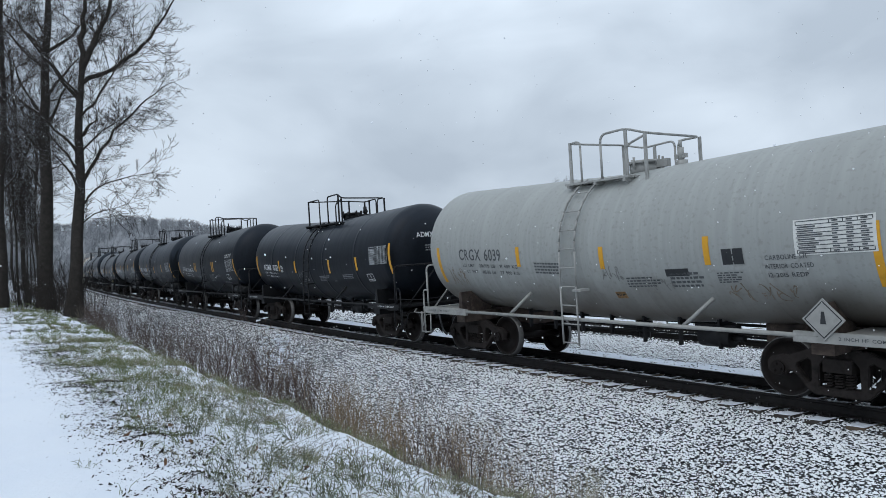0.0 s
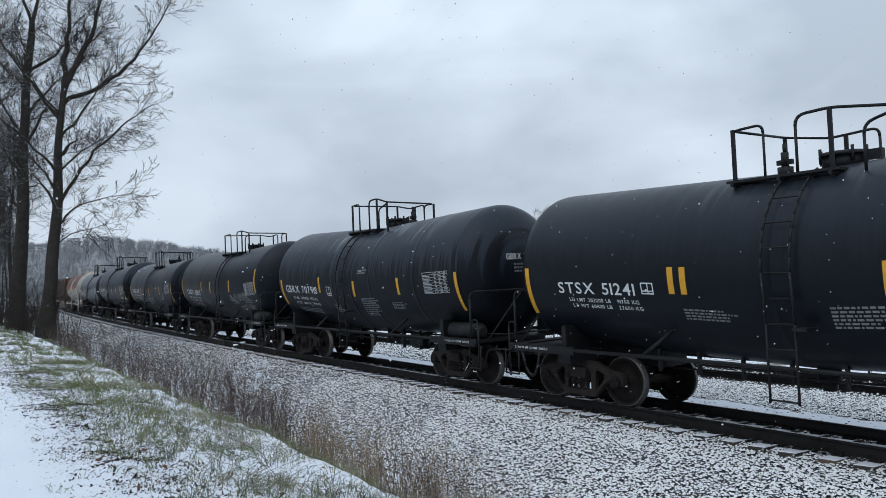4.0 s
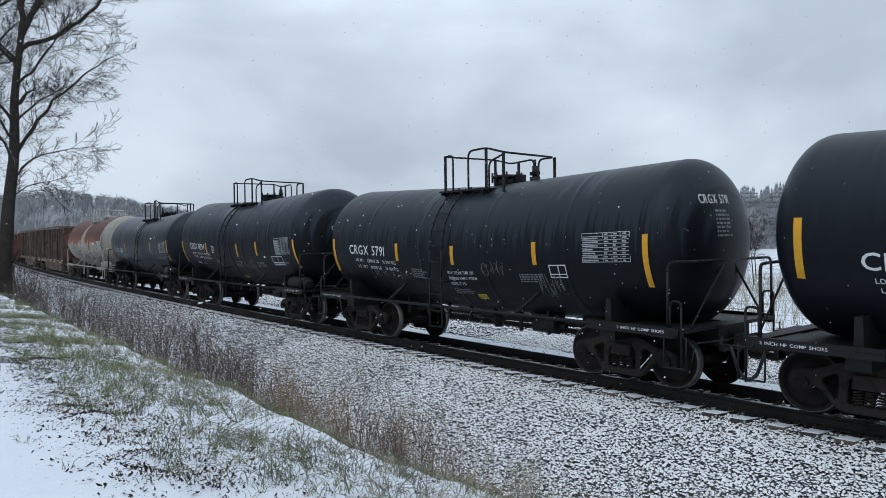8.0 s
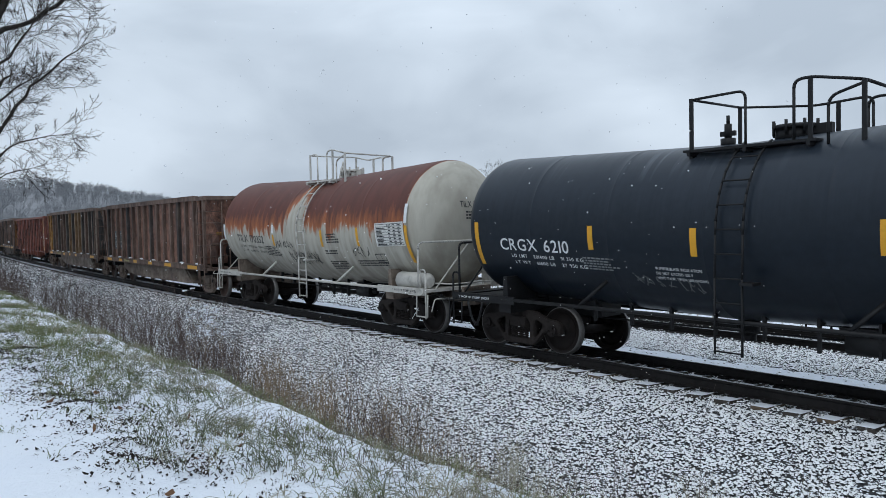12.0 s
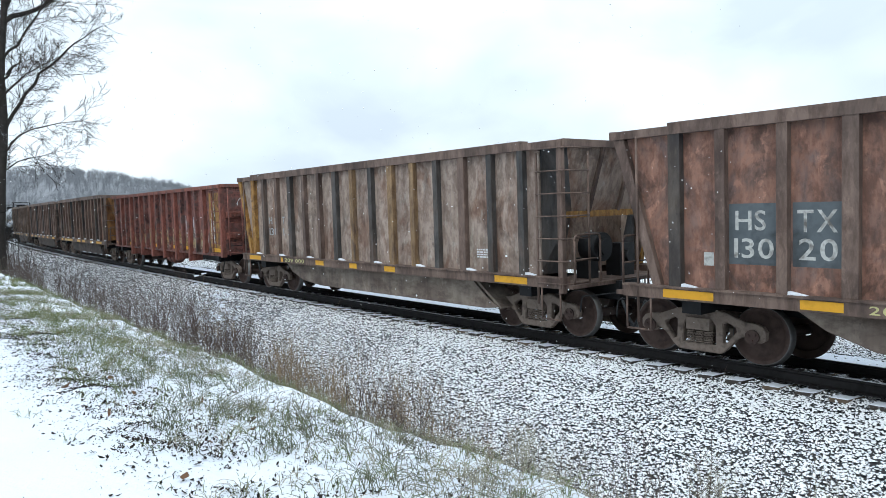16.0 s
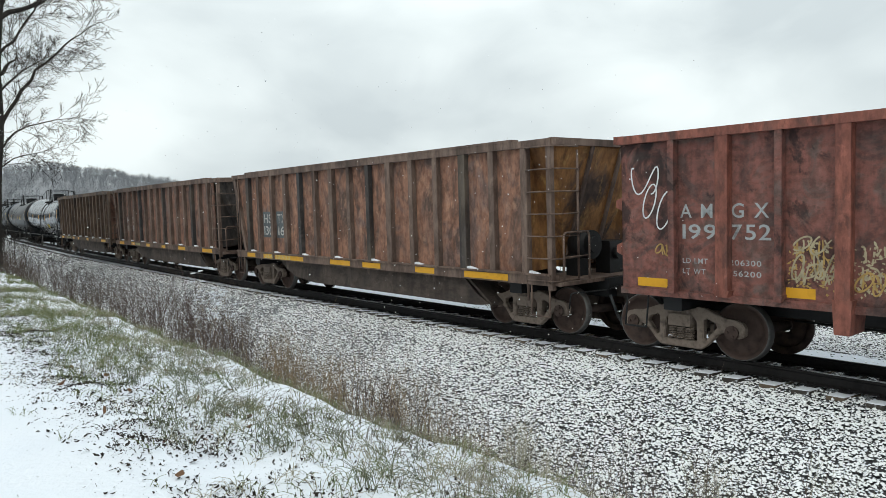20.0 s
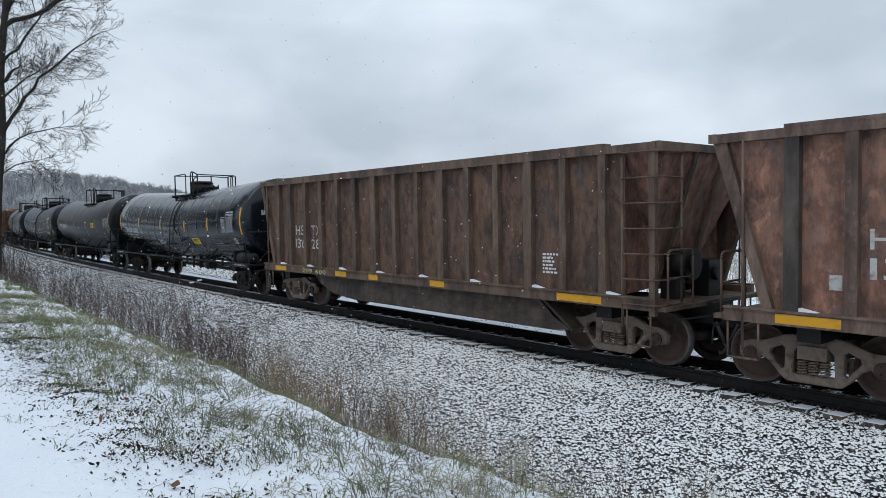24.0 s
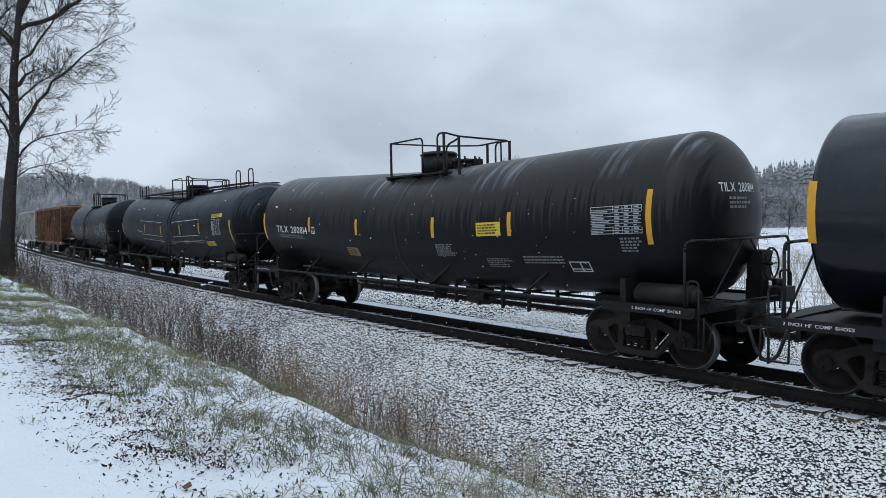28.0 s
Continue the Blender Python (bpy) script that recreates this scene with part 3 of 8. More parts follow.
def laid(name, flat, place, material, parent, label=""):
    """Puts flat letters on a surface: place(u, v) gives the point."""
    me = bpy.data.meshes.new(name)
    me.from_pydata([place(u, v) for u, v in flat[0]], [], flat[1])
    me.materials.append(material)
    ob = new(name, me)
    ob.parent = parent
    if name in ("small_print", "test_table", "graffiti", "worn_paint", "lettering", "truck_stencil", "paint_marking"):
        ob["kind"] = "stuff"
    if label:
        ob["label"] = label
    return ob


def rect(w, h, nx=1, ny=6):
    vs = [(w * i / nx, h * j / ny) for j in range(ny + 1) for i in range(nx + 1)]
    fs = [(j * (nx + 1) + i, j * (nx + 1) + i + 1, (j + 1) * (nx + 1) + i + 1, (j + 1) * (nx + 1) + i) for j in range(ny) for i in range(nx)]
    return vs, fs


# ---- tank cars ----
SAG = 0.031


def tank_shell(bm, half, R, zc, knuckle=0.5, rings=(), seg=64):
    n = 12
    left = [(-half + R * knuckle * (1 - math.cos(math.pi / 2 * i / n)), R * math.sin(math.pi / 2 * i / n)) for i in range(1, n + 1)]
    x0 = left[-1][0]
    mids = []
    for q in sorted({*rings, 0.0}):
        x = q * -x0
        mids += [(x - 0.12, R), (x - 0.03, R), (x - 0.012, R + 0.004), (x, R + 0.006), (x + 0.012, R + 0.004), (x + 0.03, R), (x + 0.12, R)]
    prof = left + mids + [(-x, r) for x, r in left[::-1]]
    prev, first = None, None
    for x, r in prof:
        z = zc + SAG * abs(x)
        ring = [bm.verts.new((x, r * math.sin(2 * math.pi * i / seg), z + r * math.cos(2 * math.pi * i / seg))) for i in range(seg)]
        if prev:
            for i in range(seg):
                k = (i + 1) % seg
                bm.faces.new((prev[i], prev[k], ring[k], ring[i])).smooth = True
        else:
            first = ring
        prev = ring
    for ring, x in ((first, -half), (prev, half)):
        c = bm.verts.new((x, 0, zc + SAG * half))
        for i in range(seg):
            bm.faces.new((ring[i], ring[(i + 1) % seg], c)).smooth = True
    bmesh.ops.recalc_face_normals(bm, faces=bm.faces)


def made(name, material, parent, fill, label="", smooth=False):
    bm = bmesh.new()
    fill(bm)
    bmesh.ops.recalc_face_normals(bm, faces=bm.faces)
    return part(name, bm, material, parent, label, smooth)


def ring_of(bm, c, axis, r, t, n=24, seg=6):
    """A torus-like hoop."""
    c, axis = Vector(c), Vector(axis).normalized()
    q = axis.to_track_quat("Z", "Y")
    pts = [c + q @ Vector((r * math.cos(2 * math.pi * i / n), r * math.sin(2 * math.pi * i / n), 0)) for i in range(n + 1)]
    pipe(bm, pts, t, seg)


def tank_car(label, o):
    """o: the numbers and looks of one tank car."""
    tc, R, zc, half, frame_m, ink = o["trucks"], o["R"], o["zc"], o["half"], o["frame"], o["ink"]
    L = tc + 4.0
    car = thing("tank_car", label, "tank car", "cars of the train")
    tank = made("tank", o["paint"], car, lambda b: tank_shell(b, half, R, zc, o.get("knuckle", 0.5), o.get("rings", (-0.66, -0.22, 0.22, 0.66))), o.get("tank_label", ""))

    def on_tank(x0, z0, off=0.007, far=False):
        """Lays text with its lower left corner at x0 and height z0 on the near side."""
        def place(u, v):
            x = x0 + u + 0.2
            zz = zc + SAG * abs(x)
            a = math.asin(max(-1, min(1, (z0 + 0.03 - zc) / R))) + v / R
            return x, -(R + off) * math.cos(a), zz + (R + off) * math.sin(a)
        return place

    def on_head(y0, z0, off=0.012):
        """Lays text on the front head, running to the far side."""
        def place(u, v):
            y, z = y0 + u, z0 + v - (zc + SAG * half)
            r = min(0.98, math.hypot(y, z) / R)
            k = R * o.get("knuckle", 0.5)
            return half - k + (k + off) * math.sqrt(1 - r * r), y, z0 + v
        return place

    # reflective stripes
    for x, z, h in o["stripes"]:
        laid("reflective_stripe", rect(0.11, h), on_tank(x, z, 0.005), YELLOW, tank)
    for x, z, h in o.get("bare", ()):
        laid("stripe_backing", rect(0.11, h), on_tank(x, z, 0.005), WHITE_INK, tank)
    # lettering
    for txt, x, z, w, h in o["text"]:
        spell(txt, w, h, on_tank(x, z), ink, tank)
    for x, z, w, h, n in o.get("small", ()):
        laid("small_print", bars(w, h, n), on_tank(x, z), DIM_INK if ink is WHITE_INK else ink, tank)
    for x, z, w, h in o.get("panels", ()):
        laid("white_panel", rect(w, h, 2, 5), on_tank(x, z, 0.006), PLATE_WHITE, tank)
    for x, z, w, h in o.get("tables", ()):
        laid("test_table", table(w, h), on_tank(x, z, 0.011), TABLE_INK if ink is WHITE_INK else ink, tank)
    for x, z, w, h in o.get("frames", ()):
        laid("stencil_box", outline(w, h, 0.02, (0.55,), (0.28,)), on_tank(x, z), ink, tank)
    for x, z, w, h, n, m, seed in o.get("scrawls", ()):
        laid("graffiti", tag(w, h, n, 0.02, seed, 0.08), on_tank(x, z), m, tank)
    for x, z, w, h, m in o.get("signs", ()):
        s = laid("sign_plate", rect(w, h, 2, 4), on_tank(x, z, 0.006), m, tank)
        laid("small_print", bars(w * 0.86, h * 0.8, 4), on_tank(x + w * 0.07, z + h * 0.1, 0.011), BLACK_INK, s)
    for txt, y, z, w, h in o.get("head_text", ()):
        spell(txt, w, h, on_head(y, z), ink, tank)
    for y, z, w, h, n in o.get("head_small", ()):
        laid("small_print", bars(w, h, n), on_head(y, z), DIM_INK if ink is WHITE_INK else ink, tank)

    # draft sills, bolsters, saddles, platforms and couplers at both ends
    for sg in (-1, 1):
        # under: darker brown for these parts, dirt and the tank's shadow in one colour
        made("stub_sill", o.get("under", frame_m), car, lambda b: (box(b, sg * (tc / 2 - 1.5), sg * (L / 2 - 0.42), -0.3, 0.3, 0.72, 1.06), box(b, sg * (L / 2 - 0.5), sg * (L / 2 - 0.42), -0.42, 0.42, 0.66, 1.1)))
        made("body_bolster", o.get("under", frame_m), car, lambda b: box(b, sg * tc / 2 - 0.16, sg * tc / 2 + 0.16, -1.42, 1.42, 0.80, 1.02))
        for y in (-1, 1):
            xs = sg * tc / 2
            zt = 1.46
            made("tank_saddle", o.get("under", frame_m), car, lambda b: (prism(b, [(xs - 0.07, 0.98), (xs + 0.07, 0.98), (xs + 0.05, zt + 0.05), (xs - 0.05, zt + 0.05)], y * 1.14, y * 1.40),
                                                        prism(b, [(xs - 0.02, 0.98), (xs + 0.02, 0.98), (xs + 0.02, zt + 0.05), (xs - 0.02, zt + 0.05)], y * 0.5, y * 1.32)))
            made("side_plate", frame_m, car, lambda b: box(b, sg * (tc / 2 - 0.35), sg * (L / 2 - 0.55), y * 1.46, y * 1.53, 0.98, 1.13))
            x1 = sg * (L / 2 - 0.62)
            made("sill_step", frame_m, car, lambda b: pipe(b, [(x1 - 0.2, y * 1.5, 1.0), (x1 - 0.2, y * 1.52, 0.50), (x1 + 0.2, y * 1.52, 0.50), (x1 + 0.2, y * 1.5, 1.0)], 0.016))
            made("grab_iron", frame_m, car, lambda b: pipe(b, bent([(x1 - 0.45, y * 1.5, 1.06), (x1 - 0.45, y * 1.58, 0.98), (x1 + 0.05, y * 1.58, 0.98), (x1 + 0.05, y * 1.5, 1.06)], 0.05), 0.012))
        x1 = sg * (tc / 2 + 1.25)
        xm = sg * min(L / 2 - 0.55, max(abs(x1) + 0.12, o["half"] + 0.07))
        made("end_platform", frame_m, car, lambda b: (box(b, sg * (tc / 2 + 0.15), sg * (L / 2 - 0.5), -1.5, -0.34, 1.04, 1.075), box(b, sg * (tc / 2 + 0.15), sg * (L / 2 - 0.5), 0.34, 1.5, 1.04, 1.075),
                                                       box(b, sg * (L / 2 - 0.75), sg * (L / 2 - 0.5), -1.5, 1.5, 1.075, 1.10)))
        made("end_handrail", frame_m, car, lambda b: pipe(b, bent([(x1, -1.5, 1.06), (x1, -1.5, 2.17), (xm, -0.75, 2.17), (xm, 0.75, 2.17), (x1 + sg * 0.18, 1.5, 2.17), (x1 + sg * 0.18, 1.5, 1.06)], 0.16, 5), 0.024, 8))
        made("handrail_brace", frame_m, car, lambda b: (rod(b, (xm, -0.1, 2.17), (xm, -1.2, 1.07), 0.02), rod(b, (xm, 0.1, 2.17), (xm, 1.2, 1.07), 0.02)))
        for y in (-1, 1):
            made("corner_post", frame_m, car, lambda b: pipe(b, bent([(sg * (L / 2 - 0.52), y * 1.48, 0.45), (sg * (L / 2 - 0.52), y * 1.48, 1.55), (sg * (L / 2 - 0.72), y * 1.48, 1.55), (sg * (L / 2 - 0.72), y * 1.48, 1.08)], 0.08), 0.02))
        made("uncoupling_lever", frame_m, car, lambda b: pipe(b, bent([(sg * (L / 2 - 0.36), -1.45, 0.62), (sg * (L / 2 - 0.36), -1.35, 0.9), (sg * (L / 2 - 0.36), -0.3, 0.86), (sg * (L / 2 - 0.2), -0.1, 0.98)], 0.06), 0.014))
        made("coupler", TRUCK_IRON, car, lambda b: (box(b, sg * (L / 2 - 0.5), sg * (L / 2 - 0.1), -0.09, 0.09, 0.72, 0.92), box(b, sg * (L / 2 - 0.14), sg * (L / 2 + 0.06), -0.17, 0.12, 0.68, 0.96)))
        made("air_hose", BLACK_INK, car, lambda b: pipe(b, bent([(sg * (L / 2 - 0.3), -0.42, 0.78), (sg * (L / 2 - 0.15), -0.42, 0.35), (sg * (L / 2), -0.40, 0.24), (sg * L / 2, -0.38, 0.3)], 0.12), 0.028))
    if o.get("brake", True):
        bx = half + 0.05 if tc < 12 else half + 0.06
        made("brake_housing", frame_m, car, lambda b: (box(b, bx - 0.25, bx + 0.02, 0.45, 0.78, 1.42, 1.95), box(b, bx - 0.3, bx, 0.5, 0.72, 1.05, 1.45)))
        made("brake_wheel", frame_m, car, lambda b: (ring_of(b, (bx + 0.1, 0.6, 1.72), (1, 0, 0), 0.27, 0.018),
                                                     [rod(b, (bx + 0.06, 0.6, 1.72), (bx + 0.1, 0.6 + 0.26 * math.cos(k * 1.2566), 1.72 + 0.26 * math.sin(k * 1.2566)), 0.012) for k in range(5)],
                                                     rod(b, (bx, 0.6, 1.72), (bx + 0.13, 0.6, 1.72), 0.03)))
        made("brake_piping", frame_m, car, lambda b: (box(b, bx - 0.1, bx + 0.3, 0.7, 1.05, 1.08, 1.32), pipe(b, bent([(bx - 0.9, -1.2, 1.22), (bx + 0.3, -1.0, 1.22), (bx + 0.35, 0.4, 1.22), (bx + 0.35, 0.4, 1.0)], 0.1), 0.016), rod(b, (bx + 0.1, 0.85, 1.3), (bx + 0.1, 0.85, 1.45), 0.1, 10)))
    if o.get("reservoir", True):
        xr = tc / 2 + 0.75
        def res(b):
            rod(b, (xr - 0.5, -1.22, 1.26), (xr + 0.5, -1.22, 1.26), 0.2, 18)
            rod(b, (xr - 0.6, -1.22, 1.26), (xr - 0.5, -1.22, 1.26), 0.1, 18, 0.2)
            rod(b, (xr + 0.5, -1.22, 1.26), (xr + 0.6, -1.22, 1.26), 0.2, 18, 0.1)
            rod(b, (xr - 0.68, -1.22, 1.26), (xr - 0.58, -1.22, 1.26), 0.05, 8)
        made("air_reservoir", o.get("reservoir_paint", frame_m), car, res)

    # long side rail with its slanted brackets
    for y in (-1, 1):
        made("side_rail", frame_m, car, lambda b: rod(b, (-tc / 2, y * 1.5, 1.07), (tc / 2, y * 1.5, 1.07), 0.034, 8))
        for x in o.get("brackets", (-2.35, 2.05)):
            made("rail_bracket", frame_m, car, lambda b: rod(b, (x, y * 1.5, 1.07), (x + 0.42, y * 1.22, 1.52 + (R - 1.47) * -0.4), 0.035, 4))
    # ladders on both sides
    if o.get("ladder", True):
        lx = o.get("ladder_x", -0.68)
        for y in (-1, 1):
            def rail_points(x):
                pts = []
                for k in range(10):
                    a = radians(66 - 66 * k / 9)
                    pts.append((x, y * (R + 0.09) * math.cos(a), zc + (R + 0.09) * math.sin(a)))
                return pts + [(x, y * 1.56, 1.7), (x, y * 1.56, 0.58)]
            ladder = made("ladder", frame_m, car, lambda b: (pipe(b, rail_points(lx), 0.02), pipe(b, rail_points(lx + 0.42), 0.02)))
            zs = [0.62 + 0.36 * k for k in range(9)]
            for z in zs:
                dz = (z - zc) / (R + 0.09)
                yy = 1.56 if z < zc else (R + 0.09) * math.sqrt(max(0, 1 - dz * dz))
                if z > zc + 1.4:
                    continue
                made("rung", frame_m, ladder, lambda b: rod(b, (lx, y * yy, z), (lx + 0.42, y * yy, z), 0.014))
            made("ladder_step", frame_m, ladder, lambda b: box(b, lx + 0.42, lx + 0.62, y * 1.40, y * 1.66, 1.62, 1.66))
    # top platform with its railing, manway and valves
    zt = zc + R
    px0, px1, rx1 = o.get("cage", (-1.0, 0.45, 1.0))
    zp = zc + math.sqrt(R * R - 0.72 ** 2) + 0.05
    zr = zt + o.get("rail_height", 0.73)
    h1, h2 = o.get("hoops", (0.28, 0.82))
    for y in (-1, 1):
        made("walkway", frame_m, car, lambda b: [box(b, px0 - 0.08, px1 + 0.12, y * (0.46 + 0.1 * k), y * (0.53 + 0.1 * k), zp, zp + 0.04) for k in range(5)] + [box(b, x, x + 0.05, y * 0.44, y * 0.95, zp - 0.06, zp) for x in (px0, (px0 + px1) / 2, px1)])
    for x, y, zq in ((px0, -0.8, zr), (px1, -0.8, zr + 0.04), (px0, 0.8, zr), (px0 + h2, 0.8, zr - 0.12), (rx1, -0.8, zr - 0.1), (rx1, 0.8, zr - 0.12)):
        made("railing_post", frame_m, car, lambda b: box(b, x - 0.03, x + 0.03, y - 0.018, y + 0.018, zp - 0.14, zq))
    made("railing", frame_m, car, lambda b: pipe(b, bent([(px0 + h1, -0.8, zp), (px0 + h1, -0.8, zr), (px0, -0.8, zr - 0.02), (px0, 0.8, zr), (px0 + (h1 + h2) / 2, 0.8, zr - 0.14), (px0 + h2 + 0.5, 0.8, zr - 0.10), (px0 + h2 + 0.5, 0.8, zp - 0.1)], 0.13), 0.022))
    made("railing", frame_m, car, lambda b: pipe(b, bent([(px0 + h2, -0.8, zp), (px0 + h2, -0.8, zr + 0.03), (px1, -0.8, zr + 0.05), (rx1, -0.8, zr - 0.10), (rx1, 0.8, zr - 0.12), (rx1 - 0.5, 0.8, zr - 0.12), (rx1 - 0.5, 0.8, zp - 0.1)], 0.16, 5), 0.024))
    made("end_hoop", frame_m, car, lambda b: pipe(b, bent([(rx1 - 0.46, -0.8, zp - 0.06), (rx1 - 0.46, -0.8, zr - 0.27), (rx1, -0.8, zr - 0.14)], 0.14), 0.022))
    mx = o.get("manway", 0.27)
    def manway(b):
        rod(b, (mx, 0, zt - 0.05), (mx, 0, zt + 0.16), 0.30, 22)
        rod(b, (mx, 0, zt + 0.16), (mx, 0, zt + 0.22), 0.34, 22, 0.30)
        box(b, mx + 0.28, mx + 0.55, -0.06, 0.06, zt + 0.05, zt + 0.2)
    lid = made("manway", frame_m, car, manway)
    for k in range(8):
        a = k * math.pi / 4
        made("bolt", frame_m, lid, lambda b: rod(b, (mx + 0.33 * math.cos(a), 0.33 * math.sin(a), zt + 0.05), (mx + 0.33 * math.cos(a), 0.33 * math.sin(a), zt + 0.28), 0.025, 6))
    vx = o.get("valve", 1.10)
    if vx is not None:
        made("safety_valve", frame_m, car, lambda b: (rod(b, (vx, 0, zt - 0.05), (vx, 0, zt + 0.12), 0.12, 12), rod(b, (vx, 0, zt + 0.12), (vx, 0, zt + 0.36), 0.06, 10), rod(b, (vx, 0, zt + 0.36), (vx, 0, zt + 0.5), 0.03, 8), box(b, vx - 0.13, vx + 0.13, -0.03, 0.03, zt + 0.16, zt + 0.24)))
    if o.get("housing"):
        hx = o["housing"]
        made("valve_housing", frame_m, car, lambda b: (rod(b, (hx, 0, zt - 0.06), (hx, 0, zt + 0.40), 0.46, 20), rod(b, (hx, 0, zt + 0.40), (hx, 0, zt + 0.48), 0.50, 20, 0.42)))
    if o.get("long_walk"):
        for y in (-1, 1):
            made("running_board", frame_m, car, lambda b: box(b, -half + 0.9, half - 0.9, y * 0.25, y * 0.6, zt + SAG * half - 0.04, zt + SAG * half))
        for x in (-half + 1.0, -half + 2.2, half - 2.2, half - 1.0):
            made("hoop_rail", frame_m, car, lambda b: pipe(b, bent([(x, -0.6, zt - 0.1), (x, -0.6, zt + 0.72), (x + 0.42, -0.6, zt + 0.72), (x + 0.42, -0.6, zt - 0.1)], 0.15), 0.022))
    # under the tank: train pipe, rods, outlet and brake gear
    made("train_pipe", STEEL_DARK, car, lambda b: (rod(b, (-tc / 2 + 0.5, -0.62, 0.92), (tc / 2 - 0.5, -0.62, 0.92), 0.025), rod(b, (-tc / 2 + 0.5, 0.5, 0.86), (tc / 2 - 0.5, 0.5, 0.86), 0.03)))
    made("brake_rod", STEEL_DARK, car, lambda b: rod(b, (-tc / 2 + 0.8, -0.2, 0.7), (tc / 2 - 0.8, -0.25, 0.78), 0.02))
    zb = zc - R
    made("bottom_outlet", STEEL_DARK, car, lambda b: (rod(b, (0, 0, zb + 0.05), (0, 0, zb - 0.22), 0.17, 14), rod(b, (0, 0, zb - 0.22), (0, 0, zb - 0.34), 0.11, 14), box(b, -0.5, -0.1, -0.05, 0.05, zb - 0.2, zb - 0.1)))
    made("brake_cylinder", STEEL_DARK, car, lambda b: (rod(b, (1.7, -0.5, 0.78), (2.3, -0.5, 0.78), 0.17, 14), rod(b, (2.3, -0.5, 0.78), (2.5, -0.5, 0.78), 0.06, 8), box(b, 1.6, 2.4, -0.58, -0.42, 0.9, 1.0)))
    for x in [v * 0.8 - tc / 2 + 1.6 for v in range(int((tc - 3.2) / 0.8) + 1)]:
        made("pipe_hanger", STEEL_DARK, car, lambda b: (box(b, x - 0.02, x + 0.02, -0.66, -0.58, 0.60 + 0.1 * (hash_of(x) % 3), 1.1), box(b, x - 0.02, x + 0.02, -0.64, 0.5, 1.0, 1.05)))
    for sg in (-1, 1):
        add_truck(car, sg * tc / 2)
    # lettering on the side plates
    laid("lettering", write("2 INCH HF COMP SHOES", 0.92, 0.045), lambda u, v: (tc / 2 + 0.28 + u, -1.535, 1.035 + v), ink, car)
    laid("lettering", write("2 INCH HF COMP SHOES", 0.92, 0.045), lambda u, v: (-tc / 2 - 1.25 + u, -1.535, 1.035 + v), ink, car)
    laid("truck_stencil", bars(0.34, 0.05, 1), lambda u, v: (tc / 2 + 0.42 + u * 0.7, -1.0 - 0.074, 0.30 + u * 0.75 + v), WHITE_INK, car)
    return car


def hash_of(x):
    return int(abs(x) * 7.31 + 3)


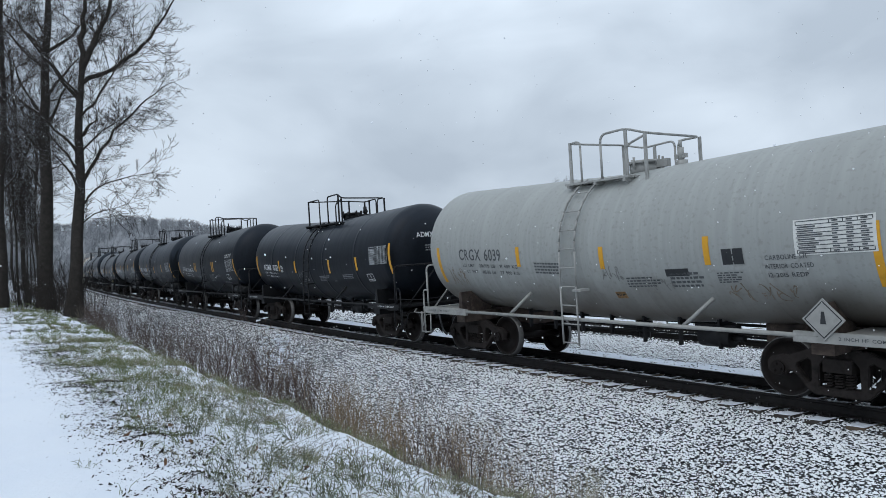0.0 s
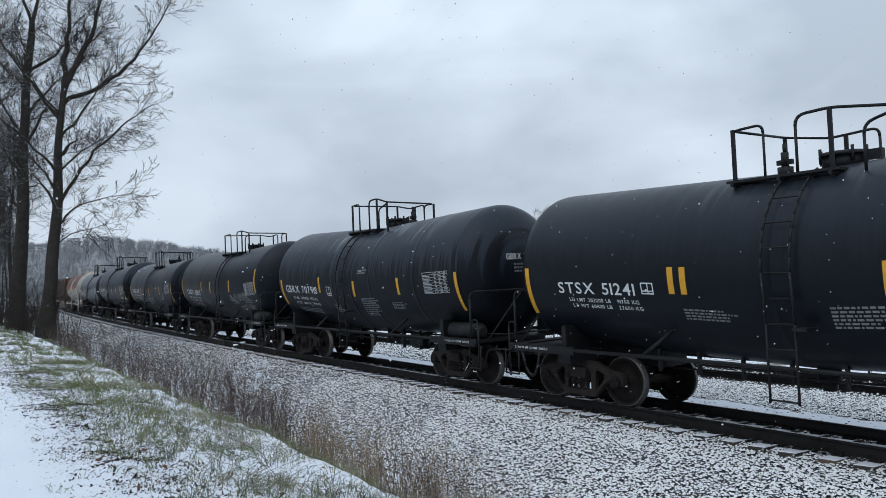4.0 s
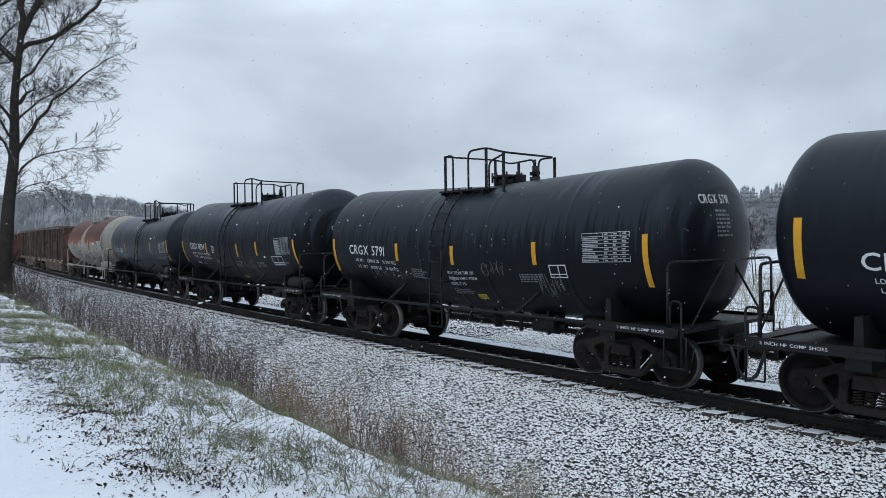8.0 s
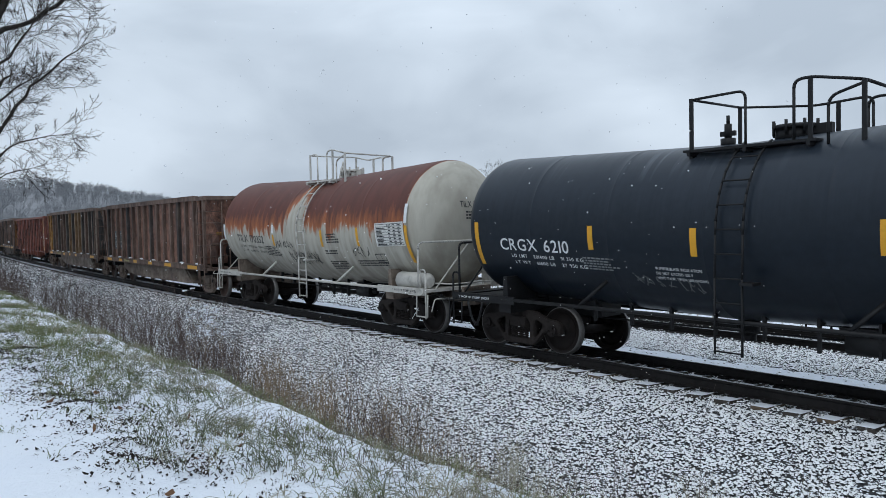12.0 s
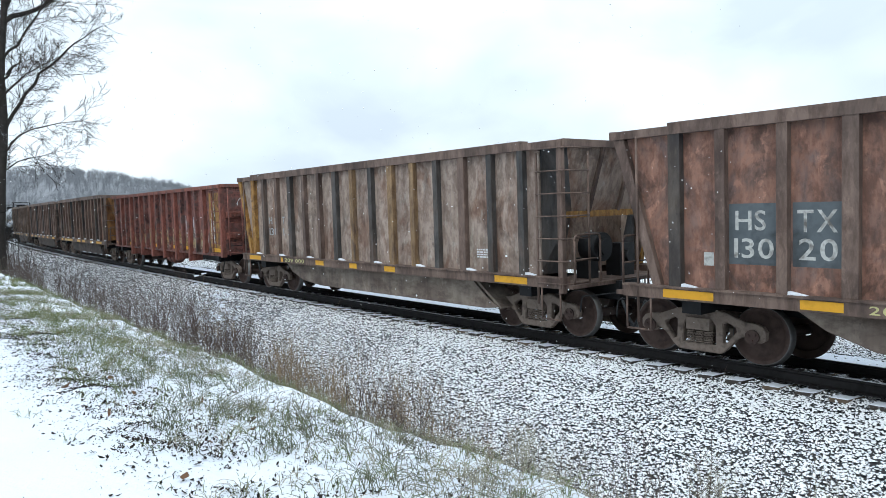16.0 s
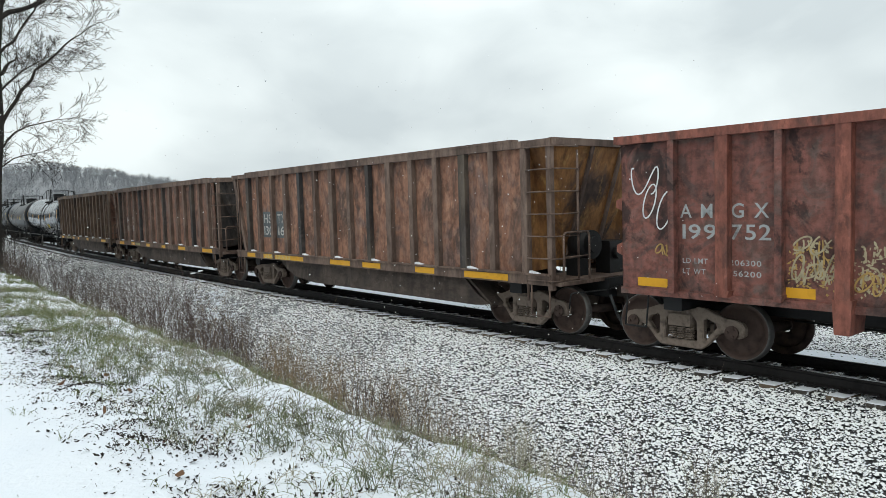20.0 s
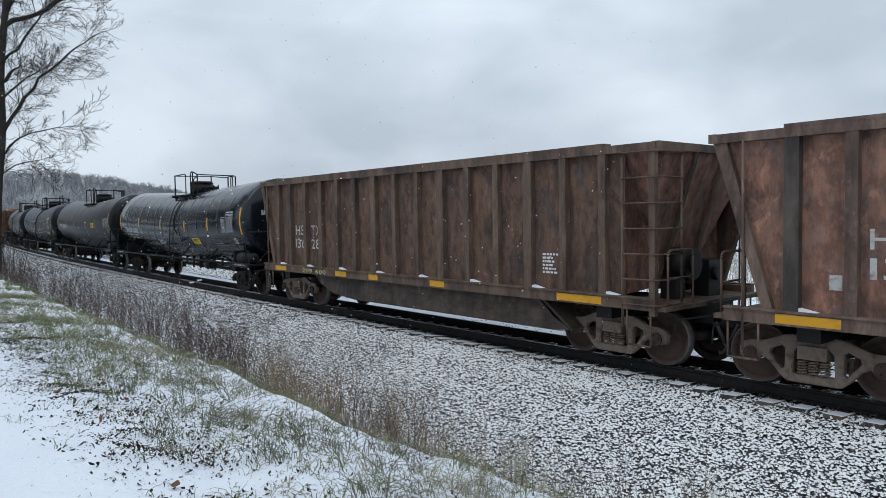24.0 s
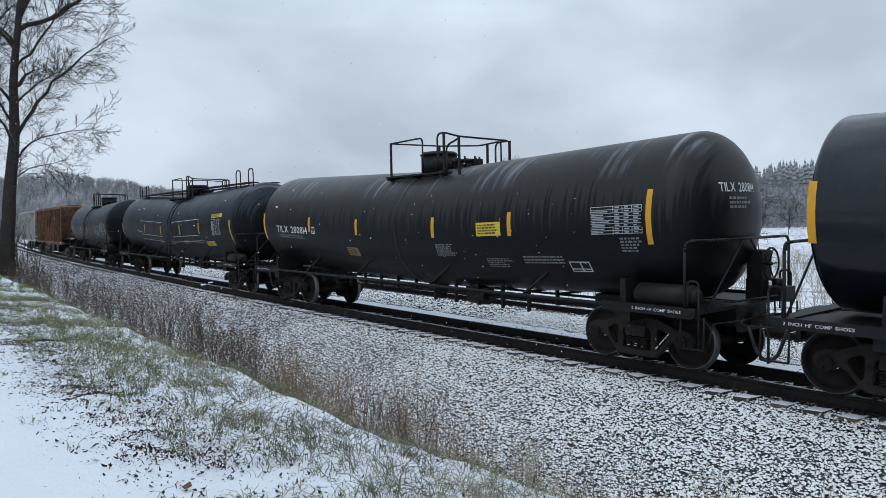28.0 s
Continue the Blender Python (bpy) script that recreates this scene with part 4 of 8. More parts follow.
# ---- gondolas ----
def gondola(label, o):
    """A bathtub gondola with sloped ends: top chord, ribbed sides, sill, belly and ladders."""
    tc, paint, trim_m = o["trucks"], o["paint"], o.get("trim", o["paint"])
    top, sill, W = 3.72, 1.22, 1.50
    car = thing("gondola_car", label, "gondola car", "cars of the train")
    xf, xr = 7.05, -7.2                      # ends at the top
    bf, br = 6.35, -6.4                      # and at the sill
    for y, h in ((-1, 1), (1, -1)):          # the two sides are alike when the car is turned round
        made("side_sheet", paint, car, lambda b: prism(b, [(h * br, sill), (h * (bf + 0.05), sill), (h * (bf + 0.05), top - 0.1), (h * (xr + 0.05), top - 0.1)], y * (W - 0.03), y * W), o.get("side_label", ""))
        made("top_chord", trim_m, car, lambda b: (box(b, xr, xf, y * (W - 0.08), y * (W + 0.13), top - 0.13, top), box(b, xr + 1.05, xf - 1.0, y * (W - 0.08), y * (W + 0.13), top - 0.005, top + 0.05)))
        made("side_sill", trim_m, car, lambda b: (box(b, -7.0, 7.0, y * (W - 0.12), y * (W + 0.13), 1.03, 1.22), box(b, -7.0, 7.0, y * (W + 0.0), y * (W + 0.16), 1.21, 1.24)))
        for i in range(15):
            x = (-6.05, -5.3)[i] if i < 2 else -4.4 + (i - 2) * 0.867
            x += o.get("rib_shift", 0.0) * i / 14
            w = 0.075 if i % 3 else 0.10
            m = o["ribs"][i % len(o["ribs"])] if o.get("ribs") else (RIB_BROWN if i % 4 else RIB_DARK)
            made("rib", m, car, lambda b: prism(b, [(x - w, sill + 0.02), (x + w, sill + 0.02), (x + w, top - 0.13), (x - w, top - 0.13)], y * W, y * (W + 0.12)))
            if y < 0 and i % 2 == 0:
                made("snow_wedge", SNOW, car, lambda b: prism(b, [(x + w, 1.24), (x + w + 0.24, 1.24), (x + w + 0.12, 1.262), (x + w, 1.285)], -W - 0.11, -W - 0.005))
        # slanted edge post at the end that has no ladder, with a thin grab rod before it
        made("end_post", o.get("post", trim_m), car, lambda b: prism(b, [(h * (br - 0.05), sill), (h * (br + 0.10), sill), (h * (xr + 0.22), top - 0.13), (h * (xr + 0.02), top - 0.13)], y * (W - 0.02), y * (W + 0.10)))
        made("grab_rod", trim_m, car, lambda b: rod(b, (h * -6.72, y * (W + 0.12), 0.62), (h * -6.72, y * (W + 0.12), top - 0.1), 0.022))
        # belly
        made("belly_plate", o.get("belly", paint), car, lambda b: prism(b, [(-4.35, 1.04), (-3.9, 0.76), (-3.3, 0.55), (-2.2, 0.45), (4.7, 0.45), (5.1, 0.50), (4.7, 0.70), (4.3, 1.04)], y * 1.36, y * 1.40))
        # ladder round the corner: rungs on the side and on the end
        made("corner_post", trim_m, car, lambda b: box(b, h * 6.93, h * 7.04, y * (W + 0.02), y * (W + 0.12), 0.95, top - 0.1))
        lad = made("ladder", trim_m, car, lambda b: (rod(b, (h * 6.42, y * (W + 0.11), 0.72), (h * 6.42, y * (W + 0.11), top - 0.2), 0.026), rod(b, (h * 7.10, y * (W - 0.55), 1.1), (h * 7.10, y * (W - 0.55), top - 0.2), 0.024)))
        for k in range(7):
            z = 1.12 + k * 0.41
            made("rung", trim_m, lad, lambda b: pipe(b, bent([(h * 6.42, y * (W + 0.02), z), (h * 6.42, y * (W + 0.15), z), (h * 7.03, y * (W + 0.15), z), (h * 7.12, y * (W + 0.06), z), (h * 7.12, y * (W - 0.55), z)], 0.03, 2), 0.015))
        made("sill_step", trim_m, car, lambda b: pipe(b, [(6.5, y * (W + 0.1), 1.05), (6.5, y * (W + 0.1), 0.45), (6.95, y * (W + 0.1), 0.45), (6.95, y * (W + 0.1), 1.05)], 0.018))
        made("sill_step", trim_m, car, lambda b: pipe(b, [(-6.95, y * (W + 0.1), 1.05), (-6.95, y * (W + 0.1), 0.5), (-6.5, y * (W + 0.1), 0.5), (-6.5, y * (W + 0.1), 1.05)], 0.018))
        if o.get("marks", True) and y < 0:
            for x0, x1 in o["reflectors"]:
                laid("reflective_patch", rect(x1 - x0, 0.13, 1, 1), lambda u, v: (x0 + u, -W - 0.134, 1.06 + v), YELLOW, car)
    made("belly_floor", o.get("belly", paint), car, lambda b: box(b, -2.2, 4.7, -1.36, 1.36, 0.45, 0.49))
    made("belly_slope", o.get("belly", paint), car, lambda b: prism(b, [(-4.35, 1.04), (-2.2, 0.45), (-2.2, 0.49), (-4.3, 1.08)], -1.36, 1.36))
    made("belly_slope", o.get("belly", paint), car, lambda b: prism(b, [(5.1, 0.46), (5.14, 0.50), (4.34, 1.08), (4.3, 1.04)], -1.36, 1.36))
    # end sheets: wide at the top, narrowing to the centre sill, with folded corner sheets
    for sg, xt, xs, m in ((1, xf, bf + 0.05, o.get("end_front", paint)), (-1, xr, br, paint)):
        lo = o.get("end_low", 1.3) if sg > 0 else 1.3
        k = (3.62 - lo) / 2.3
        xb, yb = xt - sg * 0.75 * k, 1.46 - 1.05 * k
        def sheet(b):
            q = [b.verts.new(v) for v in ((xt, -1.46, 3.62), (xt, 1.46, 3.62), (xb, yb, lo), (xb, -yb, lo))]
            r = [b.verts.new((v.co.x - sg * 0.03, v.co.y, v.co.z)) for v in q]
            b.faces.new(q), b.faces.new(r[::-1])
            for i in range(4):
                b.faces.new((q[i], r[i], r[(i + 1) % 4], q[(i + 1) % 4]))
        made("end_sheet", m, car, sheet)
        for y in (-1, 1):
            def corner(b):
                q = [b.verts.new(v) for v in ((xs - sg * 0.05, y * 1.48, 3.62), (xt, y * 1.46, 3.62), (xb, y * yb, lo), (xs - sg * 0.05, y * 1.48, 1.24), (xb - sg * 0.3, y * yb, 1.24))]
                for t3 in ((0, 1, 2), (0, 2, 3), (2, 4, 3)):
                    b.faces.new([q[i] for i in t3])
                ext = bmesh.ops.extrude_face_region(b, geom=list(b.faces))
                bmesh.ops.translate(b, verts=[e for e in ext["geom"] if isinstance(e, bmesh.types.BMVert)], vec=(-sg * 0.02, -y * 0.02, 0))
            made("corner_sheet", o.get("corner", m) if sg > 0 else paint, car, corner)
        if lo > 1.5:
            made("end_beam", PATCH_ORANGE, car, lambda b: box(b, xb - 0.05, xb + 0.05, -1.0, 1.0, lo - 0.1, lo + 0.02))
            made("back_sheet", paint, car, lambda b: box(b, xb - sg * 0.62, xb - sg * 0.6, -1.4, 1.4, 1.24, lo))
        made("end_chord", trim_m, car, lambda b: box(b, xt - 0.06, xt + 0.06, -W - 0.1, W + 0.1, top - 0.12, top + 0.01))
        for y in (-0.75, 0.75):
            made("end_brace", trim_m, car, lambda b: prism(b, [(xt + sg * 0.0, 3.6), (xt + sg * 0.05, 3.6), (xb + sg * 0.06, lo), (xb, lo)], y * 0.6 - 0.04, y * 0.6 + 0.04))
        made("center_sill", STEEL_DARK, car, lambda b: box(b, sg * 4.4, sg * 7.3, -0.32, 0.32, 0.72, 1.08))
        made("end_platform", trim_m, car, lambda b: box(b, sg * 6.0, sg * 7.2, -W - 0.05, W + 0.05, 1.03, 1.10))
        made("body_bolster", STEEL_DARK, car, lambda b: box(b, sg * tc / 2 - 0.16, sg * tc / 2 + 0.16, -1.42, 1.42, 0.80, 1.03))
        made("coupler", TRUCK_IRON, car, lambda b: (box(b, sg * 7.2, sg * 7.65, -0.09, 0.09, 0.72, 0.92), box(b, sg * 7.6, sg * 7.82, -0.17, 0.12, 0.68, 0.96)))
        made("uncoupling_lever", STEEL_DARK, car, lambda b: pipe(b, bent([(sg * 7.28, -1.45, 0.62), (sg * 7.28, -1.4, 0.9), (sg * 7.28, -0.3, 0.86), (sg * 7.5, -0.1, 0.98)], 0.06), 0.014))
        made("air_hose", BLACK_INK, car, lambda b: pipe(b, bent([(sg * 7.4, -0.42, 0.78), (sg * 7.6, -0.42, 0.35), (sg * 7.72, -0.40, 0.24), (sg * 7.74, -0.38, 0.3)], 0.12), 0.028))
        made("end_handrail", trim_m, car, lambda b: pipe(b, bent([(sg * 7.15, -1.42, 1.08), (sg * 7.15, -1.42, 2.0), (sg * 7.15, -0.7, 2.0), (sg * 7.15, -0.7, 1.08)], 0.1), 0.022))
        made("end_rail_rung", trim_m, car, lambda b: rod(b, (sg * 7.15, -1.42, 1.55), (sg * 7.15, -0.7, 1.55), 0.016))
    made("brake_cylinder", STEEL_DARK, car, lambda b: (rod(b, (6.55, -0.35, 1.72), (6.95, -0.35, 1.72), 0.28, 18), rod(b, (6.95, -0.35, 1.72), (7.02, -0.35, 1.72), 0.16, 14), box(b, 6.4, 6.7, -0.5, -0.2, 1.1, 1.5)))
    made("brake_valve", STEEL_DARK, car, lambda b: (box(b, 6.5, 6.85, 0.3, 0.75, 1.1, 1.75), rod(b, (6.85, 0.5, 1.5), (6.95, 0.5, 1.5), 0.12, 12)))
    made("inner_floor", STEEL_DARK, car, lambda b: box(b, br, 5.9, -W + 0.04, W - 0.04, 1.26, 1.30))
    for txt, x, z, w, h, m in o["text"]:
        spell(txt, w, h, lambda u, v: (x + u, -W - 0.004, z + v), m, car)
    for x, z, w, h, m in o.get("patches", ()):
        laid("painted_patch", rect(w, h, 1, 1), lambda u, v: (x + u, -W - 0.002, z + v), m, car)
    for x, z, w, h, n in o.get("small", ()):
        laid("small_print", bars(w, h, n), lambda u, v: (x + u, -W - 0.004, z + v), WHITE_INK, car)
    for txt, x, w in o.get("chalk", ()):
        laid("paint_marking", write(txt, w, 0.11), lambda u, v: (x + u, -W - 0.136, 1.07 + v), CHALK, car)
    for sg in (-1, 1):
        add_truck(car, sg * tc / 2 - 0.1, RUSTY_TRUCK)
    return car


def mill_gondola(label, o):
    """A straight-sided gondola with tapering side stakes and flat ends."""
    tc, paint, top, W = o["trucks"], o["paint"], 3.60, 1.45
    car = thing("gondola_car", label, "gondola car", "cars of the train")
    E = 7.6
    for y in (-1, 1):
        made("side_sheet", paint, car, lambda b: box(b, -E, E, y * (W - 0.03), y * W, 1.08, top - 0.05))
        made("top_chord", RED_TRIM, car, lambda b: box(b, -E, E, y * (W - 0.06), y * (W + 0.15), top - 0.13, top))
        made("side_sill", paint, car, lambda b: box(b, -E, E, y * (W - 0.06), y * (W + 0.05), 1.02, 1.12))
        for i in range(19):
            x = -7.45 + i * 0.828 + 0.02
            if abs(x) > 7.3 or 6.25 < x:
                continue
            heavy = i % 2 == 0
            w = 0.095 if heavy else 0.05
            lo = 0.74 if heavy and abs(x) < 5.2 else 1.1
            made("side_stake", RED_TRIM if heavy else paint, car, lambda b: (prism(b, [(x - w, 1.15), (x + w, 1.15), (x + w, top - 0.13), (x - w, top - 0.13)], y * W, y * (W + 0.14)),
                                                                           prism(b, [(x - w, lo), (x + w, lo), (x + w * 1.3, 1.2), (x - w * 1.3, 1.2)], y * (W - 0.35), y * (W + 0.15))))
        post = made("corner_post", RED_TRIM, car, lambda b: box(b, E - 0.14, E + 0.02, y * (W - 0.02), y * (W + 0.13), 1.0, top - 0.1))
        lad = made("ladder", RED_TRIM, car, lambda b: rod(b, (6.72, y * (W + 0.1), 1.05), (6.72, y * (W + 0.1), top - 0.2), 0.022))
        for k in range(7):
            z = 1.12 + k * 0.38
            made("rung", RED_TRIM, lad, lambda b: pipe(b, [(6.72, y * (W + 0.02), z), (6.72, y * (W + 0.15), z), (7.3, y * (W + 0.15), z), (7.3, y * (W + 0.02), z)], 0.015))
        end_lad = made("end_ladder", RED_TRIM, car, lambda b: (rod(b, (E + 0.2, y * 1.36, 1.05), (E + 0.2, y * 1.36, top - 0.15), 0.024), rod(b, (E + 0.2, y * 0.86, 1.05), (E + 0.2, y * 0.86, top - 0.15), 0.03)))
        for k in range(7):
            z = 1.16 + k * 0.36
            made("rung", RED_TRIM, end_lad, lambda b: rod(b, (E + 0.2, y * 1.36, z), (E + 0.2, y * 0.86, z), 0.015))
    for sg in (-1, 1):
        made("end_sheet", paint, car, lambda b: box(b, sg * (E - 0.03), sg * E, -W, W, 1.08, top - 0.05))
        made("end_chord", RED_TRIM, car, lambda b: box(b, sg * (E - 0.1), sg * (E + 0.08), -W - 0.1, W + 0.1, top - 0.11, top + 0.01))
        for z in (1.75, 2.5):
            made("end_rib", RED_TRIM, car, lambda b: prism(b, [(sg * E, z - 0.13), (sg * (E + 0.15), z - 0.06), (sg * (E + 0.15), z + 0.06), (sg * E, z + 0.13)][::sg], -W + 0.05, W - 0.05))
        made("center_sill", STEEL_DARK, car, lambda b: box(b, sg * 0.1, sg * 7.7, -0.32, 0.32, 0.68, 1.06))
        made("body_bolster", STEEL_DARK, car, lambda b: box(b, sg * tc / 2 - 0.16, sg * tc / 2 + 0.16, -1.42, 1.42, 0.80, 1.03))
        made("coupler", TRUCK_IRON, car, lambda b: (box(b, sg * 7.7, sg * 8.3, -0.09, 0.09, 0.72, 0.92), box(b, sg * 8.25, sg * 8.5, -0.17, 0.12, 0.68, 0.96)))
        made("air_hose", BLACK_INK, car, lambda b: pipe(b, bent([(sg * 8.0, -0.42, 0.78), (sg * 8.2, -0.42, 0.35), (sg * 8.4, -0.40, 0.24), (sg * 8.42, -0.38, 0.3)], 0.12), 0.028))
        for y in (-1, 1):
            made("grab_iron", STEEL_DARK, car, lambda b: pipe(b, [(sg * E, y * 0.9, 1.4), (sg * (E + 0.12), y * 0.9, 1.4), (sg * (E + 0.12), y * 1.35, 1.4), (sg * E, y * 1.35, 1.4)], 0.014))
            made("sill_step", STEEL_DARK, car, lambda b: pipe(b, [(sg * 7.1, y * W, 1.05), (sg * 7.1, y * (W + 0.08), 0.5), (sg * 7.5, y * (W + 0.08), 0.5), (sg * 7.5, y * W, 1.05)], 0.016))
    made("floor_plate", STEEL_DARK, car, lambda b: box(b, -E + 0.05, E - 0.05, -W + 0.04, W - 0.04, 1.06, 1.12))
    made("brake_housing", STEEL_DARK, car, lambda b: box(b, E, E + 0.22, 0.4, 0.8, 1.5, 1.95))
    made("brake_wheel", STEEL_DARK, car, lambda b: (ring_of(b, (E + 0.3, 0.6, 1.75), (1, 0, 0), 0.27, 0.018), [rod(b, (E + 0.25, 0.6, 1.75), (E + 0.3, 0.6 + 0.26 * math.cos(k * 1.2566), 1.75 + 0.26 * math.sin(k * 1.2566)), 0.012) for k in range(5)]))
    made("air_reservoir", RED_TRIM, car, lambda b: (rod(b, (0.1, -1.0, 0.72), (1.1, -1.0, 0.72), 0.24, 18), rod(b, (0.55, -1.0, 0.72), (0.65, -1.0, 0.72), 0.26, 18), rod(b, (1.1, -1.0, 0.72), (1.22, -1.0, 0.72), 0.22, 18, 0.12), rod(b, (0.1, -1.0, 0.72), (-0.02, -1.0, 0.72), 0.22, 18, 0.12)))
    made("brake_valve", TRUCK_IRON, car, lambda b: rod(b, (-2.0, -0.9, 0.95), (-2.0, -0.9, 0.62), 0.13, 12))
    made("brake_rod", STEEL_DARK, car, lambda b: pipe(b, [(-5.5, 0.2, 0.55), (1.2, 0.15, 0.50), (5.2, 0.2, 0.36)], 0.018))
    made("rod_hanger", STEEL_DARK, car, lambda b: rod(b, (3.9, 0.17, 0.3), (3.9, 0.17, 0.9), 0.035))
    for txt, x, z, w, h in o["text"]:
        spell(txt, w, h, lambda u, v: (x + u, -W - 0.004, z + v), FADED_INK, car)
    for x0, x1 in o["reflectors"]:
        laid("reflective_patch", rect(x1 - x0, 0.14, 1, 1), lambda u, v: (x0 + u, -W - 0.055 if v < 0 else -W - 0.005, 1.16 + v), YELLOW, car)
    for x, z, w, h, m in o["patches"]:
        laid("painted_patch", rect(w, h, 1, 1), lambda u, v: (x + u, -W - 0.002, z + v), m, car)
    for x, z, w, h, n, m, seed in o["scrawls"]:
        laid("graffiti", tag(w, h, n, 0.024, seed, 0.12), lambda u, v: (x + u, -W - 0.006, z + v), m, car)
    for x, z, w, h, n, m, seed in o["chips"]:
        laid("worn_paint", flecks(w, h, n, 0.035, seed), lambda u, v: (x + u, -W - 0.004, z + v), m, car)
    for x, z, w, h, n, m, seed in o["loops"]:
        laid("graffiti", scrawl(w, h, n, 0.024, seed), lambda u, v: (x + u, -W - 0.007, z + v), m, car)
    for y, z, w, h, n, seed in o["end_scrawls"]:
        laid("graffiti", scrawl(w, h, n, 0.03, seed), lambda u, v: (E + 0.006, y + u, z + v), WHITE_INK, car)
    for sg in (-1, 1):
        add_truck(car, sg * tc / 2 - 0.1, RUSTY_TRUCK)
    return car


def hopper_car(label, o):
    """The brown covered hopper at the far end of the train."""
    tc, paint = o["trucks"], o["paint"]
    car = thing("hopper_car", label, "hopper car", "cars of the train")
    E = tc / 2 + 1.4
    for y in (-1, 1):
        made("side_sheet", paint, car, lambda b: prism(b, [(-E + 0.6, 1.3), (E - 0.6, 1.3), (E, 3.9), (-E, 3.9)], y * 1.44, y * 1.47))
        for i in range(15):
            x = -E + 0.75 + i * (2 * E - 1.5) / 14
            made("rib", paint, car, lambda b: box(b, x - 0.05, x + 0.05, y * 1.47, y * 1.58, 1.3, 3.8))
        made("side_sill", paint, car, lambda b: box(b, -E, E, y * 1.35, y * 1.55, 1.1, 1.3))
        made("top_chord", paint, car, lambda b: box(b, -E, E, y * 1.35, y * 1.58, 3.8, 3.95))
    for sg in (-1, 1):
        made("end_sheet", paint, car, lambda b: prism(b, [(sg * E, 3.9), (sg * (E - 0.05), 3.9), (sg * (E - 1.6), 1.6), (sg * (E - 1.55), 1.6)], -1.44, 1.44))
        made("center_sill", STEEL_DARK, car, lambda b: box(b, sg * 0.1, sg * (E + 0.3), -0.3, 0.3, 0.7, 1.1))
        made("end_platform", STEEL_DARK, car, lambda b: box(b, sg * (E - 1.2), sg * (E + 0.1), -1.5, 1.5, 1.1, 1.16))
        made("coupler", TRUCK_IRON, car, lambda b: box(b, sg * (E + 0.3), sg * (E + 0.65), -0.12, 0.12, 0.7, 0.94))
        add_truck(car, sg * tc / 2 - 0.1, RUSTY_TRUCK)
    made("roof", paint, car, lambda b: prism(b, [(-E, 3.9), (E, 3.9), (E - 0.1, 4.0), (-E + 0.1, 4.0)], -1.4, 1.4))
    for x in (-3, 0, 3):
        made("hatch", paint, car, lambda b: box(b, x - 0.6, x + 0.6, -0.4, 0.4, 4.0, 4.15))
    for x in (-2.6, 0, 2.6):
        made("discharge_chute", STEEL_DARK, car, lambda b: prism(b, [(x - 1.2, 1.3), (x + 1.2, 1.3), (x + 0.4, 0.5), (x - 0.4, 0.5)], -1.2, 1.2))
    return car


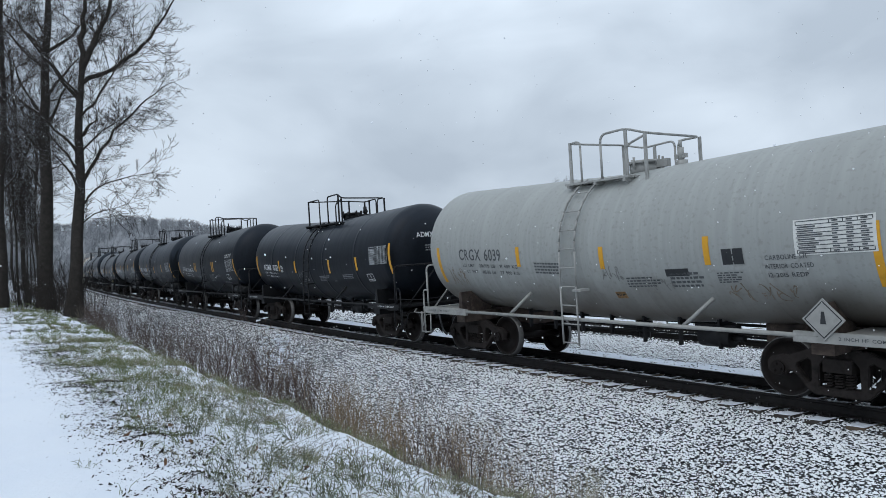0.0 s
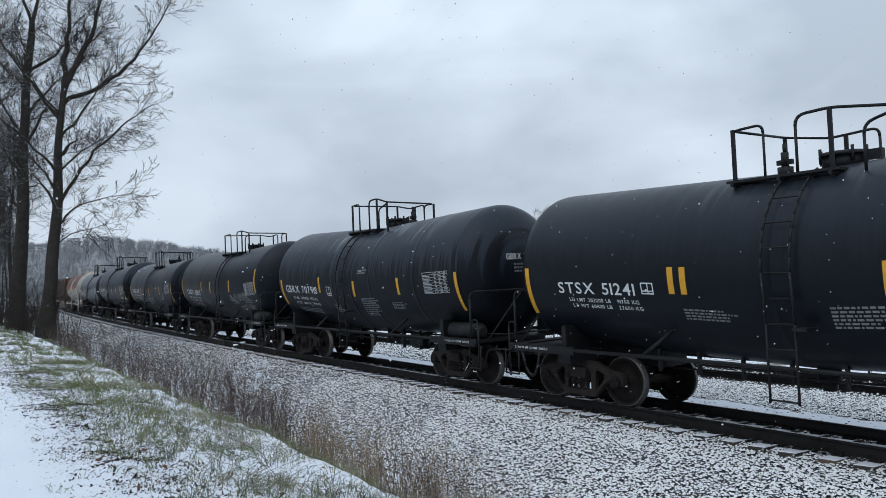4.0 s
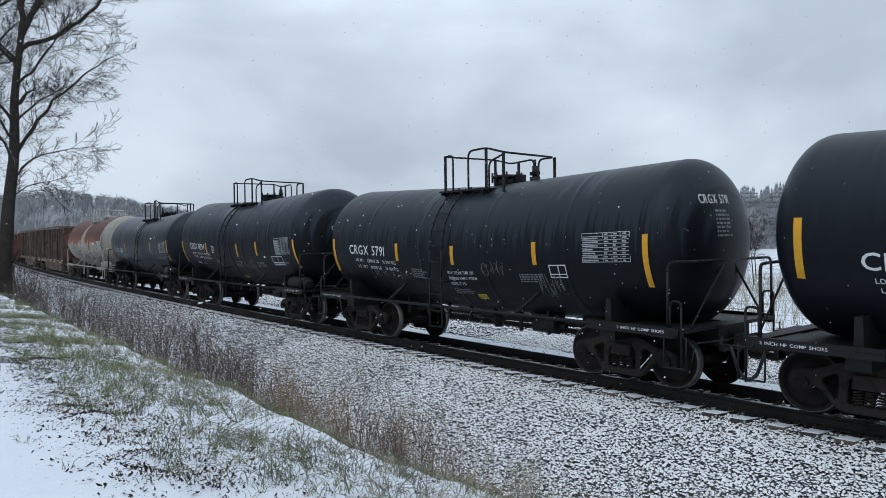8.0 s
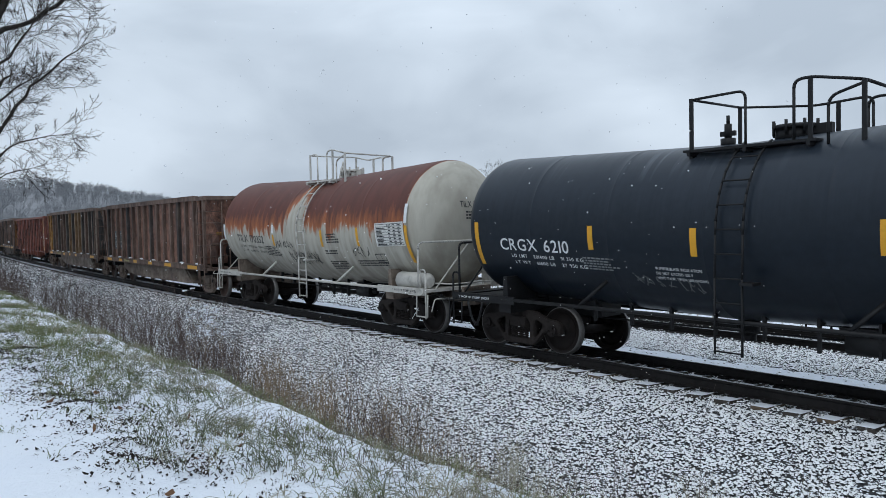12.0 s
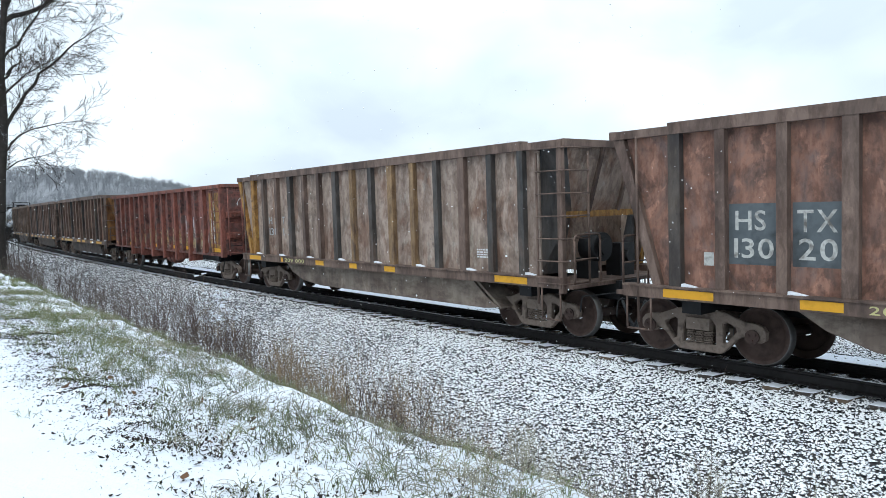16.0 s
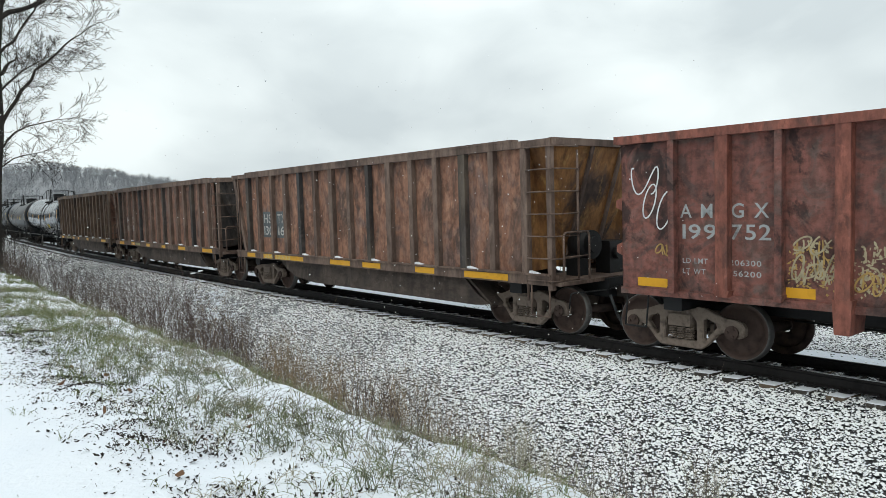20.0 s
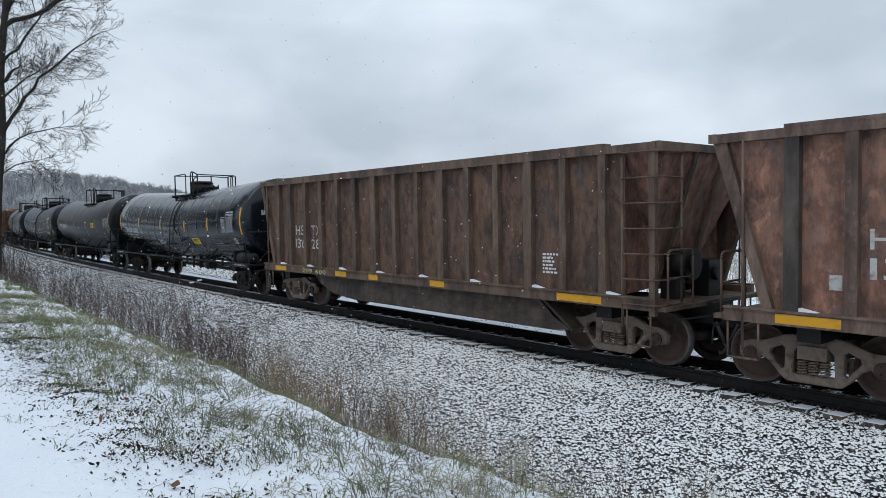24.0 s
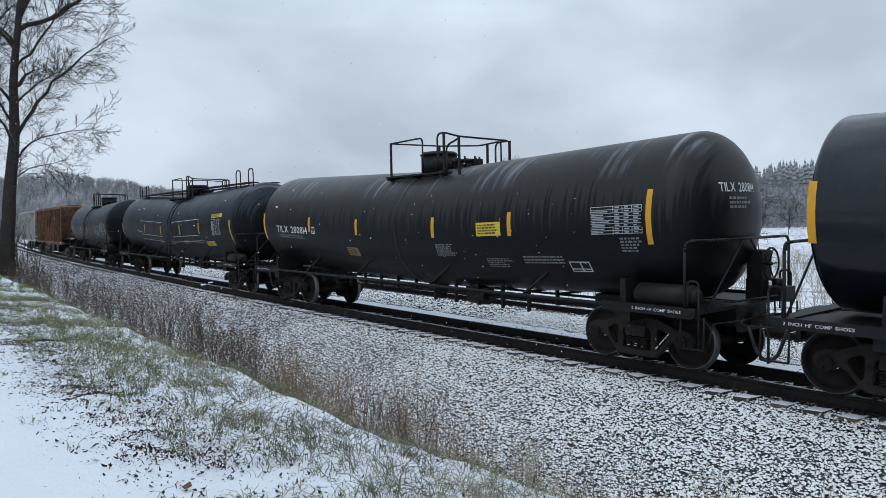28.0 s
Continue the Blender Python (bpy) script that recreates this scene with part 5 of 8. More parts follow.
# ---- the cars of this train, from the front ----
def streaked(name, base, dust, low, high, rough=0.4, amount=0.6, haze=0.0, gloss=0.13, runs=1.5, upper_tint=(0.030, 0.039, 0.053)):
    """Tank paint with runs of frost and dirt drawn down the round of the tank."""
    m, n, l, b = nodes_of(name)
    tc, mp, geo, sep = n.new("ShaderNodeTexCoord"), n.new("ShaderNodeMapping"), n.new("ShaderNodeNewGeometry"), n.new("ShaderNodeSeparateXYZ")
    mp.inputs["Scale"].default_value = (5.0, 0.35, 0.35)
    n1, n2, n3 = n.new("ShaderNodeTexNoise"), n.new("ShaderNodeTexNoise"), n.new("ShaderNodeTexNoise")
    n1.inputs["Scale"].default_value, n1.inputs["Detail"].default_value = 1.6, 6
    n2.inputs["Scale"].default_value, n2.inputs["Detail"].default_value = 0.55, 3
    n3.inputs["Scale"].default_value, n3.inputs["Detail"].default_value = 9.0, 8
    l.new(tc.outputs["Object"], mp.inputs["Vector"])
    l.new(mp.outputs["Vector"], n1.inputs["Vector"])
    l.new(tc.outputs["Object"], n2.inputs["Vector"])
    l.new(tc.outputs["Object"], n3.inputs["Vector"])
    l.new(geo.outputs["Normal"], sep.inputs[0])
    r1, r2, r3 = n.new("ShaderNodeMapRange"), n.new("ShaderNodeMapRange"), n.new("ShaderNodeMapRange")
    r1.inputs["From Min"].default_value, r1.inputs["From Max"].default_value = 0.5, 0.68
    r2.inputs["From Min"].default_value, r2.inputs["From Max"].default_value = 0.45, 0.62
    r3.inputs["From Min"].default_value, r3.inputs["From Max"].default_value = low, high
    l.new(n1.outputs["Fac"], r1.inputs["Value"])
    l.new(n2.outputs["Fac"], r2.inputs["Value"])
    l.new(sep.outputs["Z"], r3.inputs["Value"])
    a, c = n.new("ShaderNodeMath"), n.new("ShaderNodeMath")
    a.operation = c.operation = "MULTIPLY"
    l.new(r1.outputs["Result"], a.inputs[0])
    l.new(r2.outputs["Result"], a.inputs[1])
    l.new(a.outputs[0], c.inputs[0])
    l.new(r3.outputs["Result"], c.inputs[1])
    g = n.new("ShaderNodeMath")
    g.operation = "MULTIPLY"
    g.inputs[1].default_value = amount
    l.new(c.outputs[0], g.inputs[0])
    var = n.new("ShaderNodeMixRGB")
    var.inputs["Color1"].default_value, var.inputs["Color2"].default_value = (*(v * 0.7 for v in base), 1), (*(v * 1.35 for v in base), 1)
    l.new(n3.outputs["Fac"], var.inputs["Fac"])
    # a paler tone on what faces up, cut by dark wet runs along its lower edge
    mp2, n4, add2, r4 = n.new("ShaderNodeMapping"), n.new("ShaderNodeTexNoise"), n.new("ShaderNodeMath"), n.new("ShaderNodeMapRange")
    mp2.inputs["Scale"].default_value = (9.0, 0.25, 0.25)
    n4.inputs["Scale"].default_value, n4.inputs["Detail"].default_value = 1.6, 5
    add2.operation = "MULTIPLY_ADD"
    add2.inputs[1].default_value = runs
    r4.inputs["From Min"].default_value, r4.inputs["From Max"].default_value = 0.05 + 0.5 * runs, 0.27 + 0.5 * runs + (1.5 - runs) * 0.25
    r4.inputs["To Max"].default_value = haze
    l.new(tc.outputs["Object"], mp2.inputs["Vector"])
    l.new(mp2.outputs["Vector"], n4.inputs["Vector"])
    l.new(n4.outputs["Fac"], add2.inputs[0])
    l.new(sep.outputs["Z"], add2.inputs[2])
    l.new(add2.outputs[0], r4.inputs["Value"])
    upper_tone = n.new("ShaderNodeMixRGB")
    upper_tone.inputs["Color2"].default_value = (*upper_tint, 1)
    l.new(var.outputs["Color"], upper_tone.inputs["Color1"])
    l.new(r4.outputs["Result"], upper_tone.inputs["Fac"])
    mix = n.new("ShaderNodeMixRGB")
    mix.inputs["Color2"].default_value = (*dust, 1)
    l.new(upper_tone.outputs["Color"], mix.inputs["Color1"])
    l.new(g.outputs[0], mix.inputs["Fac"])
    l.new(mix.outputs["Color"], b.inputs["Base Color"])
    rr = n.new("ShaderNodeMapRange")
    rr.inputs["To Min"].default_value, rr.inputs["To Max"].default_value = rough - 0.1, rough + 0.15
    l.new(n1.outputs["Fac"], rr.inputs["Value"])
    l.new(rr.outputs["Result"], b.inputs["Roughness"])
    bp = n.new("ShaderNodeBump")
    b.inputs["Specular IOR Level"].default_value = gloss
    bp.inputs["Strength"].default_value, bp.inputs["Distance"].default_value = 0.05, 0.02
    l.new(n2.outputs["Fac"], bp.inputs["Height"])
    l.new(bp.outputs["Normal"], b.inputs["Normal"])
    return m


def rusted(name, cream, rust, edge, low, high):
    """Cream paint whose upper half has gone to rust, with runs down from its ragged edge."""
    m, n, l, b = nodes_of(name)
    tc, mp, sep = n.new("ShaderNodeTexCoord"), n.new("ShaderNodeMapping"), n.new("ShaderNodeSeparateXYZ")
    mp.inputs["Scale"].default_value = (2.1, 0.8, 0.40)
    n1, n2 = n.new("ShaderNodeTexNoise"), n.new("ShaderNodeTexNoise")
    n1.inputs["Scale"].default_value, n1.inputs["Detail"].default_value, n1.inputs["Roughness"].default_value = 1.7, 9, 0.65
    n2.inputs["Scale"].default_value, n2.inputs["Detail"].default_value = 2.4, 7
    l.new(tc.outputs["Object"], mp.inputs["Vector"])
    l.new(mp.outputs["Vector"], n1.inputs["Vector"])
    l.new(mp.outputs["Vector"], n2.inputs["Vector"])
    l.new(tc.outputs["Object"], sep.inputs[0])
    ma = n.new("ShaderNodeMath")
    ma.operation = "MULTIPLY_ADD"
    ma.inputs[1].default_value = 2.0
    l.new(n1.outputs["Fac"], ma.inputs[0])
    l.new(sep.outputs["Z"], ma.inputs[2])
    ramp = n.new("ShaderNodeValToRGB")
    mr = n.new("ShaderNodeMapRange")
    mr.inputs["From Min"].default_value, mr.inputs["From Max"].default_value = low + 0.97, high + 1.0
    # the heads kept their paint, and so did the strip below the manway
    head, strip, away, both = n.new("ShaderNodeMapRange"), n.new("ShaderNodeMapRange"), n.new("ShaderNodeMath"), n.new("ShaderNodeMath")
    head.inputs["From Min"].default_value, head.inputs["From Max"].default_value = 5.12, 5.24
    head.inputs["To Min"].default_value, head.inputs["To Max"].default_value = 0.0, -3.0
    strip.inputs["From Min"].default_value, strip.inputs["From Max"].default_value = 0.15, 0.75
    strip.inputs["To Min"].default_value, strip.inputs["To Max"].default_value = -0.95, 0.0
    off = n.new("ShaderNodeMath")
    off.operation, away.operation, both.operation = "ADD", "ABSOLUTE", "ADD"
    off.inputs[1].default_value = 0.15
    l.new(sep.outputs["X"], head.inputs["Value"])
    l.new(sep.outputs["X"], off.inputs[0])
    l.new(off.outputs[0], away.inputs[0])
    l.new(away.outputs[0], strip.inputs["Value"])
    l.new(head.outputs["Result"], both.inputs[0])
    l.new(strip.outputs["Result"], both.inputs[1])
    total = n.new("ShaderNodeMath")
    total.operation = "ADD"
    l.new(ma.outputs[0], total.inputs[0])
    l.new(both.outputs[0], total.inputs[1])
    l.new(total.outputs[0], mr.inputs["Value"])
    l.new(mr.outputs["Result"], ramp.inputs["Fac"])
    e = ramp.color_ramp.elements
    e[0].position, e[0].color = 0.27, (*cream, 1)
    e[1].position, e[1].color = 0.80, (*rust, 1)
    k = e.new(0.42)
    k.color = (*edge, 1)
    gr = n.new("ShaderNodeMixRGB")
    gr.blend_type = "MULTIPLY"
    gr.inputs["Fac"].default_value = 0.55
    rg = n.new("ShaderNodeValToRGB")
    rg.color_ramp.elements[0].position, rg.color_ramp.elements[0].color = 0.35, (0.55, 0.52, 0.50, 1)
    rg.color_ramp.elements[1].position, rg.color_ramp.elements[1].color = 0.6, (1, 1, 1, 1)
    l.new(n2.outputs["Fac"], rg.inputs["Fac"])
    l.new(ramp.outputs["Color"], gr.inputs["Color1"])
    l.new(rg.outputs["Color"], gr.inputs["Color2"])
    # road dirt thrown up along the lower side
    low_z, soil, mud = n.new("ShaderNodeMath"), n.new("ShaderNodeMapRange"), n.new("ShaderNodeMixRGB")
    low_z.operation = "MULTIPLY_ADD"
    low_z.inputs[1].default_value = 1.2
    soil.inputs["From Min"].default_value, soil.inputs["From Max"].default_value = 1.35, 2.6
    soil.inputs["To Min"].default_value, soil.inputs["To Max"].default_value = 0.62, 0.0
    mud.inputs["Color2"].default_value = (0.15, 0.125, 0.10, 1)
    l.new(n2.outputs["Fac"], low_z.inputs[0])
    l.new(sep.outputs["Z"], low_z.inputs[2])
    l.new(low_z.outputs[0], soil.inputs["Value"])
    l.new(soil.outputs["Result"], mud.inputs["Fac"])
    l.new(gr.outputs["Color"], mud.inputs["Color1"])
    l.new(mud.outputs["Color"], b.inputs["Base Color"])
    b.inputs["Roughness"].default_value = 0.62
    return m


def peeling(name, colors, scale=1.6, rough=0.8, stretch=(1.0, 1.0, 0.55), chips=0.5, cracks=0.4):
    """Old wagon paint: blotches of three colours, dark cracks along the sheet, paler chips and a rough skin."""
    m, n, l, b = nodes_of(name)
    tc = n.new("ShaderNodeTexCoord")

    def field(sc, stretched, detail, rgh=0.5, twist=0.0):
        mp, q = n.new("ShaderNodeMapping"), n.new("ShaderNodeTexNoise")
        mp.inputs["Scale"].default_value = stretched
        q.inputs["Scale"].default_value, q.inputs["Detail"].default_value, q.inputs["Roughness"].default_value, q.inputs["Distortion"].default_value = sc, detail, rgh, twist
        l.new(tc.outputs["Object"], mp.inputs["Vector"])
        l.new(mp.outputs["Vector"], q.inputs["Vector"])
        return q.outputs["Fac"]

    def steps(v, rows):
        q = n.new("ShaderNodeValToRGB")
        e = q.color_ramp.elements
        e[0].position, e[0].color = rows[0][0], (*rows[0][1], 1)
        e[1].position, e[1].color = rows[-1][0], (*rows[-1][1], 1)
        for p, c in rows[1:-1]:
            e.new(p).color = (*c, 1)
        l.new(v, q.inputs["Fac"])
        return q.outputs["Color"]

    def over(kind, fac, c1, c2):
        q = n.new("ShaderNodeMixRGB")
        q.blend_type = kind
        if isinstance(fac, float):
            q.inputs["Fac"].default_value = fac
        else:
            l.new(fac, q.inputs["Fac"])
        l.new(c1, q.inputs["Color1"])
        if isinstance(c2, tuple):
            q.inputs["Color2"].default_value = (*c2, 1)
        else:
            l.new(c2, q.inputs["Color2"])
        return q.outputs["Color"]
    big = field(scale, stretch, 10, 0.62, 0.6)
    small = field(scale * 4.2, stretch, 9, 0.7)
    crack = field(scale * 0.8, (1.0, 1.0, 0.8), 8, 0.68, 0.5)
    smear = field(scale * 1.3, (2.6, 2.6, 0.32), 6, 0.6)
    chip = field(scale * 2.2, (1.2, 1.2, 0.7), 9, 0.7, 0.4)
    col = steps(big, ((0.38, colors[0]), (0.5, colors[1]), (0.62, colors[2])))
    pale = tuple(min(0.5, v * 1.8 + 0.012) for v in colors[1])
    col = over("MIX", steps(chip, ((0.56, (0, 0, 0)), (0.62, (chips, chips, chips)))), col, pale)
    col = over("MULTIPLY", 0.8, col, steps(small, ((0.40, (0.50, 0.45, 0.43)), (0.56, (1, 1, 1)))))
    col = over("MULTIPLY", 0.55, col, steps(smear, ((0.36, (0.45, 0.42, 0.42)), (0.55, (1, 1, 1)))))
    dark = 1 - cracks
    col = over("MULTIPLY", 1.0, col, steps(crack, ((0.40, (dark, dark, dark)), (0.45, (1, 1, 1)))))
    l.new(col, b.inputs["Base Color"])
    b.inputs["Roughness"].default_value = rough
    bp = n.new("ShaderNodeBump")
    bp.inputs["Strength"].default_value, bp.inputs["Distance"].default_value = 0.4, 0.02
    l.new(small, bp.inputs["Height"])
    l.new(bp.outputs["Normal"], b.inputs["Normal"])
    return m


FROST = (0.34, 0.38, 0.43)
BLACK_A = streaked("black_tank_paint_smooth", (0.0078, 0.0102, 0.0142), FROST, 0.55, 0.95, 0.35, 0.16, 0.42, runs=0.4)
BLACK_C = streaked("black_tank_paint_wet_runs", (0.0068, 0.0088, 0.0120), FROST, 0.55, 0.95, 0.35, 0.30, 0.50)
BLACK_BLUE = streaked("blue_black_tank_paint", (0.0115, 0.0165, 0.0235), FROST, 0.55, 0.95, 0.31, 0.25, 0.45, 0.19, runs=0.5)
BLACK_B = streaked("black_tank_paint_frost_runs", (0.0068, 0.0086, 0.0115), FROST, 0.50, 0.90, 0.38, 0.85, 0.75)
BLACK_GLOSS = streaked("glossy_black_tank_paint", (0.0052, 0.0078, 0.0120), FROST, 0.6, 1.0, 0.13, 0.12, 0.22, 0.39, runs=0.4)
BLACK_FROSTED = streaked("frosted_black_tank_paint", (0.0075, 0.0086, 0.0108), FROST, 0.45, 0.85, 0.33, 0.80, 0.70, upper_tint=(0.033, 0.033, 0.034))
CREAM_RUST = rusted("cream_paint_gone_to_rust", (0.43, 0.41, 0.35), (0.105, 0.030, 0.020), (0.33, 0.105, 0.035), 2.1, 3.2)
CREAM = plain("dirty_cream_steel", (0.42, 0.41, 0.38), 0.55, 0, 0.3, 6, 0.1)
WHITE_STEEL = plain("dirty_white_steel", (0.275, 0.275, 0.262), 0.55, 0, 0.3, 6, 0.1)
GOND_BROWN = peeling("brown_wagon_paint", ((0.142, 0.087, 0.070), (0.269, 0.134, 0.092), (0.186, 0.122, 0.105)), 1.5)
GOND_DARK = peeling("dark_brown_wagon_paint", ((0.074, 0.048, 0.038), (0.150, 0.082, 0.052), (0.090, 0.062, 0.053)), 1.7, chips=0.25)
RIB_DUSK = peeling("dusky_brown_rib_steel", ((0.102, 0.070, 0.054), (0.152, 0.101, 0.070), (0.078, 0.056, 0.046)), 1.2, 0.8, (1, 1, 0.3), 0.2, 0.2)
RIB_BROWN = peeling("weathered_rib_steel", ((0.122, 0.083, 0.067), (0.182, 0.124, 0.098), (0.100, 0.065, 0.052)), 1.2, 0.8, (1, 1, 0.3), 0.3, 0.2)
BELLY_PALE = peeling("dusty_belly_steel", ((0.174, 0.142, 0.117), (0.226, 0.186, 0.151), (0.144, 0.109, 0.087)), 0.8, 0.85, (0.6, 1, 1.2), 0.3, 0.2)
GOND_GREY = peeling("faded_grey_brown_wagon_paint", ((0.300, 0.228, 0.182), (0.365, 0.285, 0.235), (0.228, 0.140, 0.100)), 1.3, chips=0.3, cracks=0.35)
RIB_OLIVE = peeling("olive_worn_rib_steel", ((0.21, 0.14, 0.085), (0.27, 0.17, 0.085), (0.13, 0.09, 0.07)), 1.5, 0.8, (1, 1, 0.3), 0.3, 0.2)
RIB_BLUE = peeling("blue_black_rib_steel", ((0.052, 0.052, 0.053), (0.080, 0.072, 0.066), (0.13, 0.092, 0.072)), 1.2, 0.8, (1, 1, 0.3), 0.3, 0.2)
GOND_RUST = peeling("rust_brown_wagon_paint", ((0.150, 0.090, 0.070), (0.310, 0.150, 0.096), (0.196, 0.124, 0.104)), 1.6, chips=0.4)
GOND_RED = peeling("faded_red_wagon_paint", ((0.100, 0.055, 0.049), (0.225, 0.082, 0.064), (0.140, 0.088, 0.076)), 1.5, 0.75, (1, 1, 1.2), 0.25, 0.7)
RED_TRIM = peeling("red_oxide_steel", ((0.190, 0.060, 0.044), (0.270, 0.088, 0.060), (0.135, 0.060, 0.048)), 2.0, 0.7, (1, 1, 0.4), 0.3, 0.2)
ORANGE_RUST = peeling("orange_rust", ((0.208, 0.091, 0.034), (0.351, 0.163, 0.052), (0.098, 0.058, 0.044)), 1.2)
HOP_RUST = peeling("rusty_hopper_paint", ((0.17, 0.075, 0.035), (0.24, 0.13, 0.07), (0.11, 0.055, 0.032)), 1.0)
BELLY = peeling("grimy_belly_steel", ((0.066, 0.050, 0.042), (0.092, 0.068, 0.055), (0.055, 0.041, 0.035)), 1.1, 0.85, (0.6, 1, 1.2))
RIB_DARK = peeling("dark_rib_steel", ((0.036, 0.036, 0.038), (0.060, 0.050, 0.046), (0.120, 0.096, 0.074)), 1.0, 0.8, (1, 1, 0.3))
PATCH_BLUE = plain("blue_grey_paint_patch", (0.075, 0.088, 0.096), 0.7, 0, 0.4, 5, 0.1)
PATCH_ORANGE = peeling("worn_yellow_panel", ((0.30, 0.14, 0.03), (0.36, 0.19, 0.05), (0.14, 0.07, 0.035)), 2.2)
OLD_GREEN = plain("faded_green_paint", (0.22, 0.27, 0.15), 0.7, 0, 0.5, 9, 0.0)
FADED_INK = plain("faded_white_stencil", (0.46, 0.46, 0.45), 0.7, 0, 0.4, 9, 0.0, (1, 1, 1), (0.2, 0.18, 0.17))
OLD_WHITE = plain("worn_white_stencil", (0.36, 0.36, 0.34), 0.7, 0, 0.55, 9, 0.0, (1, 1, 1), (0.12, 0.11, 0.10))
FADED_INK = plain("worn_pale_lettering", (0.27, 0.285, 0.29), 0.75, 0, 0.5, 9, 0.0)
CHALK = plain("yellow_paint_stick", (0.45, 0.42, 0.20), 0.7, 0, 0.2, 20, 0.0)
SIGN_YELLOW = plain("yellow_sign_vinyl", (0.65, 0.48, 0.03), 0.45, 0, 0.1, 12, 0.0)
SIGN_ORANGE = plain("worn_orange_sign", (0.30, 0.17, 0.07), 0.6, 0, 0.2, 12, 0.0)
SPRAY_GREY = plain("grey_spray_paint", (0.10, 0.105, 0.11), 0.6, 0, 0.2, 12, 0.0)
SPRAY_TAN = plain("faded_brown_spray_paint", (0.19, 0.155, 0.12), 0.6, 0, 0.3, 9, 0.0)
SPRAY_PALE = plain("faint_grey_spray_paint", (0.17, 0.17, 0.165), 0.6, 0, 0.3, 9, 0.0)
GREY_INK = plain("worn_grey_stencil_paint", (0.075, 0.08, 0.085), 0.6, 0, 0.3, 12, 0.0)
SPRAY_BLACK = plain("thin_black_spray_paint", (0.05, 0.05, 0.05), 0.6, 0, 0.2, 12, 0.0)
SPRAY_OCHRE = plain("ochre_spray_paint", (0.36, 0.23, 0.08), 0.6, 0, 0.3, 9, 0.0)
SPRAY_CREAM = plain("cream_spray_paint", (0.34, 0.29, 0.19), 0.6, 0, 0.3, 9, 0.0)

ENDS = ((-5.26, 1.55, 0.90), (4.80, 1.55, 0.92))


def short_tank(mark, **more):
    o = dict(trucks=8.5, R=1.46, zc=2.38, half=5.75, paint=BLACK_A, frame=STEEL_DARK, ink=WHITE_INK, stripes=ENDS + ((-2.3, 1.96, 0.42), (-0.2, 1.97, 0.42), (2.28, 1.95, 0.44)),
             text=((mark, -4.4, 2.04, 1.65, 0.24),), small=((-1.75, 1.58, 0.62, 0.26, 5), (0.05, 1.58, 0.62, 0.28, 5), (1.85, 1.60, 0.6, 0.2, 4), (3.2, 1.62, 1.1, 0.14, 2)),
             tables=((3.52, 1.98, 1.04, 0.52),), frames=((2.68, 1.70, 0.42, 0.26),), head_text=((mark, -0.55, 2.86, 0.95, 0.14),), head_small=((-0.35, 2.55, 0.6, 0.24, 3),))
    o.update(more)
    return o


TRAIN = []


def couple(car, mid):
    TRAIN.append(car)
    MOVERS.append((car, mid))
    return car


c = couple(tank_car("aged white tank car with grey stencils and graffiti", short_tank("CRGX 6039", trucks=8.54, cage=(-0.95, 0.5, 0.95), R=1.455, zc=2.37, half=5.95, paint=TANK_WHITE, frame=WHITE_STEEL, under=BELLY, ink=GREY_INK, reservoir=False,
    text=(("CRGX 6039", -4.34, 2.12, 1.53, 0.25), ("LD LMT   201500 LB   91 400 KG", -4.25, 1.96, 1.95, 0.075), ("LT WT   61500 LB   27 900 KG", -4.15, 1.82, 1.85, 0.075), ("CARBOLINE 571", 3.3, 1.99, 0.62, 0.07), ("INTERIOR COATED", 3.28, 1.86, 0.72, 0.07), ("12-2015 REDP", 3.3, 1.73, 0.6, 0.07)),
    small=((-1.75, 1.86, 0.72, 0.26, 3), (0.6, 1.62, 0.7, 0.22, 4), (1.55, 1.60, 0.6, 0.3, 4), (2.45, 1.66, 0.5, 0.2, 5)), frames=(), panels=((3.77, 2.03, 1.10, 0.50),), tables=((3.8, 2.05, 1.04, 0.46),),
    stripes=ENDS + ((-2.29, 2.0, 0.42), (0.06, 1.98, 0.42), (2.28, 1.96, 0.46)), scrawls=((-5.0, 1.5, 0.7, 0.5, 4, SPRAY_TAN, 3), (0.0, 1.75, 0.55, 0.3, 4, SPRAY_PALE, 5), (1.1, 1.55, 0.5, 0.3, 3, SPRAY_PALE, 8), (2.5, 1.35, 1.2, 0.4, 5, SPRAY_TAN, 9)),
    signs=((0.2, 1.42, 0.24, 0.16, SIGN_ORANGE), (1.48, 1.80, 0.46, 0.13, BLACK_INK), (2.6, 1.95, 0.17, 0.25, BLACK_INK), (2.79, 1.95, 0.17, 0.25, BLACK_INK)))), -102.2)
made("placard", WHITE_STEEL, c, lambda b: prism(b, [(4.37, 1.02), (4.66, 1.31), (4.37, 1.60), (4.08, 1.31)], -1.56, -1.53), "white diamond placard holder")
made("placard_edge", BLACK_INK, c, lambda b: [prism(b, [(4.37 + 0.24 * p, 1.31 + 0.24 * q), (4.37 + 0.26 * p, 1.31 + 0.26 * q), (4.37 - 0.26 * q, 1.31 + 0.26 * p), (4.37 - 0.24 * q, 1.31 + 0.24 * p)], -1.563, -1.56) for p, q in ((1, 0), (0, 1), (-1, 0), (0, -1))] + [prism(b, [(4.33, 1.25), (4.41, 1.25), (4.39, 1.42), (4.35, 1.42)], -1.563, -1.56)])
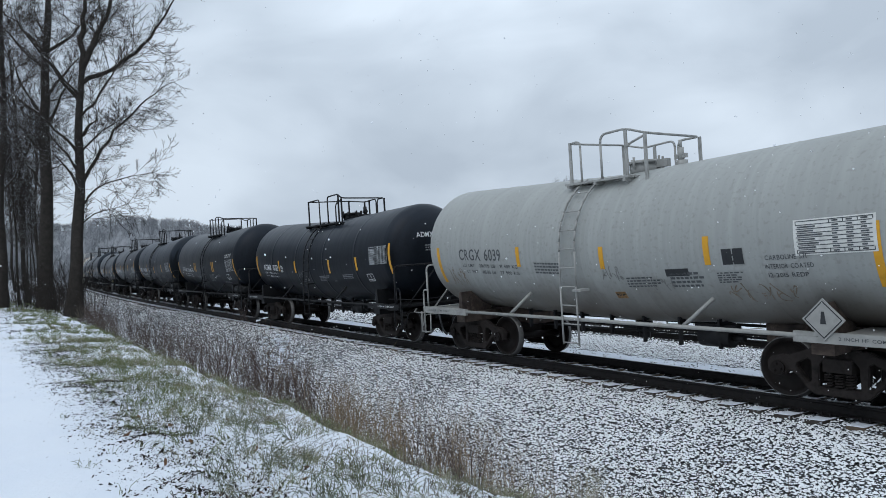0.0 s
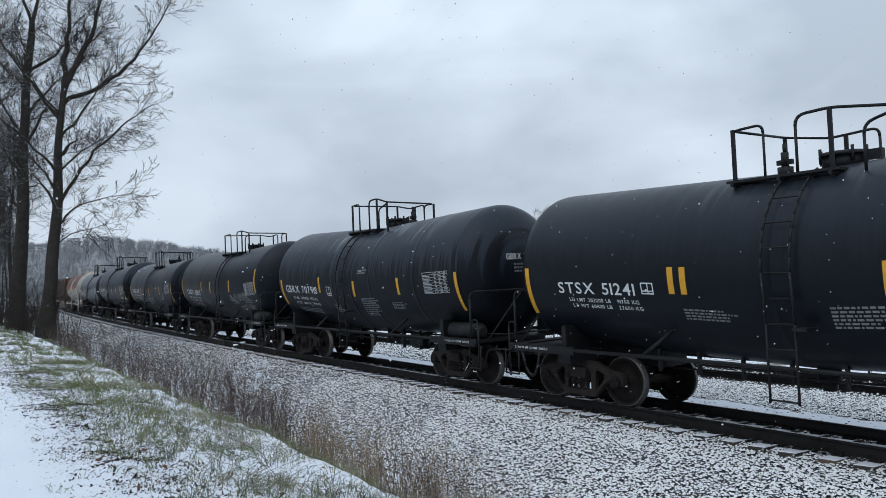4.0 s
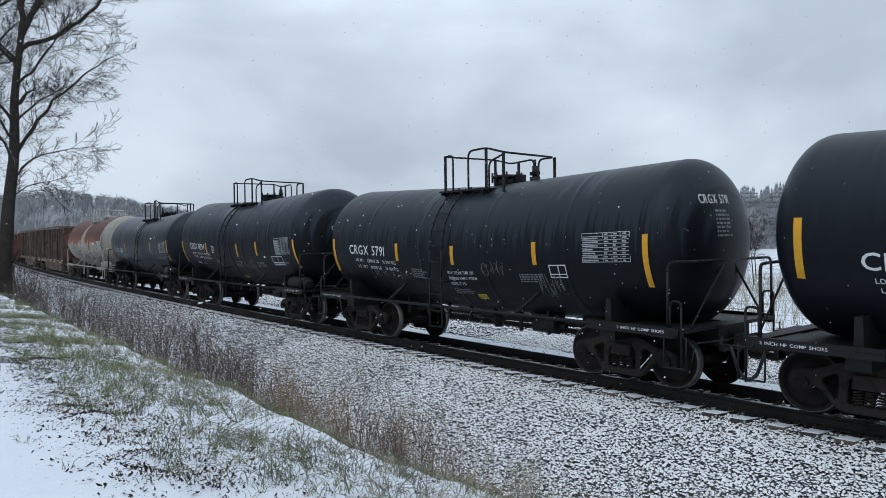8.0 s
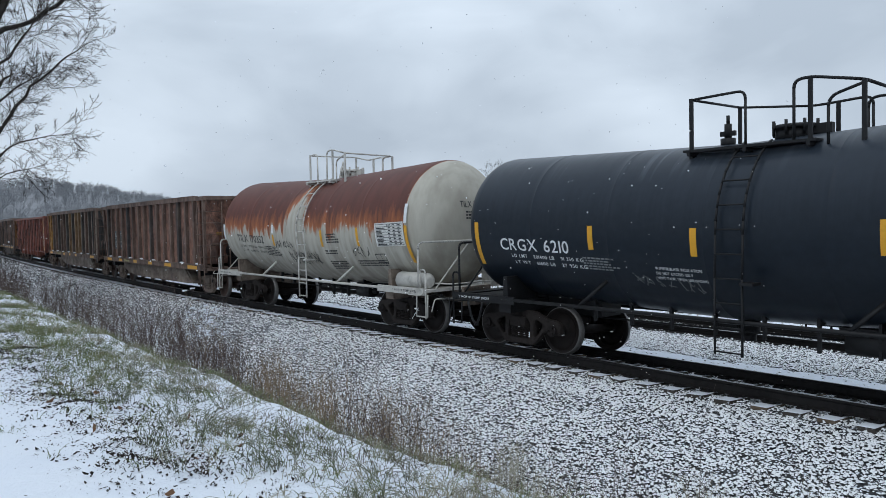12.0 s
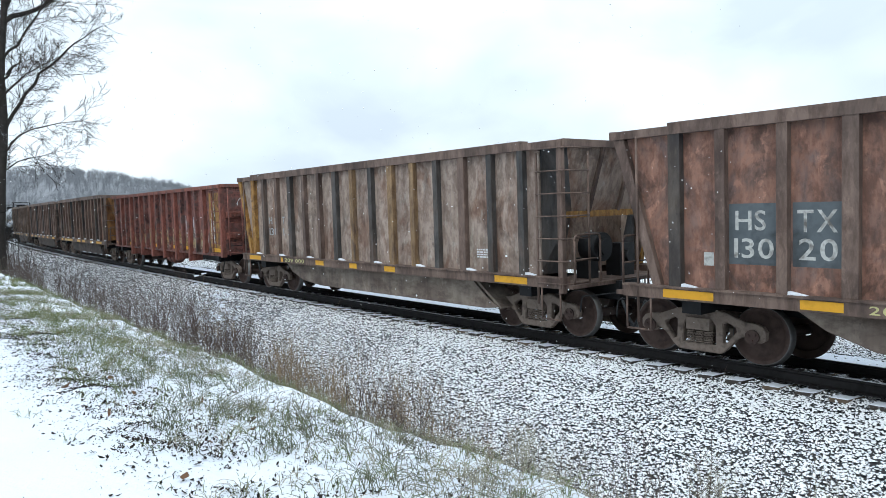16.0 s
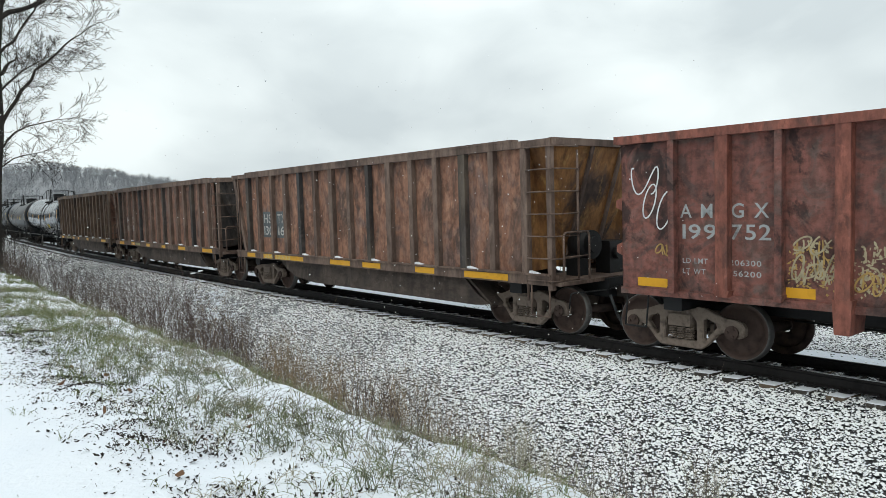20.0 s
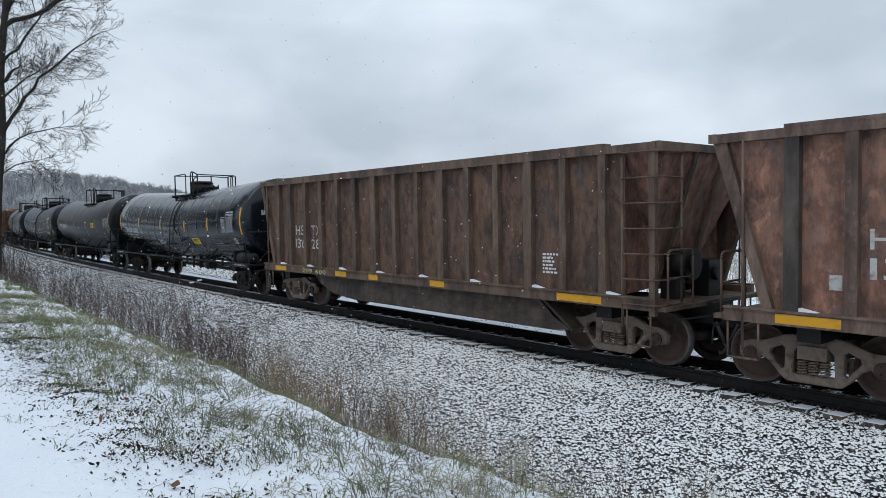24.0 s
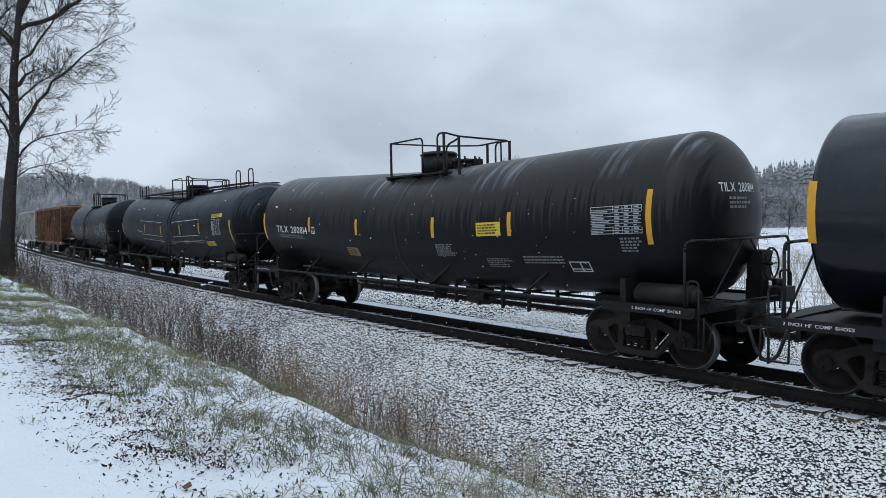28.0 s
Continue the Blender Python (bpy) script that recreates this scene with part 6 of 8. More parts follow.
couple(tank_car("black tank car with yellow stripes and white stencils", short_tank("ADMX 15133", trucks=9.49, R=1.41, zc=2.325, half=5.95, reservoir=False, cage=(-1.08, 1.37, 1.6), hoops=(0.92, 1.6), rail_height=0.77, manway=0.75, valve=1.7, ladder_x=-0.2,
    stripes=((-5.42, 1.70, 0.80), (5.37, 1.75, 0.86), (-3.06, 1.95, 0.40), (-1.5, 1.94, 0.42), (1.36, 1.90, 0.44), (3.31, 1.92, 0.40)), text=(("ADMX 15133", -4.64, 1.97, 1.5, 0.21), ("LD LMT   197700 LB   89700 KG", -4.62, 1.83, 1.35, 0.06), ("LT WT   65300 LB   29600 KG", -4.60, 1.71, 1.3, 0.06)),
    small=((0.5, 1.66, 0.75, 0.2, 4), (2.25, 1.68, 0.85, 0.17, 3), (1.55, 1.62, 0.15, 0.04, 1), (-1.0, 1.62, 0.15, 0.04, 1)), frames=((3.85, 1.57, 0.38, 0.25), (-2.86, 1.92, 0.20, 0.24)), tables=((4.22, 2.05, 1.05, 0.5),), signs=((-0.62, 1.68, 0.15, 0.16, OLD_WHITE),), scrawls=((-1.3, 1.75, 0.5, 0.28, 4, SPRAY_GREY, 71),),
    head_text=(("ADMX 15133", -0.62, 2.92, 0.92, 0.14),), head_small=((-0.4, 2.52, 0.75, 0.2, 2),))), -89.06)
couple(tank_car("black corn syrup tank car with double yellow stripes", short_tank("STSX 51241", R=1.535, zc=2.43, half=5.75, rings=(), valve=-0.5, cage=(-0.9, 0.6, 1.5), hoops=(0.5, 1.0), manway=0.4, ladder_x=-0.1,
    stripes=((-5.3, 1.55, 0.95), (4.74, 1.52, 0.98), (-1.95, 2.04, 0.44), (-1.72, 2.04, 0.44), (1.26, 2.01, 0.46), (1.49, 2.01, 0.46)),
    text=(("STSX 51241", -4.42, 1.99, 1.78, 0.21), ("LD LMT 202200 LB   91700 KG", -4.2, 1.84, 1.6, 0.07), ("LT WT 60800 LB   27600 KG", -4.15, 1.73, 1.6, 0.07), ("CORN SYRUP", 3.55, 2.55, 0.93, 0.15)), tables=((3.57, 1.94, 1.06, 0.52),), frames=((3.3, 1.58, 0.46, 0.26), (-2.5, 2.02, 0.25, 0.2)),
    small=((-1.75, 1.62, 0.95, 0.22, 4), (0.55, 1.58, 0.8, 0.36, 6), (1.6, 1.75, 0.9, 0.12, 2), (2.5, 1.42, 0.9, 0.12, 2)), head_text=(("STSX 51241", -0.53, 2.86, 0.88, 0.15),), head_small=((-0.4, 2.58, 0.7, 0.22, 2),))), -76.08)
couple(tank_car("black tank car with wet streaks and frost on top", short_tank("GBRX 707918", R=1.547, zc=2.489, paint=BLACK_B, text=(("GBRX 707918", -4.74, 2.03, 2.36, 0.23), ("LD LMT   220000 LB   99750 KG", -4.3, 1.82, 1.75, 0.085), ("LT WT   66000 LB   29950 KG", -4.25, 1.66, 1.75, 0.085)),
    hoops=(0.42, 1.0), stripes=((-5.12, 1.60, 0.88), (-2.24, 2.08, 0.46), (-0.05, 2.02, 0.44), (2.3, 2.0, 0.44), (4.8, 1.55, 0.95)), frames=((-1.72, 2.0, 0.28, 0.28),), small=((-4.2, 1.40, 2.1, 0.2, 3), (-1.5, 1.5, 0.6, 0.3, 3), (0.3, 1.45, 0.85, 0.6, 8), (0.25, 2.62, 0.6, 0.14, 2), (1.85, 1.62, 0.7, 0.22, 5)))), -63.6)
couple(tank_car("smooth black tank car with white graffiti on its side", short_tank("CRGX 19855", trucks=8.4, cage=(-0.45, 1.7, 2.55), hoops=(0.78, 1.55), ladder_x=0.5, manway=1.15, R=1.505, zc=2.418, half=5.65, rings=(), valve=None, stripes=((-5.18, 1.80, 0.85), (4.6, 1.98, 0.90), (-2.1, 2.15, 0.42), (-0.82, 2.15, 0.44), (1.66, 2.12, 0.46)),
    text=(("CRGX 19855", -4.34, 1.97, 2.05, 0.23), ("LD LMT   220 600 LB   100 000 KG", -4.2, 1.80, 1.75, 0.07), ("LT WT   65 400 LB   29 700 KG", -4.15, 1.68, 1.7, 0.07)), tables=((3.5, 1.92, 1.05, 0.48),), frames=(), scrawls=((1.55, 1.72, 2.3, 0.34, 11, OLD_WHITE, 12), (-4.2, 1.42, 1.7, 0.28, 8, OLD_WHITE, 14), (-0.75, 1.42, 0.6, 0.38, 2, OLD_WHITE, 15), (2.3, 1.36, 1.6, 0.28, 6, OLD_WHITE, 16), (1.0, 1.4, 0.5, 0.2, 3, SPRAY_GREY, 17)), head_text=(("CRGX 19855", -0.05, 2.75, 0.8, 0.14),), head_small=((0.05, 2.52, 0.6, 0.18, 2),))), -51.2)
couple(tank_car("black tank car with chalk graffiti and yellow stripes", short_tank("CRGX 5791", paint=BLACK_C, R=1.46, zc=2.32, cage=(-0.92, 0.5, 1.05), manway=0.32, ladder_x=-0.6, valve=1.2, brake=False, reservoir=False, scrawls=((0.7, 1.72, 0.75, 0.36, 5, SPRAY_GREY, 21), (2.25, 1.30, 0.7, 0.6, 6, SPRAY_GREY, 22), (-3.6, 1.5, 1.6, 0.3, 6, SPRAY_GREY, 23)), signs=((0.3, 1.22, 0.28, 0.15, SIGN_YELLOW),),
    text=(("CRGX 5791", -4.4, 2.05, 1.62, 0.235), ("LD MT   201900 LB   91 200 KG", -4.15, 1.86, 1.8, 0.08), ("LT WT   61900 LB   28 100 KG", -4.1, 1.70, 1.8, 0.08), ("MAX STEAM TEMP 200", -0.38, 1.76, 0.86, 0.07), ("DEGREES F/MAX STEAM", -0.38, 1.64, 0.92, 0.07), ("PRESS 15 PSI", -0.38, 1.52, 0.5, 0.07)), small=((-1.75, 1.58, 0.62, 0.26, 5), (-0.38, 1.32, 0.7, 0.16, 3), (1.85, 1.60, 0.6, 0.2, 4)), head_text=(("CRGX 5791", -0.7, 3.12, 0.72, 0.15),), head_small=((-0.4, 2.55, 0.45, 0.48, 6),))), -38.75)
couple(tank_car("black tank car with frost runs over its top", short_tank("CRGX 19294", trucks=8.4, R=1.529, zc=2.485, paint=BLACK_B, text=(("CRGX 19294", -4.26, 2.13, 1.55, 0.23), ("LD LMT   220400 LB   99 950 KG", -4.14, 1.93, 1.87, 0.085), ("LT WT   65600 LB   29 750 KG", -4.1, 1.79, 1.85, 0.085), ("NEW   5-96", -4.0, 1.56, 0.9, 0.09)), cage=(-1.2, 0.45, 1.25), hoops=(0.3, 1.0), stripes=ENDS + ((-2.56, 1.98, 0.42), (0.42, 1.97, 0.44), (2.05, 1.98, 0.46)), frames=((-1.95, 2.06, 0.22, 0.24), (3.15, 1.66, 0.75, 0.3)), signs=((-0.05, 1.22, 0.32, 0.14, SIGN_YELLOW),), scrawls=((-4.0, 1.35, 1.7, 0.3, 6, SPRAY_GREY, 31), (0.75, 1.5, 0.7, 0.42, 6, SPRAY_GREY, 32), (1.3, 1.4, 0.35, 0.6, 3, SPRAY_GREY, 33)))), -26.33)
couple(tank_car("blue-black tank car with clean yellow stripes", short_tank("CRGX 6210", paint=BLACK_BLUE, cage=(-0.55, 1.3, 2.0), hoops=(0.9, 1.62), manway=0.75, ladder_x=0.25, R=1.445, zc=2.345, rings=(-0.7, -0.35, 0.35, 0.7), valve=-0.35, stripes=ENDS + ((-2.38, 1.98, 0.42), (-0.42, 1.97, 0.44), (2.2, 1.97, 0.46)), scrawls=((-1.6, 1.42, 0.75, 0.26, 4, SPRAY_GREY, 81), (-0.8, 1.36, 0.5, 0.3, 3, SPRAY_GREY, 82)), text=(("CRGX 6210", -4.55, 1.89, 1.72, 0.23), ("LD LMT   201400 LB   91 350 KG", -4.3, 1.75, 1.75, 0.07), ("LT WT   61600 LB   27 950 KG", -4.25, 1.63, 1.75, 0.07), ("W/FIBERGLASS INSULATION", -1.1, 1.72, 0.82, 0.05), ("DO NOT EXCEED 300 F", -1.1, 1.64, 0.65, 0.05), ("VENT TANK WHEN UNLOADING", -1.1, 1.56, 0.88, 0.05)), small=((-2.55, 1.62, 0.75, 0.26, 5), (3.2, 1.62, 1.1, 0.14, 2)), tables=((3.66, 1.90, 0.98, 0.5),), frames=(),
    head_text=(("CRGX 6210", -0.5, 2.92, 0.85, 0.15),), head_small=((-0.3, 2.64, 0.6, 0.22, 2),))), -13.8)
couple(tank_car("cream tank car whose upper half is rusted red-brown", short_tank("TILX 170352", trucks=8.7, R=1.535, zc=2.43, half=5.8, paint=CREAM_RUST, frame=CREAM, under=BELLY_PALE, ink=BLACK_INK, rings=(-0.62, -0.14, 0.30, 0.66), valve=0.1, cage=(-0.42, 0.85, 1.5), hoops=(0.42, 0.95), manway=0.6, ladder_x=0.12, rail_height=0.70, reservoir_paint=CREAM, bare=((-5.4, 2.0, 0.5), (-1.8, 2.3, 0.26), (4.93, 2.42, 0.45)),
    stripes=((4.93, 1.5, 0.93), (-1.8, 1.93, 0.33), (1.08, 1.94, 0.46), (2.87, 1.92, 0.48)), text=(("TILX 170352", -4.32, 1.97, 1.9, 0.23), ("LD LMT   222700 LB   101000 KG", -4.25, 1.80, 1.85, 0.07), ("LT WT   63300 LB   28700 KG", -4.2, 1.66, 1.85, 0.07)), small=((1.4, 2.02, 0.6, 0.28, 3), (1.2, 1.72, 0.85, 0.15, 2), (1.2, 1.32, 1.0, 0.3, 5), (2.6, 1.40, 1.3, 0.22, 3), (-2.4, 1.60, 0.9, 0.34, 6)),
    panels=((3.74, 1.90, 1.16, 0.57),), tables=((3.78, 1.92, 1.08, 0.52),), frames=((3.5, 1.5, 0.42, 0.26),), scrawls=((-1.75, 1.88, 1.15, 0.26, 7, SPRAY_BLACK, 41), (-1.0, 1.45, 1.75, 0.46, 7, SPRAY_BLACK, 42), (-0.9, 1.42, 1.6, 0.5, 6, SPRAY_BLACK, 44), (2.5, 1.65, 0.8, 0.3, 4, SPRAY_BLACK, 43)), head_text=(("TILX 170352", -0.35, 2.95, 0.85, 0.15),), head_small=((-0.2, 2.66, 0.55, 0.22, 2),))), -1.3)

REFL = ((-6.25, -5.4), (-4.15, -3.6), (-1.75, -1.25), (0.45, 0.95), (2.6, 3.4), (5.3, 6.3))
couple(gondola("rust-brown bathtub gondola with a blue lettering patch", dict(trucks=11.78, paint=GOND_BROWN, trim=RIB_BROWN, belly=BELLY_PALE, end_low=2.4, reflectors=REFL, chalk=(("209600", -3.3, 0.9),), text=(("HS", -5.12, 2.12, 0.45, 0.28, OLD_WHITE), ("TX", -4.24, 2.10, 0.52, 0.30, OLD_WHITE), ("130", -5.14, 1.72, 0.58, 0.28, OLD_WHITE), ("20", -4.22, 1.72, 0.5, 0.29, OLD_WHITE)), patches=((-5.22, 1.62, 0.72, 0.88, PATCH_BLUE), (-4.30, 1.62, 0.68, 0.88, PATCH_BLUE), (-5.62, 1.58, 0.16, 0.2, OLD_WHITE)))), 12.54)
couple(gondola("faded grey-brown bathtub gondola with dark ribs", dict(trucks=11.78, paint=GOND_GREY, trim=RIB_BROWN, post=PATCH_ORANGE, belly=BELLY_PALE, end_low=2.4, ribs=(PATCH_ORANGE, RIB_BLUE, RIB_BROWN, RIB_BLUE, RIB_BROWN, RIB_BROWN, RIB_BLUE, RIB_OLIVE, RIB_BLUE, RIB_OLIVE, RIB_OLIVE, RIB_BLUE, RIB_BROWN, RIB_BLUE, RIB_BLUE), reflectors=((-6.45, -5.6), (-4.2, -4.05), (-2.05, -1.6), (-0.25, 0.1), (1.35, 1.8), (5.25, 6.15)), chalk=(("209 000", -3.93, 1.2),), text=(("H S", -5.15, 2.2, 0.56, 0.22, FADED_INK), ("T X", -4.25, 2.2, 0.56, 0.22, FADED_INK), ("130", -5.15, 1.85, 0.58, 0.22, FADED_INK), ("1 3", -4.2, 1.85, 0.5, 0.22, FADED_INK)), corner=RIB_BLUE, small=((4.6, 1.5, 0.5, 0.2, 4),))), 27.88)
TAGS, CHIPS, LOOPS = [], [], []
rng_g = random.Random(19)
for i in range(-9, 10):
    gx = i * 0.828 + 0.13                    # one panel between two stakes
    if gx < -5.4 or gx > 5.4:
        continue
    low = rng_g.uniform(1.22, 1.4)
    big = 3.0 < gx < 4.3
    shade = (SPRAY_CREAM, SPRAY_OCHRE, SPRAY_CREAM)[i % 3]
    LOOPS.append((gx + 0.02, low + rng_g.uniform(-0.02, 0.1), 0.52, rng_g.uniform(0.28, 0.42), 3, shade, 140 + i))
    TAGS.append((gx, low, 0.58, rng_g.uniform(0.3, 0.45), 4, shade, 180 + i))
    if big or i % 3 == 1:
        TAGS.append((gx + 0.03, low + 0.38, 0.52, 0.85 if big else 0.34, 4, WHITE_INK if big else SPRAY_CREAM, 100 + i))
    if i % 4 == 2:
        LOOPS.append((gx + 0.05, low + 0.42, 0.45, 0.3, 2, SPRAY_CREAM, 220 + i))
    TAGS.append((gx - 0.02, low + rng_g.uniform(0.1, 0.22), 0.5, rng_g.uniform(0.25, 0.5), 3, SPRAY_OCHRE if shade is SPRAY_CREAM else SPRAY_CREAM, 260 + i))
    if not big and i % 3 == 0:
        TAGS.append((gx + 0.02, low + 0.42, 0.5, rng_g.uniform(0.18, 0.3), 3, SPRAY_CREAM, 300 + i))
    CHIPS.append((gx - 0.02, 1.18, 0.62, 0.8, 110, SPRAY_CREAM if i % 3 else SPRAY_OCHRE, 170 + i))
couple(mill_gondola("faded red gondola covered with cream and white graffiti", dict(trucks=13.37, paint=GOND_RED, text=(("A M", -6.52, 2.27, 0.54, 0.21), ("G X", -5.68, 2.27, 0.55, 0.21), ("199", -6.48, 1.95, 0.56, 0.22), ("752", -5.70, 1.95, 0.60, 0.22), ("LD LMT", -6.48, 1.57, 0.42, 0.08), ("206300", -5.72, 1.57, 0.48, 0.08), ("LT WT", -6.48, 1.41, 0.38, 0.08), ("56200", -5.66, 1.41, 0.42, 0.08)),
    reflectors=((-7.3, -6.75), (-5.0, -4.5), (-2.9, -2.5), (-0.81, -0.39), (1.79, 2.25), (3.36, 3.84), (6.33, 7.24)), patches=((6.18, 1.32, 0.48, 2.0, PATCH_ORANGE), (6.76, 1.32, 0.47, 2.0, PATCH_ORANGE), (5.7, 1.5, 0.25, 0.25, OLD_WHITE)),
    scrawls=(*TAGS, (6.25, 1.55, 0.36, 0.9, 3, WHITE_INK, 63), (6.3, 2.4, 0.4, 0.75, 2, WHITE_INK, 67), (6.25, 1.45, 0.4, 0.4, 4, WHITE_INK, 66)), chips=CHIPS, loops=(*LOOPS, (-7.36, 2.55, 0.42, 0.75, 1, WHITE_INK, 51), (-7.2, 2.1, 0.55, 0.7, 2, WHITE_INK, 54), (-6.95, 1.65, 0.3, 0.2, 3, SPRAY_OCHRE, 56)),
    end_scrawls=((-0.9, 2.75, 0.9, 0.5, 3, 64), (-0.6, 2.0, 1.0, 0.4, 4, 65)))), 44.40)
couple(gondola("brown bathtub gondola with an orange-rusted end", dict(trucks=11.78, rib_shift=0.35, paint=GOND_RUST, trim=RIB_BROWN, belly=BELLY, end_front=ORANGE_RUST, reflectors=((-6.2, -5.6), (-5.0, -4.4), (-4.2, -2.4), (-0.9, 0.1), (0.7, 1.5), (2.9, 3.6), (4.6, 5.9)), chalk=(("264 301500", -4.9, 1.7),), text=(("HS", -5.10, 2.15, 0.5, 0.27, OLD_WHITE), ("TX", -4.18, 2.15, 0.52, 0.27, OLD_WHITE), ("130", -5.12, 1.78, 0.58, 0.27, OLD_WHITE), ("16", -4.16, 1.78, 0.42, 0.27, OLD_WHITE)), patches=((-5.18, 1.70, 0.70, 0.80, PATCH_BLUE), (-4.26, 1.70, 0.66, 0.80, PATCH_BLUE), (0.7, 1.11, 1.1, 0.09, OLD_GREEN)), small=((4.35, 1.5, 0.34, 0.35, 5),))), 60.45)
couple(gondola("rusty brown bathtub gondola with worn white lettering", dict(trucks=11.78, paint=GOND_BROWN, trim=RIB_BROWN, post=RIB_BROWN, belly=BELLY, end_front=RIB_DARK, reflectors=REFL, chalk=(("209000", -3.6, 0.9),), text=(("HS", -5.12, 2.1, 0.48, 0.26, OLD_WHITE), ("TX", -4.22, 2.1, 0.5, 0.26, OLD_WHITE), ("13", -5.12, 1.72, 0.42, 0.27, OLD_WHITE), ("030", -4.24, 1.72, 0.56, 0.27, OLD_WHITE)), patches=((-5.6, 1.55, 0.16, 0.2, OLD_WHITE),))), 76.03)
couple(gondola("dark rust-brown bathtub gondola with stencilled side", dict(trucks=11.78, paint=GOND_DARK, trim=RIB_DUSK, ribs=(RIB_DUSK,), belly=BELLY, end_front=GOND_BROWN, reflectors=((-6.25, -5.55), (-2.75, -2.2), (-1.15, -0.75), (1.3, 1.8), (5.0, 6.0)), chalk=(("209 600", -4.55, 1.3),), text=(("HS", -5.14, 2.12, 0.5, 0.27, OLD_WHITE), ("TX", -4.22, 2.12, 0.52, 0.27, OLD_WHITE), ("136", -5.16, 1.74, 0.6, 0.27, OLD_WHITE), ("28", -4.22, 1.74, 0.46, 0.27, OLD_WHITE)), small=((4.55, 1.5, 0.34, 0.4, 6),))), 91.22)

LONG = dict(trucks=13.45, R=1.438, zc=2.318, half=7.9, knuckle=0.5, valve=None, housing=-0.05, manway=1.0, brackets=(-4.6, -1.9, 1.4, 4.4), cage=(-1.05, 1.15, 1.7), hoops=(1.36, 1.95), rail_height=0.77, ladder_x=0.36)
couple(tank_car("long glossy black tank car with ring welds", short_tank("SHQX 6780", **{**LONG, "paint": BLACK_GLOSS, "knuckle": 0.20, "rings": (-0.84, -0.7, -0.56, -0.42, -0.28, -0.14, 0.14, 0.28, 0.42, 0.56, 0.7, 0.84), "stripes": ((-7.9, 1.9, 0.85), (7.16, 1.82, 0.92), (-4.73, 2.09, 0.46), (-1.50, 2.10, 0.46), (1.58, 2.04, 0.44), (4.1, 2.02, 0.46)),
    "text": (("SHQX 6780", -6.95, 1.83, 2.03, 0.235), ("LD LMT 205700 LB   93300 KG", -6.95, 1.70, 1.75, 0.07), ("LT WT   80300 LB   36400 KG", -6.85, 1.57, 1.65, 0.07), ("EXTERIOR HEATER PIPES-", -2.2, 1.62, 0.75, 0.05), ("NO INLET OR OUTLET", -2.15, 1.545, 0.66, 0.05), ("PIPE CAPS REQUIRED", -2.15, 1.47, 0.6, 0.05), ("STEAM OUTLET", -0.9, 1.33, 0.5, 0.06), ("STEAM INLET", 1.25, 1.33, 0.45, 0.06), ("FRA-AIP 200611", 5.95, 2.58, 0.62, 0.06), ("DOT 111S100W1", 5.93, 2.48, 0.66, 0.07)), "tables": ((5.5, 1.92, 1.1, 0.54),), "frames": ((6.35, 1.52, 0.25, 0.2), (-4.52, 1.81, 0.2, 0.26)), "small": ((4.5, 1.44, 1.1, 0.15, 2),), "signs": ((2.2, 1.53, 0.80, 0.26, SIGN_YELLOW),),
    "head_text": (("SHQX 6780", -0.85, 2.74, 1.12, 0.15),), "head_small": ((-0.55, 2.44, 0.75, 0.22, 2),)})), 107.9)
couple(tank_car("long black tank car with frost runs and yellow sign", short_tank("TILX 280814", **{**LONG, "trucks": 13.4, "R": 1.446, "zc": 2.344, "half": 8.1, "paint": BLACK_FROSTED, "rings": (), "ladder": False, "stripes": ((-7.72, 1.75, 0.85), (7.0, 1.85, 0.92), (-4.68, 2.10, 0.42), (-2.08, 2.10, 0.42), (1.22, 2.08, 0.46), (3.72, 2.06, 0.48)),
    "text": (("TILX 280814", -6.77, 2.03, 2.0, 0.2),), "tables": ((5.85, 2.04, 1.08, 0.48),), "frames": ((5.15, 1.36, 0.48, 0.24), (-4.5, 2.05, 0.2, 0.2)), "small": ((-6.6, 1.86, 1.7, 0.12, 2), (1.3, 1.66, 0.75, 0.3, 6), (2.9, 1.42, 0.8, 0.24, 5), (4.0, 1.5, 1.1, 0.2, 3), (6.45, 1.72, 0.45, 0.28, 5)), "signs": ((2.78, 2.08, 0.74, 0.28, SIGN_YELLOW), (-2.7, 1.53, 0.58, 0.26, SIGN_ORANGE)),
    "head_text": (("TILX 280814", -0.6, 2.95, 1.0, 0.15),), "head_small": ((-0.4, 2.66, 0.7, 0.22, 2),)})), 125.36)
couple(tank_car("long black tank car with hoop rails along its top", short_tank("UTLX", **{**LONG, "trucks": 13.6, "R": 1.45, "zc": 2.35, "half": 8.3, "paint": BLACK_B, "long_walk": True, "rings": (-0.8, -0.5, -0.25, 0.25, 0.5, 0.8), "stripes": ((-7.9, 1.6, 0.8), (7.2, 1.55, 0.9), (-3.8, 2.0, 0.42), (-1.2, 2.0, 0.42), (1.5, 2.0, 0.42), (3.9, 2.0, 0.42)),
    "text": (), "tables": ((5.4, 1.9, 0.9, 0.6),), "frames": ((-4.4, 1.7, 3.4, 0.9), (0.5, 1.7, 3.4, 0.9)), "signs": ((4.4, 1.5, 0.9, 0.2, SIGN_YELLOW), (5.4, 2.55, 1.1, 0.14, SIGN_YELLOW)), "head_text": (), "head_small": ((-0.1, 2.6, 0.8, 0.3, 3),)})), 143.3)
couple(tank_car("short black tank car far down the train", short_tank("UTLX", trucks=9.2, half=6.2, text=(), housing=-0.3, valve=None)), 160.5)
couple(hopper_car("rust-brown covered hopper with faded side panels", dict(trucks=11.5, paint=HOP_RUST)), 177.0)
